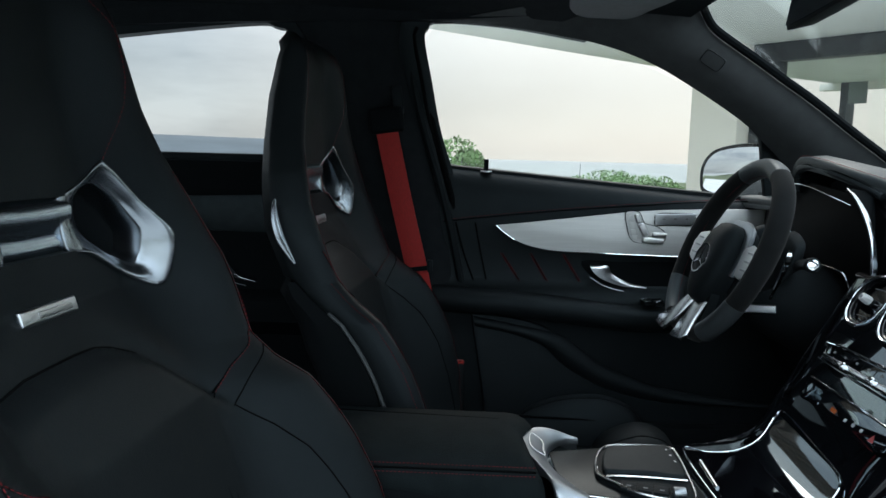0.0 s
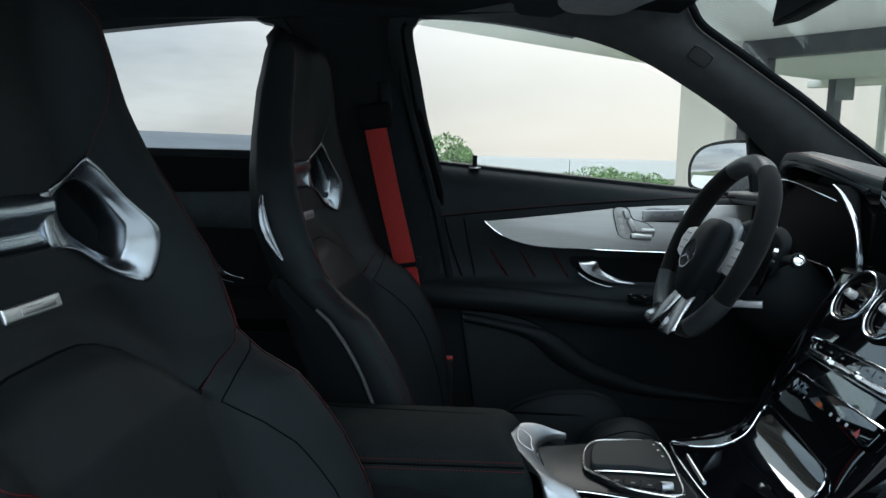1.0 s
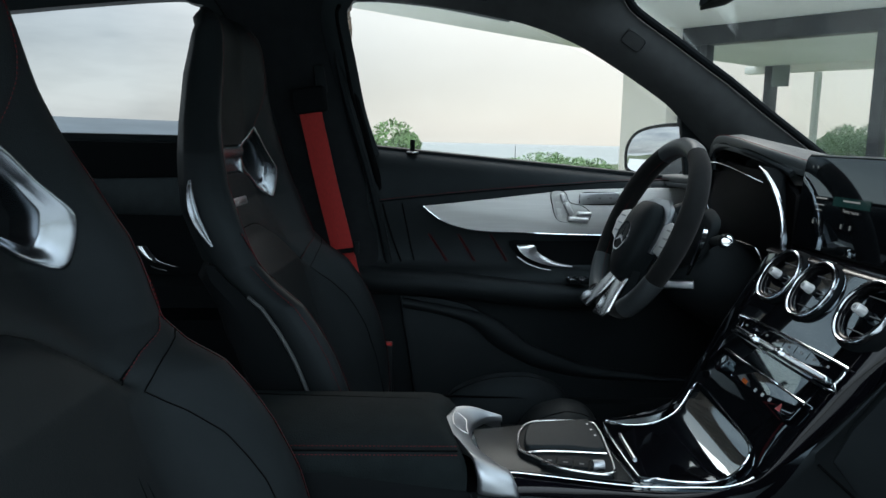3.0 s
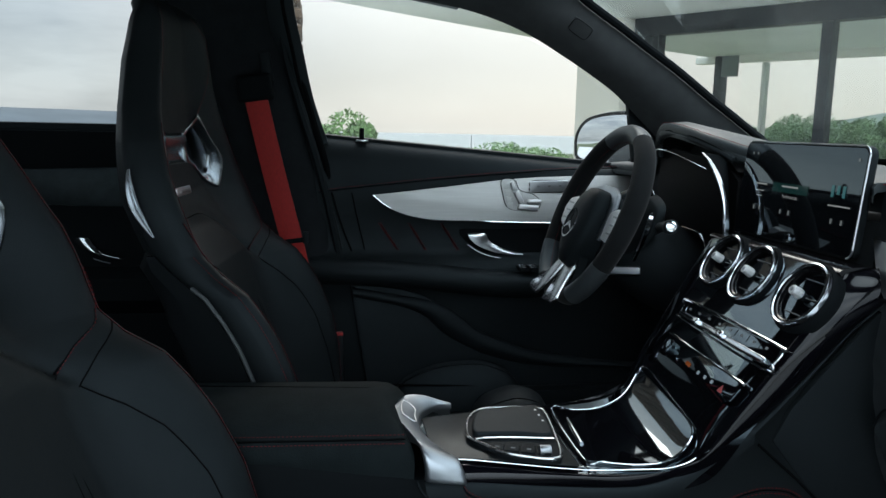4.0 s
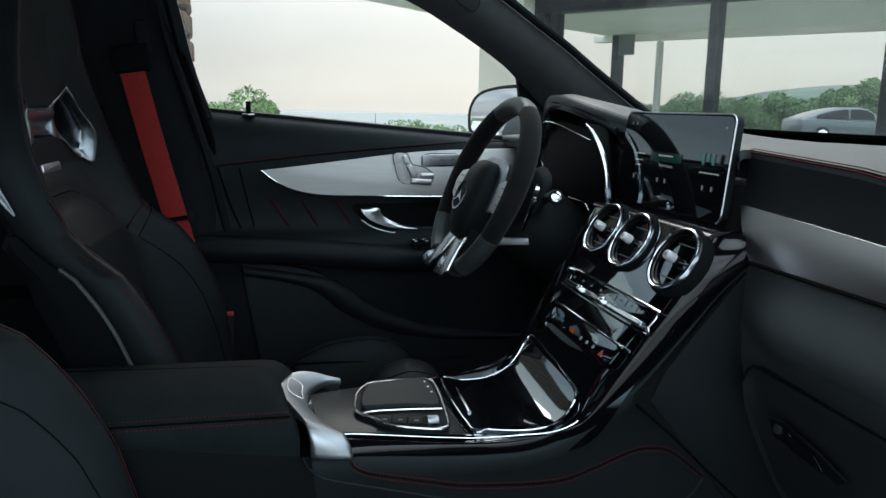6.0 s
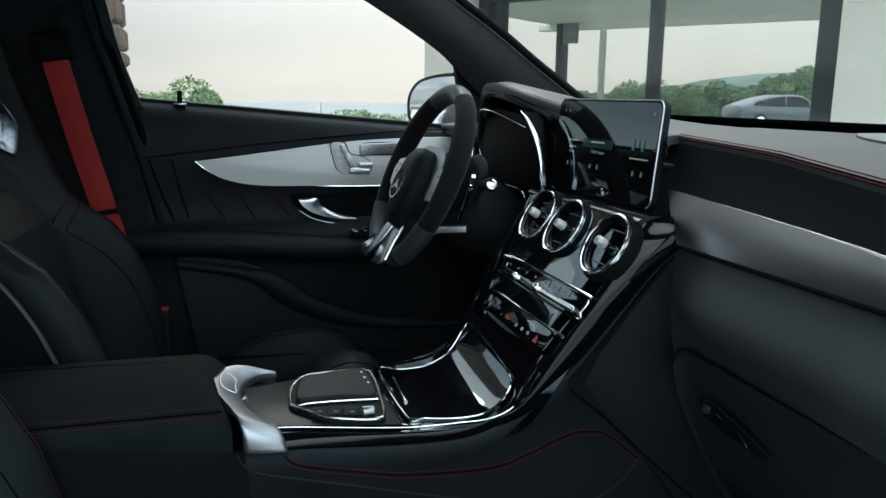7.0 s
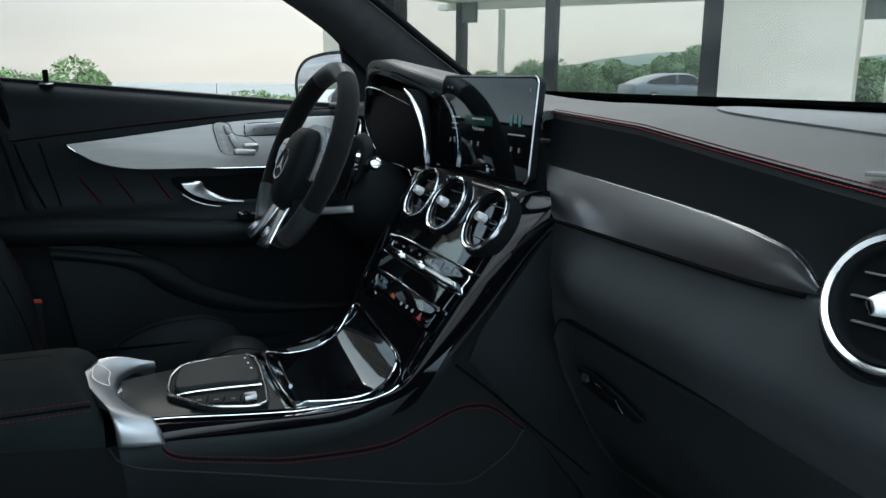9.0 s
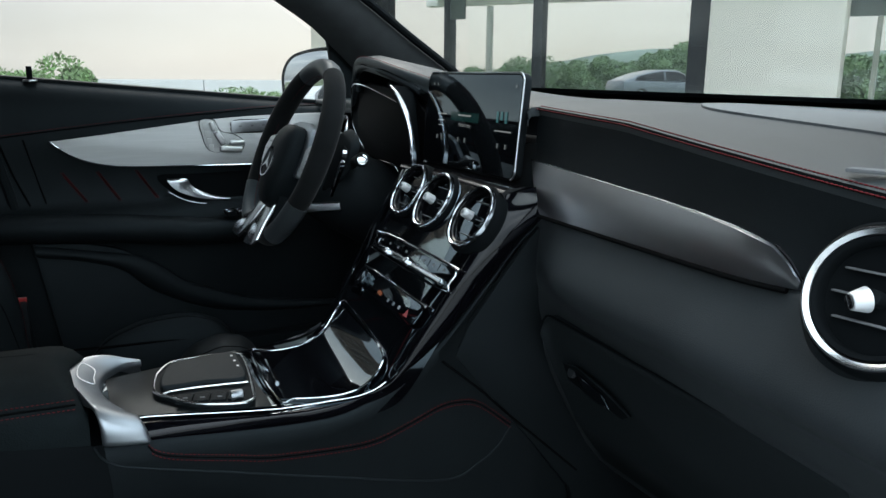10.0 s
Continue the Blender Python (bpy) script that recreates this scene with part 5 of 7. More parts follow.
CY = -0.012
rows = []
for p in L:
    h = half(p[0])
    up_ = min(1.0, max(0.0, (p[0] - 0.47) / 0.09))
    crown = [(s, 0.006 * up_ * max(0.0, (abs(s) - 0.70) / 0.30) ** 2) for s in (-1, -0.97, -0.92, -0.85, -0.78, -0.7, -0.6, -0.3, 0, 0.3, 0.6, 0.7, 0.78, 0.85, 0.92, 0.97, 1)]
    rows.append([(p[0] + 0.84 * c, CY + s * h, p[2] - 0.54 * c - (0.0 if abs(s) < 0.97 else 0.004 * (1 - up_))) for s, c in crown])
part("top_panel", slab(rows, (0.02, 0, -0.025)), PIANO, console, "gloss black panel", sharp=50)
rows = [[(x, CY + s * half(0.66), z) for s in np.linspace(-1, 1, 15)] for x, z in ((0.6553, 1.0322), (0.658, 1.0350), (0.663, 1.0372), (0.672, 1.0385), (0.700, 1.0390))]
part("upper_panel", slab(rows, (0.01, 0, -0.012)), GLOSSBLACK, console, "black panel under the display", sharp=60)
part("inlay", prism([(x, y, 0.7655) for x, y in ((0.165, CY - 0.066), (0.20, CY - 0.076), (0.29, CY - 0.099), (0.352, CY - 0.116), (0.352, CY + 0.112), (0.29, CY + 0.099), (0.165, CY + 0.070))], (0, 0, 0.0015), 0.0006), OAK, console, "dark satin wood inlay")
# rounded gloss edge, from the panel down to the leather side
SIDE = [(0.10, 0.096), (0.20, 0.101), (0.35, 0.119), (0.50, 0.134), (0.70, 0.146), (0.80, 0.150)]
LIP = curve([(0.150, 0.096, 0.745), (0.22, 0.102, 0.744), (0.30, 0.115, 0.742), (0.38, 0.130, 0.743), (0.44, 0.139, 0.749), (0.50, 0.144, 0.772), (0.55, 0.148, 0.808), (0.586, 0.153, 0.844), (0.635, 0.167, 0.913), (0.672, 0.178, 0.967), (0.700, 0.190, 1.002), (0.722, 0.188, 1.030), (0.735, 0.172, 1.046)], 6)
for sgn in (-1, 1):
    rows = []
    for k, o in enumerate(LIP):
        f_ = k * (len(L) - 1) / (len(LIP) - 1)
        j_ = min(int(f_), len(L) - 2)
        q = np.array(L[j_], float) * (1 - f_ + j_) + np.array(L[j_ + 1], float) * (f_ - j_)
        up_ = min(1.0, max(0.0, (q[0] - 0.47) / 0.09))
        i_ = np.array((q[0] + 0.0050 * up_, half(q[0]), q[2] - 0.0032 * up_ - 0.004 * (1 - up_)))
        o = o + np.array((0.0, 0.006 * up_, 0.0))
        row = []
        for s_ in np.linspace(0, 1, 17):
            a = s_ * math.pi / 2
            reach = 1.0 - 0.36 * up_
            fall = (1 - math.cos(a * reach)) / (1 - math.cos(reach * math.pi / 2))
            b = i_ + (o - i_) * np.array((fall, math.sin(a * reach) / math.sin(reach * math.pi / 2), fall))
            row.append((b[0], CY + sgn * b[1], b[2]))
        rows.append(row)
    part("edge_lip", slab(rows, (0.004, -sgn * 0.004, -0.004)), EDGEBLACK, console, "gloss black rounded edge", sharp=70)
    if sgn < 0:
        part("chrome_line", tube([(q[0], CY + sgn * (half(q[0]) - 0.001), q[2] + 0.001) for q in L if q[0] < 0.50], 0.0010, 6), CHROME, console)
    # leather side of the tunnel
    rows = []
    for o in LIP:
        ys = lerp_table(SIDE, o[0])
        rows.append([(o[0], CY + sgn * (o[1] - 0.006), o[2] + 0.004), (o[0] + 0.002, CY + sgn * (o[1] + 0.002), o[2] - 0.008), (o[0] + 0.004, CY + sgn * (0.4 * o[1] + 0.6 * ys + 0.002), o[2] - 0.030), (o[0] + 0.006, CY + sgn * ys, min(o[2] - 0.05, 0.70)), (o[0] + 0.01, CY + sgn * ys, 0.56), (o[0] + 0.01, CY + sgn * ys, 0.42)])
    part("side_panel", slab(rows, (0, -sgn * 0.006, 0)), LEATHER, console, "black leather tunnel side", sharp=60)
    sd = lambda x, z, o=0.0: (x, CY + sgn * (lerp_table(SIDE, x) + 0.0012 + o + 0.4 * max(0.0, z - 0.715) * 0.3), z)
    st = curve([(0.200, 0, 0.742), (0.208, 0, 0.732), (0.232, 0, 0.722), (0.300, 0, 0.709), (0.357, 0, 0.700), (0.470, 0, 0.698), (0.528, 0, 0.714), (0.580, 0, 0.735), (0.612, 0, 0.738), (0.643, 0, 0.729), (0.695, 0, 0.687)], 8)
    part("stitching", stitches([sd(p[0], p[2], 0.0008) for p in st]), STITCH, console, "red stitching", kind="stuff")
    part("stitching", stitches([sd(p[0], p[2] - 0.008, 0.0008) for p in st[4:]]), STITCH, console, "red stitching", kind="stuff")
    part("seam", tube([sd(p[0], p[2] - 0.004) for p in st], 0.0009, 6), SEAM, console)
    lowc = curve([(0.140, 0, 0.748), (0.152, 0, 0.727), (0.184, 0, 0.711), (0.30, 0, 0.684), (0.433, 0, 0.652), (0.590, 0, 0.617), (0.645, 0, 0.634), (0.675, 0, 0.655), (0.695, 0, 0.683)], 8)
    part("seam", tube([sd(p[0], p[2], -0.0005) for p in lowc], 0.0016, 6), SOFT, console)
    part("seam", tube([(x, CY + sgn * (lerp_table(SIDE, x) + 0.0055 + 0.20 * max(0.0, z - 0.78)), z) for x, z in ((0.581, 0.801), (0.640, 0.750), (0.694, 0.697), (0.750, 0.645), (0.811, 0.588))], 0.0020, 6), SEAM, console)
    # dashboard side beside the tunnel
    ck = [(0.600, 0.805), (0.650, 0.745), (0.697, 0.690), (0.730, 0.650), (0.80, 0.56), (0.84, 0.42), (0.98, 0.42), (0.98, 0.95), (0.74, 1.0), (0.70, 0.985), (0.655, 0.915), (0.615, 0.85)]
    part("cheek", prism([(x, CY + sgn * (lerp_table(SIDE, x) + 0.004 + 0.20 * max(0, z - 0.78)), z) for x, z in ck], (0, -sgn * 0.012, 0), 0.003), LEATHER, console)
# front bracket of satin metal
outer = evenly([(0.213, 0.102, 0.774), (0.196, 0.099, 0.780), (0.171, 0.094, 0.790), (0.146, 0.085, 0.795), (0.126, 0.059, 0.797), (0.120, 0.025, 0.797), (0.122, -0.015, 0.797), (0.132, -0.062, 0.797), (0.1415, -0.101, 0.796), (0.1455, -0.116, 0.789), (0.1485, -0.1245, 0.775), (0.1495, -0.1265, 0.755)], 60)
inner = evenly([(0.215, 0.098, 0.7735), (0.195, 0.092, 0.775), (0.178, 0.078, 0.775), (0.164, 0.056, 0.775), (0.157, 0.026, 0.775), (0.157, -0.010, 0.775), (0.166, -0.047, 0.775), (0.180, -0.085, 0.776), (0.190, -0.108, 0.776), (0.1945, -0.118, 0.771), (0.199, -0.1245, 0.762), (0.2025, -0.127, 0.748)], 60)
rows = []
for k, (o, i) in enumerate(zip(outer, inner)):
    turn = min(1.0, max(0.0, (k - 36) / 16))
    swell = np.array((0, -math.sin(turn * math.pi / 2), math.cos(turn * math.pi / 2))) * 0.0030 * min(1.0, k / 10)
    row = [o + np.array((0.002, 0.0, -0.022)) * (1 - turn) + np.array((0.0, 0.008, -0.002)) * turn, o - swell * 0.9]
    row += [o * (1 - f) + i * f + swell * (math.sin(math.pi * f ** 0.75) - 0.1) for f in np.linspace(0.03, 0.97, 11)]
    row += [i - swell * 0.6, i + np.array((0.001, 0.006 * turn, -0.008 * (1 - turn)))]
    rows.append(row)
part("bracket", slab(rows, (0, 0.001, -0.002)), BRACKET, console, "satin metal bracket round the armrest end", sharp=70)
key = [(0.1365, 0.056, 0.7965), (0.152, 0.045, 0.7885), (0.1495, 0.015, 0.7880), (0.1485, -0.008, 0.7880), (0.1305, 0.006, 0.7965)]
part("bracket_key", tube(curve(key, 4, True), 0.0007, 6, closed=True), KNOB, console, "thin bright outline of a key")
# touch pad
pad = [(0.219, -0.028), (0.226, 0.015), (0.234, 0.038), (0.251, 0.064), (0.280, 0.073), (0.329, 0.071), (0.350, 0.062), (0.352, 0.044), (0.350, 0.009), (0.340, -0.070), (0.333, -0.106), (0.322, -0.118), (0.297, -0.113), (0.257, -0.092), (0.237, -0.063), (0.225, -0.048)]
pc = curve([(x, y, 0) for x, y in pad], 4, True)
tp = part("touch_pad", prism([(p[0], p[1], 0.766) for p in pc], (0, 0, 0.007), 0.002), DARK, console, "black touch pad with a chrome surround")
part("surround", tube([(p[0], p[1], 0.7740) for p in pc], 0.0024, 8, closed=True), RINGSATIN, tp, "satin chrome surround")
palm = curve([(0.227, -0.034, 0), (0.237, 0.018, 0), (0.253, 0.046, 0), (0.286, 0.055, 0), (0.327, 0.057, 0), (0.341, 0.050, 0), (0.343, 0.020, 0), (0.335, -0.052, 0), (0.287, -0.044, 0), (0.245, -0.042, 0)], 4, True)
part("palm_rest", prism([(p[0], p[1], 0.771) for p in palm], (0, 0, 0.0115), 0.005, 4), SOFT, tp)
part("palm_edge", tube([(p[0], p[1], 0.776) for p in curve([(0.228, -0.050, 0), (0.245, -0.046, 0), (0.287, -0.049, 0), (0.337, -0.057, 0)], 6)], 0.0017, 6), RINGSATIN, tp)
for k in range(4):
    part("key", rbox((0.0195, 0.024, 0.005), pose(0.252 + 0.0205 * k, -0.074 - 0.0065 * k, 0.7735, 0, 0, -17), 0.001), DARK, tp)
    part("key_mark", rbox((0.006, 0.0035, 0.0006), pose(0.252 + 0.0205 * k, -0.077 - 0.0065 * k, 0.7762, 0, 0, -17), 0), VISORCLOTH, tp)
part("roller", rod(0.0075, 0.016, pose(0.313, -0.098, 0.777, 0, 90, 0), 18, 0.002), BRACKET, tp, "knurled chrome volume roller")
for k in range(3):
    part("pad_mark", rbox((0.003, 0.004, 0.0004), pose(0.334, 0.036 - 0.022 * k, 0.7830), 0), SATIN, tp)
# lid of the front compartment


LID_L = np.array(curve([(0.350, 0, 0.7685), (0.40, 0, 0.7700), (0.44, 0, 0.7745), (0.47, 0, 0.7820), (0.49, 0, 0.7920), (0.505, 0, 0.8025), (0.52, 0, 0.8165), (0.54, 0, 0.836)], 14))
LID_R = np.array(curve([(0.350, 0, 0.7655), (0.40, 0, 0.7660), (0.44, 0, 0.7680), (0.47, 0, 0.7745), (0.495, 0, 0.7875), (0.515, 0, 0.805), (0.54, 0, 0.832)], 14))


def lid_z(x, y):
    """A shallow roll: flat behind, steeper ahead."""
    left = float(np.interp(x, LID_L[:, 0], LID_L[:, 2]))
    right = float(np.interp(x, LID_R[:, 0], LID_R[:, 2]))
    k = min(1.0, max(0.0, (0.075 - y) / 0.20))
    return left + (right - left) * k


lid = [(0.369, 0.066), (0.402, 0.057), (0.441, 0.052), (0.482, 0.066), (0.505, 0.085), (0.522, 0.098), (0.528, 0.085), (0.525, 0.03), (0.519, -0.05), (0.515, -0.098), (0.508, -0.122), (0.490, -0.136), (0.460, -0.143), (0.420, -0.136), (0.385, -0.123), (0.363, -0.114)]
lc = curve([(x, y, 0) for x, y in lid], 4, True)
far_e = evenly([(0.369, 0.066, 0), (0.402, 0.057, 0), (0.441, 0.052, 0), (0.482, 0.066, 0), (0.505, 0.085, 0), (0.522, 0.098, 0)], 40)
near_e = evenly([(0.363, -0.114, 0), (0.385, -0.123, 0), (0.420, -0.136, 0), (0.460, -0.143, 0), (0.490, -0.136, 0), (0.508, -0.122, 0), (0.515, -0.098, 0)], 40)
rows = []
for f, n_ in zip(far_e, near_e):
    row = []
    for k in np.linspace(0, 1, 24):
        x, y = f[0] * (1 - k) + n_[0] * k, f[1] * (1 - k) + n_[1] * k
        row.append((x, y, lid_z(x, y) + 0.0035))
    rows.append(row)
lidob = part("compartment_lid", slab(rows, (0, 0, -0.008)), PIANO, console, "gloss black roll lid", sharp=80)
part("lid_edge", tube([(p[0], p[1], lid_z(p[0], p[1]) + 0.0032) for p in lc], 0.0015, 8, closed=True), CHROME, lidob, "chrome edge line")
part("lid_grip", tube([(0.381, 0.022, lid_z(0.381, 0.022) + 0.0045), (0.3745, -0.066, lid_z(0.3745, -0.066) + 0.0045)], 0.0026, 8), CHROME, lidob)
# round vents of the stack


def vent(center, axis, r, group="centre vents", wide=False):
    c, a = np.array(center, float), np.array(axis, float)
    a /= np.linalg.norm(a)
    t = thing("air_vent", "round air vent with a chrome ring and a white-metal knob", "air vent", tuple(c - a * 0.02), group=group)
    face = ((-0.0024, -0.002), (-0.0026, 0.002), (-0.0014, 0.0045), (0.0004, 0.0054), (0.0022, 0.0046), (0.0034, 0.0018), (0.0034, -0.001))
    if wide:
        face = ((-0.0040, -0.004), (-0.0040, 0.0000), (-0.0034, 0.0012), (-0.0010, 0.0034), (0.0010, 0.0046), (0.0022, 0.0044), (0.0030, 0.0030), (0.0030, -0.004))
    part("chrome_ring", ring(c, a, r, face, 64), RINGSATIN if wide else BAR, t)
    part("inner_ring", ring(c, a, r - 0.0065, [(-0.0008, -0.014), (-0.0008, 0.000), (0.0006, 0.0022), (0.0026, 0.0030), (0.0034, -0.002)], 64), BLACK if wide else GLOSSBLACK, t)
    part("outer_collar", ring(c - a * 0.006, a, r + 0.004, [(-0.004, -0.018), (-0.004, 0.004), (0.000, 0.0045), (0.0025, 0.001), (0.004, -0.005), (0.005, -0.012)], 64), BLACK, t)
    side = np.cross(a, (0, 0, 1))
    side /= np.linalg.norm(side)
    up = np.cross(side, a)
    R = Matrix((tuple(side), tuple(up), tuple(a))).transposed().to_4x4()
    pitch = 0.0168 if wide else 0.567 * r
    for k in (-1, 0, 1):
        wd = 2 * math.sqrt((r - 0.013) ** 2 - (k * pitch) ** 2)
        part("slat", rbox((wd, 0.0014, 0.005), Matrix.Translation(tuple(c - a * 0.007)) @ R @ pose(0, k * pitch, 0, 10, 0, 0), 0.0004, 1), VISORCLOTH, t)
    part("duct", rod(r - 0.004, 0.004, Matrix.Translation(tuple(c - a * (0.012 if wide else 0.020))) @ R, 32), BLACK, t)
    # the knob; on the side vent it is swung towards the cabin
    n = np.array((-0.88, 0.40, -0.12)) if wide else a
    n = n / np.linalg.norm(n)
    tip, foot, long, mid = (0.0058, 0.0090, 0.0115, 0.0108) if wide else (0.0062, 0.0074, 0.0150, 0.0080)
    K = Vector(tuple(n)).to_track_quat("Z", "Y").to_matrix().to_4x4()
    kn = part("knob", rod(foot, long, Matrix.Translation(tuple(c + n * mid)) @ K, 18 if wide else 9, 0.0014, tip), KNOB, t, "white-metal knob")
    part("knob_cap", rod(0.0048 if wide else 0.0030, 0.0020, Matrix.Translation(tuple(c + n * (mid + long / 2 + 0.0002))) @ K, 14, 0.0006), GLOSSBLACK if wide else BRACKET, kn)
    part("knob_stem", rod(0.0055, 0.022, Matrix.Translation(tuple(c - a * 0.006)) @ R, 12), DARK, kn)
    return t


AX = (-1 / math.hypot(1, SLOPE), 0.0, SLOPE / math.hypot(1, SLOPE))
for y, z, r in ((0.068, 1.003, 0.0415), (-0.027, 0.999, 0.0425), (-0.151, 0.995, 0.0435)):
    vent(stack(y, z, 0.006), AX, r)
# climate keys
hv = thing("climate_panel", "chrome-edged climate key panel", "controls", stack(CY, 0.912))
frame_pts = [stack(y, z, 0.006) for y, z in ((0.082, 0.926), (0.076, 0.936), (-0.170, 0.935), (-0.188, 0.930), (-0.186, 0.914), (-0.172, 0.905), (0.068, 0.910), (0.078, 0.914))]
part("frame", tube(curve(frame_pts, 4, True), 0.0017, 8, closed=True), CHROME, hv)
part("key_bed", prism([stack(y, z, 0.0005) for y, z in ((0.078, 0.934), (-0.182, 0.932), (-0.182, 0.909), (0.074, 0.912))], (-0.0035, 0, 0.0025), 0.001), PIANO, hv, "gloss black key bed")
part("key_bar", prism([stack(y, z, 0.004) for y, z in ((0.074, 0.9125), (-0.172, 0.9085), (-0.176, 0.9125), (-0.172, 0.9165), (0.074, 0.9205))], (-0.007, 0, 0.0045), 0.0025, 3), BAR, hv, "polished chrome toggle bar")
for y in (0.012, -0.062):
    part("toggle", rbox((0.010, 0.014, 0.011), Matrix.Translation(stack(y, 0.915, 0.013)) @ pose(0, 0, 0, 0, -STACK_TILT, 0), 0.003, 3), CHROME, hv)
for k in range(8):
    part("key_mark", rbox((0.0006, 0.005, 0.0035), Matrix.Translation(stack(0.062 - 0.031 * k, 0.9265, 0.0052)) @ pose(0, 0, 0, 0, STACK_TILT, 0), 0), VISORCLOTH, hv)
    if k < 7:
        part("key_gap", rbox((0.0006, 0.0008, 0.010), Matrix.Translation(stack(0.0465 - 0.031 * k, 0.9265, 0.0050)) @ pose(0, 0, 0, 0, STACK_TILT, 0), 0), BLACK, hv)
lowp = thing("lower_key_panel", "gloss black key strip with a red warning triangle", "controls", stack(CY, 0.868))
fp = [stack(y, z, 0.003) for y, z in ((0.072, 0.884), (-0.144, 0.880), (-0.158, 0.874), (-0.154, 0.856), (-0.140, 0.850), (0.066, 0.858))]
part("chrome_strip", tube([stack(0.074, 0.886, 0.004), stack(-0.157, 0.880, 0.004)], 0.0022, 8), CHROME, lowp)
part("panel", prism(fp, (-0.002, 0, 0.0015), 0.001), PIANO, lowp)
tri = [stack(-0.118, 0.858, 0.0058), stack(-0.130, 0.858, 0.0058), stack(-0.124, 0.867, 0.0058)]
part("warning_triangle", prism(tri, (-0.0005, 0, 0.0003)), material("red_marking", (0.38, 0.07, 0.07), 0.5), lowp)
for y in (-0.097, -0.077, -0.057):
    part("key_mark", rbox((0.0007, 0.005, 0.005), Matrix.Translation(stack(y, 0.863, 0.0058)) @ pose(0, 0, 0, 0, STACK_TILT, 0), 0), SATIN, lowp)
part("indicator", prism([stack(-0.016, 0.863, 0.0058), stack(-0.030, 0.862, 0.0058), stack(-0.030, 0.867, 0.0058), stack(-0.016, 0.868, 0.0058)], (-0.0004, 0, 0.0003)), glowing("amber_lamp", (1.0, 0.25, 0.05), 0.12), lowp)
rot = Matrix.Translation(stack(0.050, 0.868, 0.008)) @ pose(0, 0, 0, 0, -(90 - STACK_TILT), 0)
part("rotary", rod(0.014, 0.012, rot, 20, 0.003), PIANO, lowp)

# ---- armrest ----
ARM_END = [(-0.11, 0.138), (-0.088, 0.134), (-0.036, 0.122), (0.008, 0.117), (0.048, 0.122), (0.074, 0.140), (0.1, 0.142)]
arm = thing("armrest_box", "black leather centre armrest with red stitching", "armrest", (-0.05, -0.01, 0.42))
rows = []
for x in np.concatenate([[-0.33, -0.325], np.linspace(-0.31, 0.10, 12), [0.118, 0.132, 0.144]]):
    k = 1.0 if -0.31 < x < 0.11 else 0.985
    dz = 0.018 * (x - 0.13) * -1
    sec = [(-0.104, 0.752), (-0.106, 0.775), (-0.102, 0.792), (-0.090, 0.802), (-0.06, 0.815), (-0.02, 0.823), (0.03, 0.825), (0.075, 0.820), (0.094, 0.806), (0.100, 0.785), (0.098, 0.752)]
    foot = 0.155 * min(0.20, max(-0.01, 0.142 - x)) - 0.007
    rows.append([(x if x < 0 else x * (lerp_table(ARM_END, y) / 0.144), y * k, 0.752 + (z - 0.752) * k * (1 - 0.30 * max(0.0, (x - 0.112) / 0.032) ** 2) + (dz if z > 0.76 else foot)) for y, z in sec])
part("lid", grid(rows, wrap=True, caps=True), ARMLEATHER, arm, "padded leather lid", sharp=50)
line1 = [(x, -0.0925, 0.8035 + 0.018 * (0.13 - x)) for x in np.linspace(-0.31, 0.125, 40)]
part("stitching", stitches(line1), STITCH, arm, "red stitching", kind="stuff")
part("stitching", stitches([(p[0], p[1] - 0.0075, p[2] - 0.009) for p in line1]), STITCH, arm, "red stitching", kind="stuff")
part("seam", tube([(p[0], p[1] - 0.004, p[2] - 0.0045) for p in line1], 0.0014, 6), SEAM, arm)
part("seam", tube([(x, 0.048 - 0.25 * (x + 0.134) * 0.25, 0.8238 + 0.018 * (0.13 - x)) for x in np.linspace(-0.3, 0.085, 20)], 0.0009, 6), SEAM, arm)
rows = [[(x, -0.104 - 0.006 * s, z) for s, z in ((0, 0.750 + 0.155 * min(0.20, max(0.0, 0.142 - x)) - 0.005), (1, 0.740 + 0.155 * min(0.20, max(0.0, 0.142 - x)) - 0.007), (1, 0.60), (1, 0.42))] for x in (-0.40, -0.058, 0.04, 0.14, 0.20)]
part("box_side", slab(rows, (0, 0.19, 0)), BLACK, arm, "matt black box side")

# ---- dashboard ----
dash = thing("dashboard", "black dashboard with a stitched top and dark metal trim", "dashboard", (0.9, 0, 0.45))


def dash_dx(y):
    return 0.18 * (abs(y) - 0.40) * -1


TOPZ = [(-0.80, 1.108), (-0.72, 1.112), (-0.645, 1.117), (-0.537, 1.125), (-0.39, 1.137), (-0.17, 1.143), (0.0, 1.150), (0.20, 1.160), (0.75, 1.13)]
ys_p = list(np.linspace(-0.83, -0.155, 29))
rows = []
for y in ys_p:
    d = dash_dx(y)
    tz = lerp_table(TOPZ, y)
    rows.append([(1.16, y, 1.085), (1.10, y, 1.105), (1.0, y, 1.147), (0.93, y, 0.4 * (tz + 0.011) + 0.6 * 1.147), (0.85, y, 0.75 * (tz + 0.012) + 0.25 * 1.147), (0.76 + d, y, tz + 0.010), (0.70 + d, y, tz + 0.005), (0.682 + d, y, tz)])
part("top_pad", slab(rows, (0, 0, -0.02)), DASHSOFT, dash, "stitched black dashboard top", sharp=55)
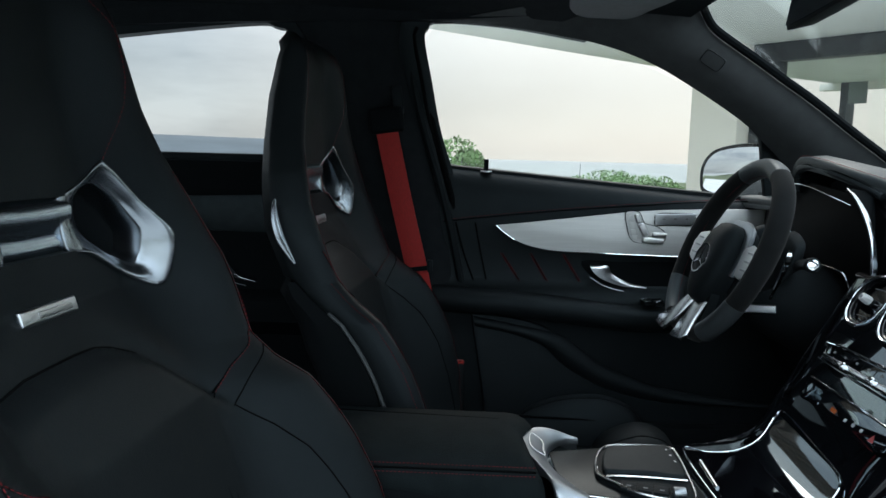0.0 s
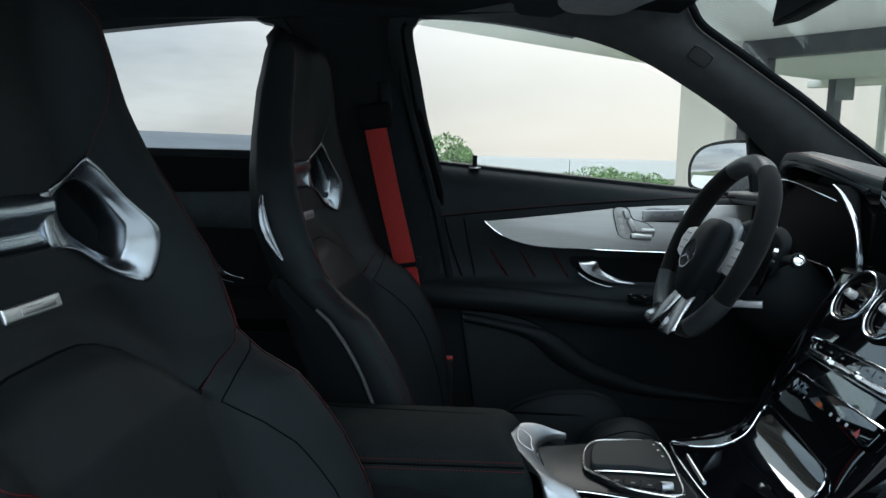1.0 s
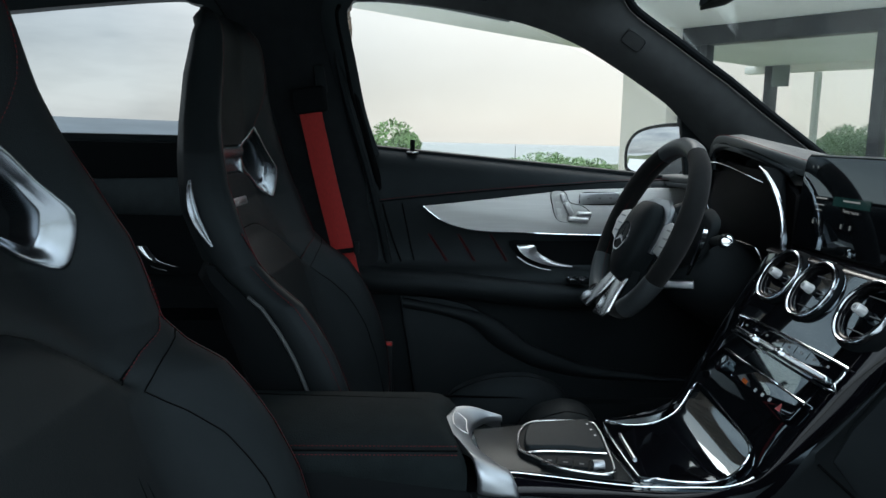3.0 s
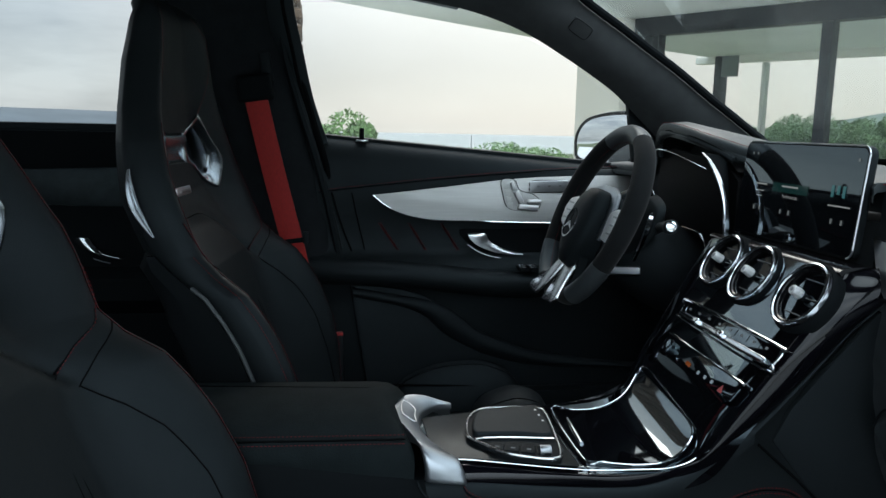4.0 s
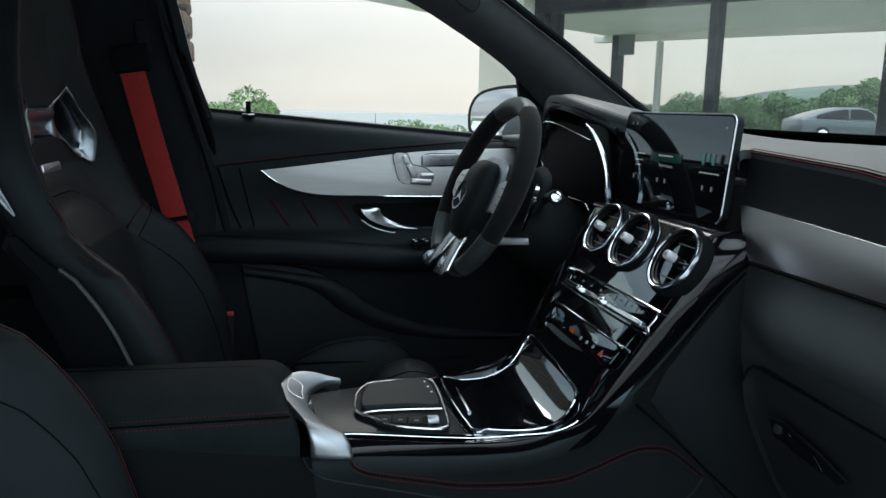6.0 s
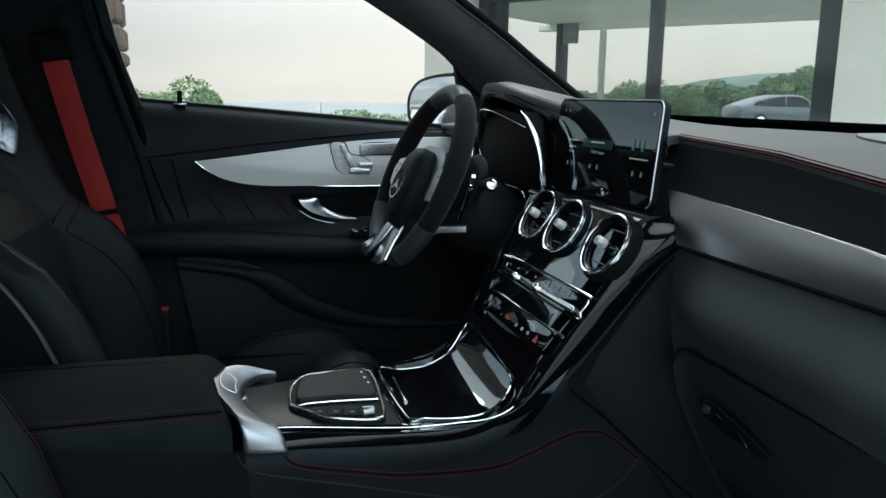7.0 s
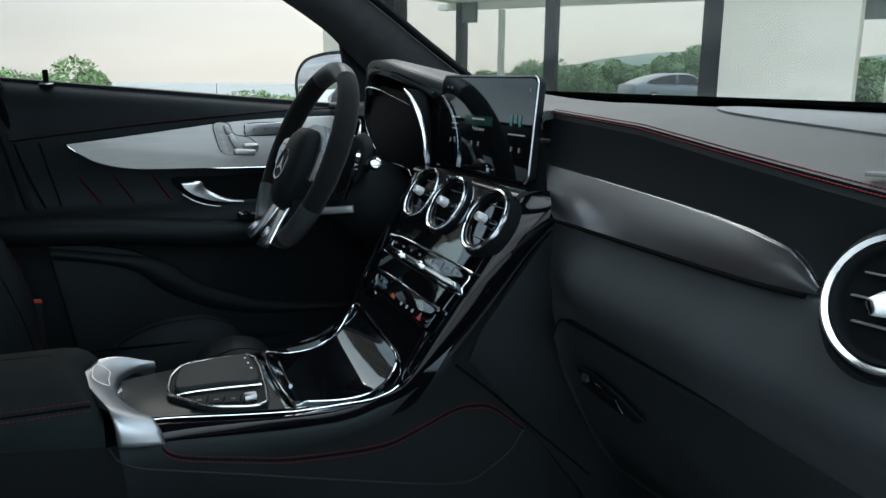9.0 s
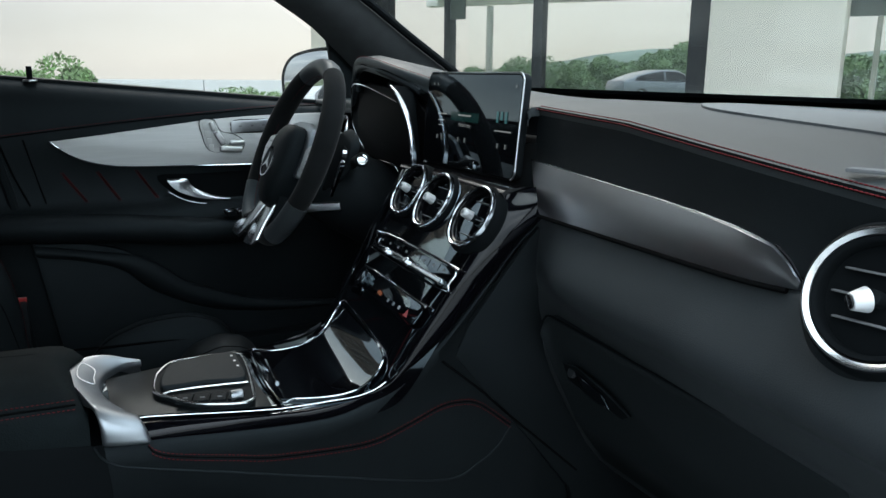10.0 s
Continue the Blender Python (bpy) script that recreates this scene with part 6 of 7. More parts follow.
for off in (0.0030, -0.0030):
    part("stitching", stitches([(0.682 + dash_dx(y) + off * 1.6 - 0.001, y, lerp_table(TOPZ, y) + 0.0012 + (off if off < 0 else 0.0003)) for y in np.linspace(-0.765, -0.155, 60)], 0.0045, 0.0036, 0.0008), STITCH, dash, "red stitching", kind="stuff")
part("seam", tube([(0.6815 + dash_dx(y), y, lerp_table(TOPZ, y) - 0.002) for y in ys_p], 0.0022, 6), SEAM, dash)


# pale strip along the foot of the windscreen
def pad_z(x, y):
    tz, d = lerp_table(TOPZ, y), dash_dx(y)
    return lerp_table([(0.682 + d, tz), (0.70 + d, tz + 0.005), (0.76 + d, tz + 0.010), (0.87, 0.75 * (tz + 0.012) + 0.25 * 1.147), (0.93, 0.4 * (tz + 0.011) + 0.6 * 1.147), (1.0, 1.147), (1.10, 1.147)], x)


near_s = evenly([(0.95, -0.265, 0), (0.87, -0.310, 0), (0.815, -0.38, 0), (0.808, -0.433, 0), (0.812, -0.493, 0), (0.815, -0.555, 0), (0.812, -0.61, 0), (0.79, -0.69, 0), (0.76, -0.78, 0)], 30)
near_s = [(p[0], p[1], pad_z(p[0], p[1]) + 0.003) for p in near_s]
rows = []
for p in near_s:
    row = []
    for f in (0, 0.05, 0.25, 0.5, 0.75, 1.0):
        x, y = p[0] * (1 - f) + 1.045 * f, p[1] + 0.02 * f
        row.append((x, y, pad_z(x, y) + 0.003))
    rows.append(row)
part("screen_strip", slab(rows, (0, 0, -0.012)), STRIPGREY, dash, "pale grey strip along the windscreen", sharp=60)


TB = [(-0.80, 1.036), (-0.676, 1.030), (-0.553, 1.023), (-0.405, 1.016), (-0.21, 1.007), (-0.15, 1.005)]
TT = [(-0.80, 1.036), (-0.69, 1.036), (-0.677, 1.034), (-0.660, 1.048), (-0.643, 1.057), (-0.60, 1.0625), (-0.549, 1.0655), (-0.47, 1.0675), (-0.40, 1.0685), (-0.28, 1.0700), (-0.165, 1.0710), (-0.15, 1.0710)]
rows = []
for y in ys_p:
    d = dash_dx(y)
    tz, tt, tb = lerp_table(TOPZ, y), lerp_table(TT, y), lerp_table(TB, y)
    rows.append([(0.684 + d, y, tz - 0.003), (0.682 + d, y, tz - 0.010), (0.681 + d, y, (tz + tt) / 2 + 0.012), (0.680 + d, y, tt + 0.006), (0.676 + d, y, tt - 0.004), (0.676 + d, y, tb + 0.004)])
part("fascia", slab(rows, (0.02, 0, 0)), LEATHER_SOFT, dash, "black leather fascia", sharp=60)
ys_t = list(np.linspace(-0.676, -0.156, 34))


def trim_at(f, s):
    """A point of the dash trim: f from its tip to the stack, s from its lower edge up."""
    y = -0.676 + f * (0.460 + 0.062 * s ** 0.8)
    lo, hi = lerp_table(TB, y), lerp_table(TT, y)
    return (0.6605 + dash_dx(y) + 0.21 * (hi - lo) * s + 0.010 * max(0.0, (-0.60 - y) / 0.076) ** 2 - 0.0010 * math.sin(math.pi * s), y, lo + (hi - lo) * s)


rows = [[trim_at(f, s) for s in np.linspace(0, 1, 9)] for f in np.linspace(0, 1, 34)]
trim = part("metal_trim", slab(rows, (0.008, 0, 0)), TRIMMETAL, dash, "dark brushed metal dash trim", sharp=60)
part("trim_edge", tube([(0.6735 + dash_dx(y), y, lerp_table(TT, y) + 0.001) for y in ys_t], 0.0007, 6), BAR, trim, "bright line over the trim")
# dark tube drawn as the shadow line under the trim
part("trim_shadow", tube([(p[0] - 0.001, p[1], p[2] - 0.0022) for p in (trim_at(f, 0) for f in np.linspace(0.02, 1, 30))], 0.0024, 6), SEAM, trim)
rows = []
for y in ys_p[:24] + list(np.linspace(-0.27, -0.135, 16)):
    d = dash_dx(y)
    tb = lerp_table(TB, y)
    k = min(1.0, max(0.0, (y + 0.310) / 0.140))
    k = k * k * (3 - 2 * k)
    under = 0.030 * k
    row = [(0.674 + d, y, tb), (0.668 + d, y, tb - 0.006), (0.658 + d, y, tb - 0.030), (0.646 + d, y, tb - 0.058 + 0.3 * under), (0.643 + d, y, tb - 0.074 + 0.5 * under), (0.649 + d, y, tb - 0.091 + 0.6 * under), (0.667 + d * 0.95, y, tb - 0.108 + 0.6 * under), (0.689 + d * 0.75, y, 0.884 + 0.3 * under), (0.702 + d * 0.55, y, 0.864), (0.715 + d * 0.4, y, 0.84), (0.740, y, 0.79), (0.785, y, 0.70), (0.85, y, 0.60), (0.95, y, 0.52)]
    # beside the stack the roll flattens out
    row = [(x * (1 - k) + k * max(x, 0.668 + d + 0.05 * (tb - z)), y, z) for x, y, z in row]
    rows.append([tuple(p) for p in curve(row, 3)])
part("lower_pad", slab(rows, (0.02, 0, 0.004)), DASHLEATHER, dash, "soft black lower dashboard", sharp=60)
# glove box lid: proud panel with a latch
rows = []
lid_edge = []
for y in list(np.linspace(-0.70, -0.235, 18)) + [-0.228, -0.222, -0.216, -0.211, -0.207]:
    d = dash_dx(y)
    topz = 0.870 - 0.030 * max(0.0, (y + 0.240) / 0.033) ** 3
    lid_edge.append((0.6925 + d * 0.4, y, topz + 0.0015))
    rows.append([(0.700 + d * 0.4, y, topz + 0.001), (0.700 + d * 0.4 - 0.006, y, topz - 0.001), (0.7015 + d * 0.4 - 0.008, y, topz - 0.004), (0.708 + d * 0.4 - 0.009, y, topz - 0.014), (0.731, y, 0.785), (0.776, y, 0.695), (0.830, y, 0.62)])
# darker than the pad's leather: shade of the footwell is in the colour
glove = part("glove_box_lid", slab(rows, (0.012, 0, 0)), material("shaded_glove_lid_skin", (0.020, 0.024, 0.026), 0.5, cool=True, vary=0.2, vary_scale=10, bump=0.3, bump_scale=800, grain="voronoi"), dash, "soft black glove box lid", sharp=60)
part("lid_gap", tube(lid_edge, 0.0016, 6), BLACK, glove)
part("tunnel_trim", prism([(0.650, -0.149, 0.48), (0.650, -0.149, 0.76), (0.72, -0.149, 0.72), (0.86, -0.149, 0.62), (0.92, -0.149, 0.48)], (0, 0.012, 0), 0.002), LEATHER, dash)
latch = [(0.715, -0.264, 0.815), (0.714, -0.293, 0.820), (0.718, -0.349, 0.806), (0.724, -0.389, 0.788), (0.728, -0.372, 0.776), (0.726, -0.313, 0.781), (0.724, -0.267, 0.789)]
part("latch_recess", prism([(x - 0.003, y, z) for x, y, z in latch], (-0.004, 0, -0.001), 0.0015), BLACK, glove)
part("latch_rim", tube([(x - 0.0075, y, z) for x, y, z in latch], 0.0010, 6, closed=True), SOFT, glove)
part("latch", prism([(x - 0.008, y, z) for x, y, z in ((0.717, -0.292, 0.812), (0.719, -0.345, 0.801), (0.725, -0.355, 0.785), (0.724, -0.312, 0.788))], (-0.004, 0, -0.001), 0.0015), PIANO, glove)
part("latch_lock", rod(0.007, 0.006, pose(0.711, -0.280, 0.806, 0, -70, 0), 16, 0.001), GREYMETAL, glove)
part("defroster_slot", rbox((0.014, 0.050, 0.003), pose(0.646, -0.716, 1.1222, 0, 0, 20), 0.001), VISORCLOTH, dash, "small pale defroster slot")
vent((0.593, -0.755, 1.0480), (-0.93, -0.15, 0.33), 0.0443, "side vents", True)
part("vent_pod", ring((0.608, -0.753, 1.0430), (-0.93, -0.15, 0.33), 0.0487, [(-0.006, -0.02), (-0.004, 0.006), (0.004, 0.004), (0.016, -0.016), (0.030, -0.06)]), SOFT, dash)
# middle of the dash behind the display, and driver's side
HOOD_Z = [(-0.16, 1.143), (-0.05, 1.147), (0.05, 1.152), (0.12, 1.162), (0.20, 1.178), (0.28, 1.197), (0.37, 1.212), (0.44, 1.219), (0.475, 1.218), (0.495, 1.205), (0.505, 1.18), (0.515, 1.15), (0.53, 1.13), (0.765, 1.125)]
HOOD_X = [(-0.16, 0.712), (-0.05, 0.775), (0.05, 0.785), (0.12, 0.768), (0.20, 0.735), (0.28, 0.706), (0.37, 0.700), (0.475, 0.700), (0.51, 0.704), (0.54, 0.71), (0.765, 0.70)]
rows = []
hood_ys = list(np.linspace(-0.16, 0.44, 30)) + [0.455, 0.467, 0.477, 0.486, 0.494, 0.500, 0.505, 0.510, 0.515, 0.522, 0.53, 0.56, 0.62, 0.70, 0.765]
for y in hood_ys:
    hz, hx = lerp_table(HOOD_Z, y), lerp_table(HOOD_X, y)
    base = lerp_table([(-0.16, 1.150), (0.2, 1.150), (0.765, 1.12)], y)
    rows.append([(1.16, y, 1.085), (1.10, y, 1.105), (1.0, y, 0.85 * base + 0.15 * hz - 0.006), (0.90, y, 0.6 * base + 0.4 * hz + 0.002), (0.82, y, 0.25 * base + 0.75 * hz + 0.004), (hx + 0.035, y, hz + 0.003), (hx, y, hz), (hx - 0.006, y, hz - 0.006), (hx - 0.004, y, hz - 0.014)])
part("driver_top_pad", slab(rows, (0, 0, -0.012)), DASHSOFT, dash, "stitched black dashboard top and instrument hood", sharp=60)
part("stitching", stitches([(lerp_table(HOOD_X, y) - 0.001, y, lerp_table(HOOD_Z, y) + 0.0012) for y in np.linspace(0.02, 0.49, 70)], 0.0045), STITCH, dash, "red stitching", kind="stuff")
# inner lip and throat of the hood
lipc = curve([(0.700, 0.478, 1.150), (0.700, 0.480, 1.180), (0.700, 0.463, 1.193), (0.700, 0.414, 1.197), (0.702, 0.326, 1.186), (0.710, 0.247, 1.168), (0.720, 0.215, 1.155)], 6)
part("hood_lip", tube(lipc, 0.006, 8), SOFT, dash)
rows = [[(p[0] - 0.004, p[1], p[2]), (p[0] + 0.02, p[1] - 0.004, p[2] - 0.006), (p[0] + 0.06, p[1] - 0.012, p[2] - 0.020)] for p in lipc]
part("hood_throat", slab(rows, (0, 0.003, 0.008)), BLACK, dash)
part("hood_face", prism([(0.712, 0.480, 1.20), (0.712, 0.505, 1.19), (0.712, 0.56, 1.12), (0.712, 0.56, 0.98), (0.712, 0.46, 0.98)], (0.02, 0, 0)), DARK, dash)
rows = [[(0.80, y, 1.12), (0.74, y, 1.11), (0.735, y, 1.06), (0.73, y, 1.0), (0.71, y, 0.94), (0.72, y, 0.88), (0.77, y, 0.78), (0.86, y, 0.64), (0.95, y, 0.52)] for y in np.linspace(0.15, 0.765, 14)]
part("driver_lower_pad", slab(rows, (0.02, 0, 0)), DARK, dash, "dark lower dashboard")
part("middle_fill", prism([(0.71, -0.165, 1.03), (0.71, 0.155, 1.03), (0.74, 0.155, 1.14), (0.74, -0.165, 1.14)], (0.06, 0, 0)), DARK, dash)
part("screen_foot", rbox((0.06, 0.345, 0.056), pose(0.757, -0.012, 1.083), 0.02, 4), GREYMETAL, dash)

# instruments
clus = thing("instrument_cluster", "dark digital instrument cluster with chrome edging", "instruments", (0.72, 0.34, 1.0))
face = [(0.712, 0.500, 1.160), (0.712, 0.455, 1.168), (0.722, 0.25, 1.150), (0.722, 0.200, 1.12), (0.712, 0.185, 1.03), (0.705, 0.20, 1.00), (0.700, 0.33, 1.015), (0.697, 0.43, 1.028), (0.700, 0.485, 1.085)]
part("face", prism(face, (0.012, 0, 0), 0.003), material("anti_glare_glass", (0.0035, 0.0035, 0.004), 0.5, spec=0.06, vary=0.1), clus)
part("chrome_strip", sweep(curve([(0.672, 0.236, 1.166), (0.670, 0.206, 1.154), (0.669, 0.172, 1.130), (0.668, 0.142, 1.095), (0.667, 0.128, 1.06), (0.667, 0.126, 1.03)], 8), circle(0.0028, 8, 0.0055), up=(1, 0, 0), scale=[0.4 + 0.6 * min(1, k / 16) for k in range(41)]), BAR, clus, "polished chrome hood strip")
part("strip_back", prism([(0.676, 0.233, 1.166), (0.673, 0.174, 1.130), (0.672, 0.132, 1.06), (0.670, 0.132, 1.00), (0.71, 0.19, 1.00), (0.72, 0.24, 1.16)], (0.004, 0.004, 0)), BLACK, clus)
part("chrome_line", tube(curve([(0.692, 0.257, 1.137), (0.690, 0.33, 1.150), (0.690, 0.398, 1.161), (0.690, 0.455, 1.1655), (0.690, 0.482, 1.162), (0.690, 0.490, 1.145), (0.690, 0.482, 1.084), (0.690, 0.418, 1.037)], 6), 0.0011, 6), CHROME, clus)
part("chrome_line", tube(curve([(0.690, 0.336, 1.024), (0.690, 0.290, 1.023), (0.690, 0.259, 1.020), (0.688, 0.240, 1.010), (0.682, 0.220, 1.002), (0.670, 0.19, 0.995)], 6), 0.0016, 6), CHROME, clus)
vent((0.70, 0.585, 1.052), (-0.93, 0.15, 0.33), 0.046, group="side vents")

# display
disp = thing("touch_display", "free-standing touch display showing a dark car menu", "display", (0.69, 0.005, 1.05))
u = Vector((0.095, 0, 1)).normalized()


def scr(y, s, lift=0.0):
    """A point of the display face: y across, s metres up from its foot."""
    b = Vector((0.697, y, 1.041)) + u * s
    return b + Vector((-u.z, 0, u.x)) * lift


def rounded(y0, y1, s0, s1, r, lift, n=5):
    pts = []
    for cy, cs, a0 in ((y1 - r, s1 - r, 0), (y0 + r, s1 - r, 90), (y0 + r, s0 + r, 180), (y1 - r, s0 + r, 270)):
        for k in range(n + 1):
            a = radians(a0 + 90 * k / n)
            pts.append(scr(cy + r * math.cos(a), cs + r * math.sin(a), lift))
    return pts


body_push = Vector((u.z, 0, -u.x)) * 0.012
part("housing", prism(rounded(-0.145, 0.157, 0.0, 0.149, 0.013, 0.0), body_push, 0.003), DARK, disp, "satin metal display housing")
part("bright_edge", tube(rounded(-0.1445, 0.1565, 0.0005, 0.1485, 0.013, 0.0006)[5:17], 0.0014, 6), SATIN, disp)
part("glass", prism(rounded(-0.1415, 0.1535, 0.0035, 0.1455, 0.010, 0.0012), body_push * -0.02, 0.0), SCREENGLASS, disp)

def decal(name, y0, y1, s0, s1, mat, lift=0.0022):
    return part(name, prism([scr(y0, s0, lift), scr(y1, s0, lift), scr(y1, s1, lift), scr(y0, s1, lift)], Vector((-u.z, 0, u.x)) * 0.0002), mat, disp, flat=True)


UI_TEAL = glowing("teal_menu_band", (0.05, 0.28, 0.26), 0.05)
UI_TEXT = glowing("menu_lettering", (0.75, 0.80, 0.80), 0.22)
UI_DIM = glowing("dim_menu_marks", (0.55, 0.62, 0.62), 0.14)
UI_CYAN = glowing("cyan_menu_icon", (0.15, 0.60, 0.65), 0.12)
decal("menu_band", -0.030, 0.060, 0.074, 0.088, UI_TEAL)
for k in range(3):
    decal("menu_icon", -0.112 + 0.012 * k, -0.106 + 0.012 * k, 0.078 + 0.004 * (k % 2), 0.094, UI_CYAN)
for y0, y1, s0, s1 in ((0.076, 0.106, 0.0820, 0.0840), (-0.006, 0.035, 0.0820, 0.0845), (-0.126, -0.080, 0.0655, 0.0675), (0.082, 0.104, 0.0720, 0.0736), (0.086, 0.102, 0.0640, 0.0654)):
    decal("menu_bar", y0, y1, s0, s1, UI_TEXT, 0.0024)
for y in (0.104, 0.088, 0.030, 0.008, -0.092, -0.114):
    decal("menu_mark", y - 0.002, y + 0.002, 0.042, 0.049, UI_DIM)
for y in (0.130, 0.116, -0.128):
    decal("status_mark", y - 0.002, y + 0.002, 0.128, 0.132, UI_DIM)
txt = bpy.data.curves.new("menu_word", "FONT")
txt.body, txt.size, txt.align_x = "Performance", 0.0075, "CENTER"
holder = bpy.data.objects.new("menu_word_source", txt)
scene.collection.objects.link(holder)
bpy.context.view_layer.update()
word = bpy.data.meshes.new_from_object(holder.evaluated_get(bpy.context.evaluated_depsgraph_get()))
bpy.data.objects.remove(holder)
wm = Matrix.Translation(scr(0.012, 0.066, 0.0024)) @ Matrix(((0, u.x, -u.z), (-1, 0, 0), (0, u.z, u.x))).to_4x4()
word.transform(wm)
word.materials.clear()
word.materials.append(UI_TEXT)
wob = new("menu_word", word)
wob.parent = disp
wob.matrix_parent_inverse = Matrix.Translation(-BASES[disp])


# ---- steering wheel ----
wh = thing("steering_wheel", "black flat-bottomed steering wheel with satin spokes", "steering wheel", (0.55, 0.37, 1.0))
WT = radians(23.7)
WU = np.array((math.sin(WT), 0.0, math.cos(WT)))       # up in the wheel's plane
WN = np.array((-math.cos(WT), 0.0, math.sin(WT)))      # towards the driver
WC = np.array((0.517, 0.37, 1.022))


def wheel_at(y, s, n=0.0):
    return WC + np.array((0, y, 0)) + WU * s + WN * n


def rim_pt(a):
    r = 0.170
    y, s = r * math.sin(a), r * math.cos(a)
    if s < -0.155:
        s = -0.155 + (s + 0.155) * 0.25
    return wheel_at(y, s + 0.019)


N = 96
pts = [rim_pt(2 * math.pi * k / N) for k in range(N)]
rows = []
for k in range(N):
    c = pts[k]
    rad = (c - WC) / np.linalg.norm(c - WC)
    a = 2 * math.pi * k / N
    fat = 1.0 + 0.10 * max(0, math.cos(2 * (a - math.pi / 3))) * (a < math.pi) + 0.10 * max(0, math.cos(2 * (a + math.pi / 3))) * (a > math.pi)
    rows.append([c + (rad * x + WN * y) * fat for x, y in circle(0.0165, 14, 0.0185)])
V, F = grid(rows, wrap=True)
C = 14
F += [((N - 1) * C + j, (N - 1) * C + (j + 1) % C, (j + 1) % C, j) for j in range(C)]
top = [f for f in F]
rim = part("rim", (V, F), SUEDE, wh, "black microfibre rim")
# smooth leather at the top and bottom of the rim
for a0, a1 in ((-26, 26), (118, 150), (210, 242)):
    rows2 = []
    for k in np.linspace(a0, a1, 20):
        c = rim_pt(radians(k) % (2 * math.pi))
        rad = (c - WC) / np.linalg.norm(c - WC)
        rows2.append([c + rad * x + WN * y for x, y in circle(0.0176, 14, 0.0196)])
    # the lighter leather puts the sheen of these sections into the colour
    part("leather_section", grid(rows2, wrap=True, caps=True), DASHLEATHER, rim, "smooth black leather section")
inn = []
for k in range(N):
    c = pts[k]
    rad = (c - WC) / np.linalg.norm(c - WC)
    inn.append(c - rad * 0.0172 + WN * 0.002)
part("stitching", stitches(inn + inn[:1]), STITCH, rim, "red stitching", kind="stuff")
# hub
hub = curve([(0.0, 0.072, 0), (0.042, 0.062, 0), (0.062, 0.020, 0), (0.058, -0.030, 0), (0.032, -0.076, 0), (0.0, -0.088, 0), (-0.030, -0.076, 0), (-0.050, -0.030, 0), (-0.053, 0.020, 0), (-0.038, 0.062, 0)], 5, True)
rows = []
for k, n in ((1.0, -0.02), (1.0, 0.022), (0.96, 0.031), (0.8, 0.039), (0.5, 0.044), (0.2, 0.046)):
    rows.append([wheel_at(p[0] * k, p[1] * k, n - 0.012) for p in hub])
hb = part("hub", grid(rows, wrap=True, caps=True), LEATHER_SOFT, wh, "black leather hub")
R = Matrix((tuple(np.array((0, 1, 0))), tuple(np.cross(WN, (0, 1, 0))), tuple(WN))).transposed().to_4x4()
part("emblem", ring(wheel_at(0.006, -0.010, 0.0330), WN, 0.028, [(-0.0015, -0.002), (-0.0015, 0.002), (0.0015, 0.002), (0.0015, -0.002)]), CHROME, hb, "plain chrome emblem ring")
for a in (90, 210, 330):
    d = (math.cos(radians(a)), math.sin(radians(a)))
    e = (-d[1], d[0])
    part("emblem_bar", prism([wheel_at(0.006 + d[0] * 0.0265, -0.010 + d[1] * 0.0265, 0.0330), wheel_at(0.006 + e[0] * 0.0045, -0.010 + e[1] * 0.0045, 0.0330), wheel_at(0.006 - e[0] * 0.0045, -0.010 - e[1] * 0.0045, 0.0330)], WN * 0.002), CHROME, hb)
for sgn in (-1, 1):
    sp = curve([wheel_at(sgn * 0.045, 0.016, -0.010), wheel_at(sgn * 0.090, 0.018, -0.014), wheel_at(sgn * 0.125, 0.018, -0.014), wheel_at(sgn * 0.158, 0.016, -0.008)], 5)
    part("spoke", sweep(sp, [(-0.006, -0.014), (0.002, -0.016), (0.005, -0.010), (0.006, 0.006), (0.003, 0.014), (-0.006, 0.014)], up=WU), BRACKET, wh, "satin metal side spoke")
    part("key_pod", prism([wheel_at(sgn * y, s, 0.004 if sgn > 0 else -0.014) for y, s in ((0.060, 0.036), (0.090, 0.046), (0.125, 0.040), (0.138, 0.018), (0.128, -0.012), (0.100, -0.020), (0.070, -0.016))], WN * 0.010, 0.004), KNOB, wh, "pale satin key pod")
    for k in range(3):
        part("key", rbox((0.024, 0.003, 0.003), Matrix.Translation(tuple(wheel_at(sgn * 0.104, 0.030 - 0.016 * k, 0.0145 if sgn > 0 else -0.0035))) @ R, 0.001), GREYMETAL, wh)
    lo = curve([wheel_at(sgn * 0.026, -0.055, -0.006), wheel_at(sgn * 0.030, -0.090, -0.008), wheel_at(sgn * 0.034, -0.120, -0.006), wheel_at(sgn * 0.040, -0.148, -0.002)], 5)
    part("spoke_web", sweep(lo, [(-0.014, -0.008), (0.012, -0.008), (0.014, 0.004), (0.004, 0.010), (-0.012, 0.008)], up=WN), DARK, wh)
    part("lower_spoke", prism([wheel_at(sgn * y, s, n) for y, s, n in ((0.004, -0.076, 0.000), (0.046, -0.078, 0.000), (0.060, -0.115, 0.010), (0.086, -0.146, 0.020), (0.078, -0.160, 0.024), (0.024, -0.163, 0.025), (0.008, -0.125, 0.013))], WN * 0.007, 0.003), SPOKE, wh, "bright metal lower spoke")
part("hub_surround", prism([wheel_at(y, s, -0.014) for y, s in ((-0.072, 0.040), (-0.060, 0.072), (-0.03, 0.084), (0.03, 0.084), (0.068, 0.076), (0.085, 0.048), (0.08, -0.02), (-0.064, -0.02))], WN * 0.010, 0.004), BRACKET, wh, "satin metal surround of the hub")
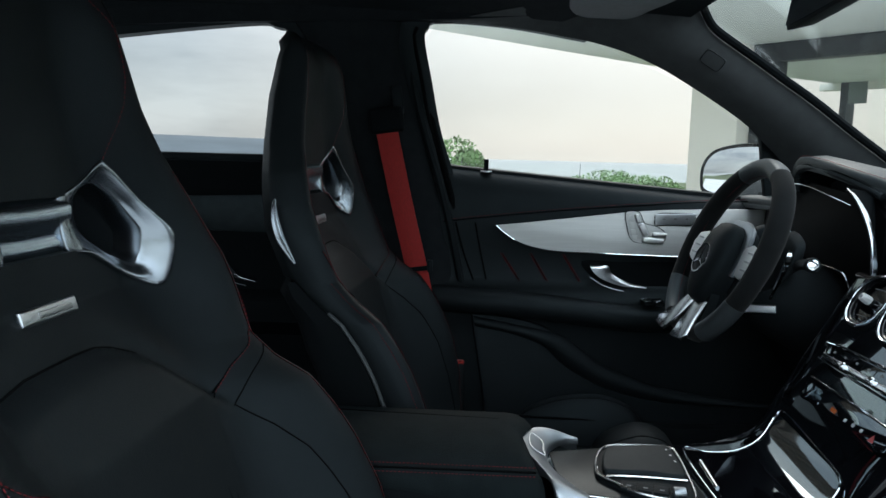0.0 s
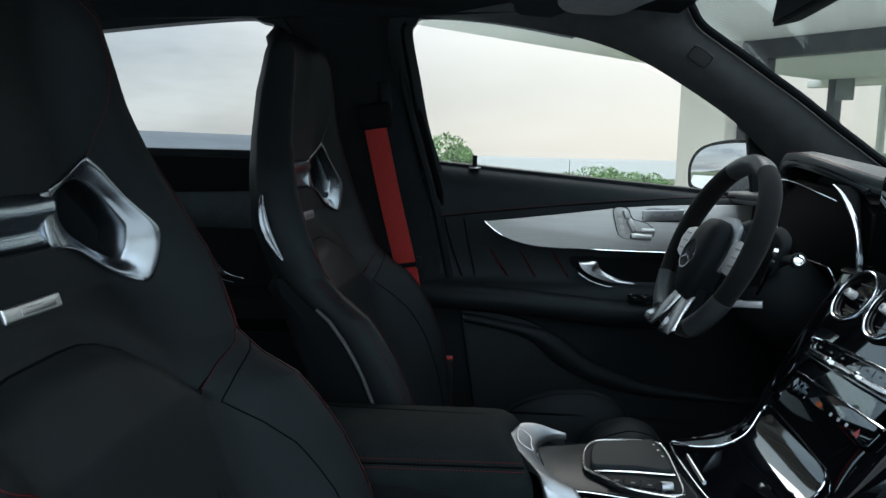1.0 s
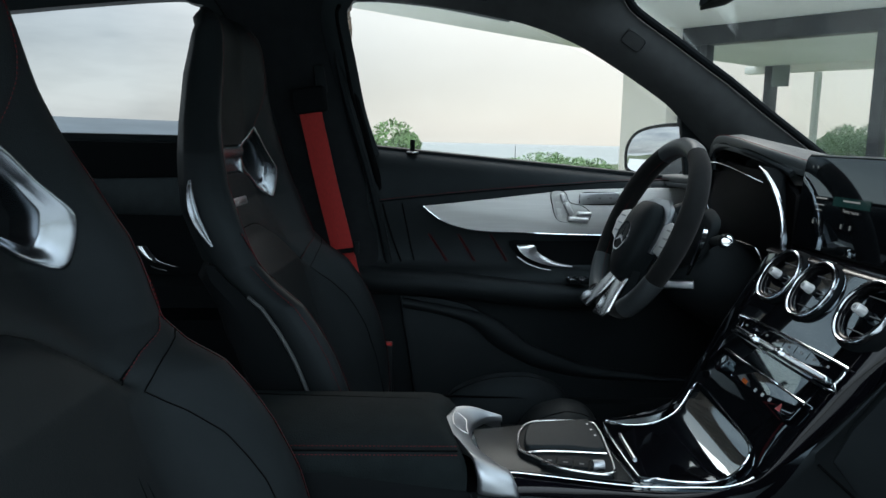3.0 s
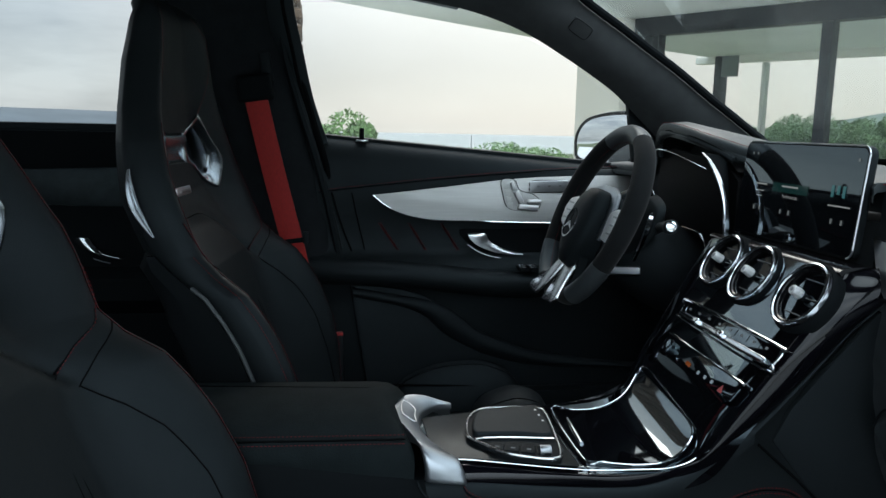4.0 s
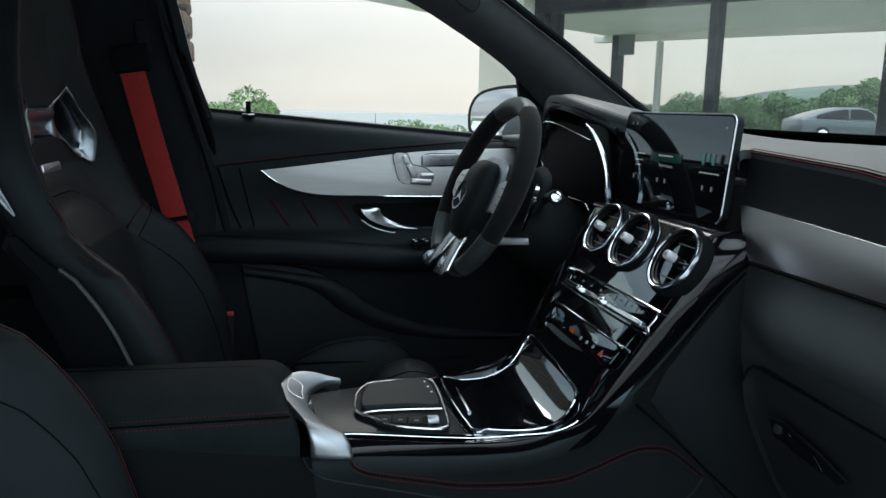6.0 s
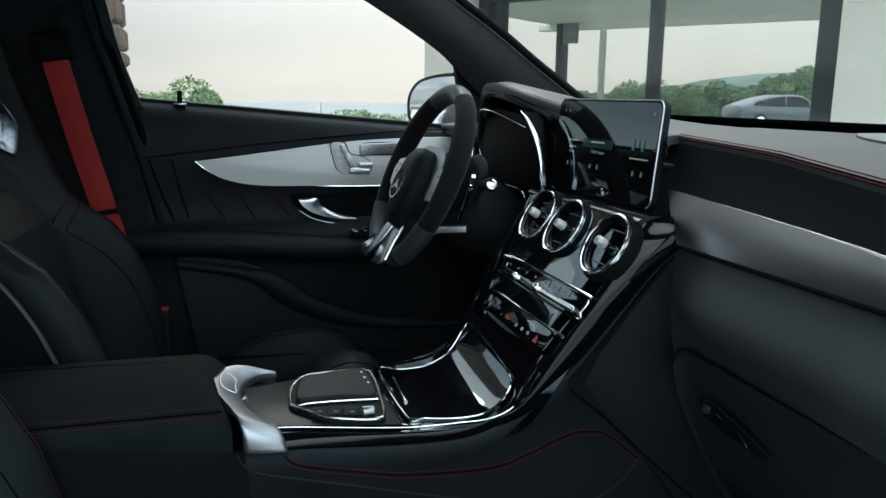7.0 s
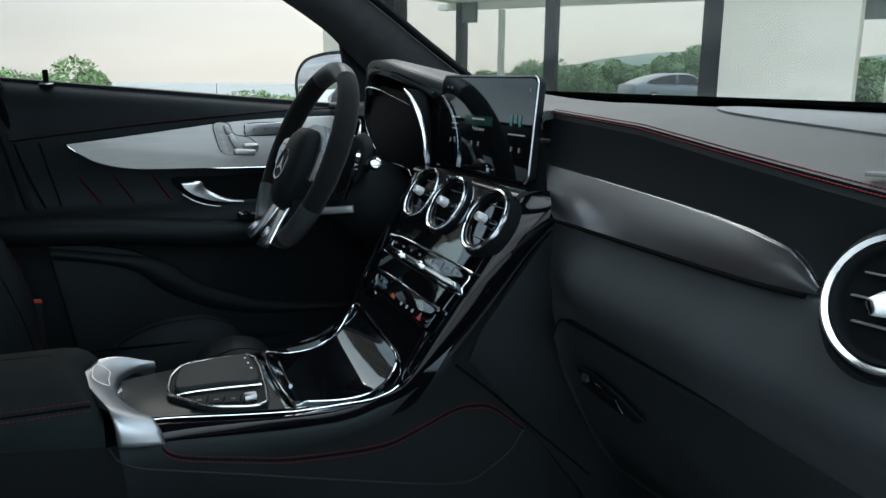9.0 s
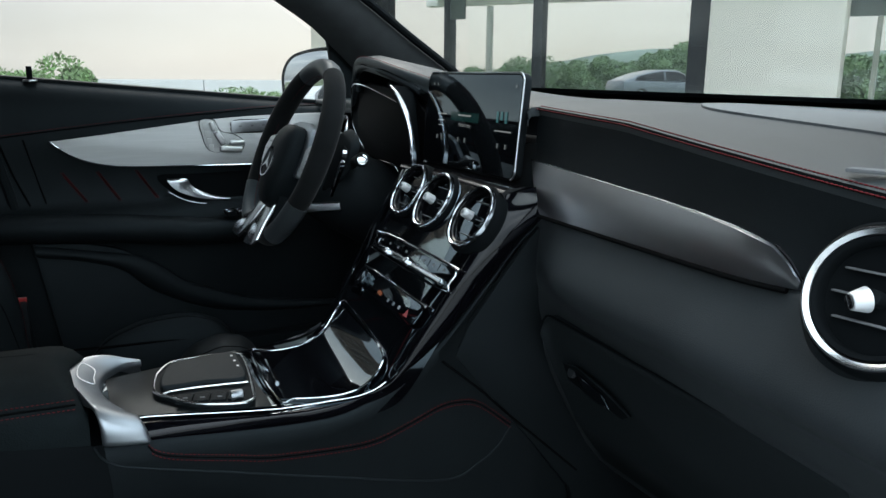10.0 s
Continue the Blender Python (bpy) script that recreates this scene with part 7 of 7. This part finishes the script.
# paddles, column, stalk
for sgn in (-1, 1):
    pd = curve([(0.588, 0.37 + sgn * 0.129, 1.060), (0.585, 0.37 + sgn * 0.130, 1.048), (0.576, 0.37 + sgn * 0.130, 1.018), (0.559, 0.37 + sgn * 0.129, 0.974)], 6)
    part("paddle", sweep(pd, [(-0.0022, -0.004), (0.0022, -0.004), (0.002, 0.004), (-0.002, 0.004)], up=(0.4, 0, 0.9), scale=[0.35 + 0.65 * math.sin(math.pi * (0.1 + 0.8 * k / 18)) for k in range(19)]), CHROME if sgn < 0 else DARK, wh, "chrome shift paddle" if sgn < 0 else "")
    bk = curve([(0.600, 0.37 + sgn * 0.05, 1.075), (0.602, 0.37 + sgn * 0.112, 1.062), (0.588, 0.37 + sgn * 0.118, 1.02), (0.560, 0.37 + sgn * 0.11, 0.985), (0.565, 0.37 + sgn * 0.05, 0.985)], 4, True)
    part("paddle_back", prism(bk, (0.02, 0, 0.008), 0.004), DARK, wh)
rows = []
for n, rr in ((-0.02, 0.055), (-0.05, 0.062), (-0.09, 0.070), (-0.13, 0.078), (-0.20, 0.085)):
    rows.append([wheel_at(rr * 1.15 * math.cos(t), rr * math.sin(t) - 0.01, n) for t in np.linspace(0, 2 * math.pi, 24, endpoint=False)])
colm = thing("steering_column", "dark steering column shroud", "column", (0.62, 0.37, 0.95))
part("shroud", grid(rows, wrap=True, caps=True), DARK, colm)
stk = curve([(0.62, 0.30, 1.02), (0.605, 0.24, 1.035), (0.594, 0.185, 1.043)], 5)
part("stalk", tube(stk, 0.0085, 10), DARK, colm)
part("stalk_end", rod(0.0125, 0.026, look((0.592, 0.172, 1.044), (0.560, 0.06, 1.06)), 18, 0.004), DARK, colm)
part("stalk_cap", rod(0.0095, 0.010, look((0.588, 0.160, 1.046), (0.548, 0.02, 1.07)), 18, 0.004), CHROME, colm, "bright end cap of the lever")
low = curve([(0.520, 0.335, 0.940), (0.550, 0.315, 0.944), (0.592, 0.288, 0.948)], 4)
part("lower_lever", sweep(low, circle(0.005, 8, 0.0085), up=(0, 0, 1)), SATIN, colm, "chrome-edged column lever")

# ---- overhead ----
vis = thing("sun_visor", "grey cloth sun visor folded against the roof", "sun visor", (0.33, 0.40, 1.49))
vp = curve([(0.26, 0.16, 1.508), (0.235, 0.30, 1.508), (0.235, 0.50, 1.500), (0.27, 0.58, 1.492), (0.35, 0.60, 1.490), (0.385, 0.57, 1.492), (0.40, 0.52, 1.496), (0.425, 0.40, 1.50), (0.43, 0.18, 1.505)], 5, True)
part("pad", prism(vp, (0, 0, 0.02), 0.006, 3), VISORCLOTH, vis)
rv = thing("rear_view_mirror", "black rear-view mirror under the roof", "mirror", (0.50, 0.0, 1.45))
rp = [(0.500, 0.126, 1.402), (0.503, 0.130, 1.412), (0.508, 0.130, 1.450), (0.508, 0.115, 1.470), (0.506, 0.02, 1.484), (0.500, -0.10, 1.492), (0.498, -0.125, 1.478), (0.496, -0.120, 1.430), (0.497, -0.037, 1.414), (0.499, 0.05, 1.406), (0.500, 0.112, 1.401)]
part("housing", prism(rp, (0.040, 0.004, 0.010), 0.004, 2), DARK, rv)
part("mirror_glass", prism([(p[0] - 0.002, p[1] * 0.94, 1.444 + (p[2] - 1.444) * 0.86) for p in rp], (-0.002, 0, 0)), SCREENGLASS, rv, "dimmed mirror glass")
part("stem", tube([(0.50, 0, 1.44), (0.55, 0, 1.50)], 0.012, 10), DARK, rv)
bg = thing("airbag_badge", "small oval badge on the pillar trim", "badge", (0.56, 0.64, 1.43))
a_, b_ = Vector((0.530, 0.657, 1.367)), Vector((0.590, 0.600, 1.443))
along = (Vector((0.638, 0.60, 1.413)) - b_).normalized()
face = along.cross(b_ - a_).normalized()
face = face if face.y < 0 else -face
across = face.cross(along)
BGM = Matrix((tuple(along), tuple(-face), tuple(across))).transposed().to_4x4()
BGM.translation = a_.lerp(b_, 0.72) + face * 0.0165 + Vector((-0.012, 0, 0.0))
part("plate", rbox((0.048, 0.006, 0.032), BGM, 0.0028, 4), PILLARCLOTH, bg)
part("plate_rim", tube([tuple(BGM @ Vector((0.0235 * math.copysign(abs(math.cos(a)) ** 0.4, math.cos(a)), -0.0028, 0.0155 * math.copysign(abs(math.sin(a)) ** 0.5, math.sin(a))))) for a in np.linspace(0, 2 * math.pi, 36, endpoint=False)], 0.0007, 6, closed=True), SEAM, bg)


# rear bench far behind the front seats
rb = thing("rear_bench", "black leather rear bench", "car seat", (-0.95, 0, 0.45))
part("bench_cushion", rbox((0.50, 1.28, 0.16), pose(-0.85, 0, 0.62), 0.05, 3), LEATHER, rb)
part("bench_back", rbox((0.14, 1.28, 0.62), pose(-1.16, 0, 0.95, 0, -22, 0), 0.05, 3), LEATHER, rb)
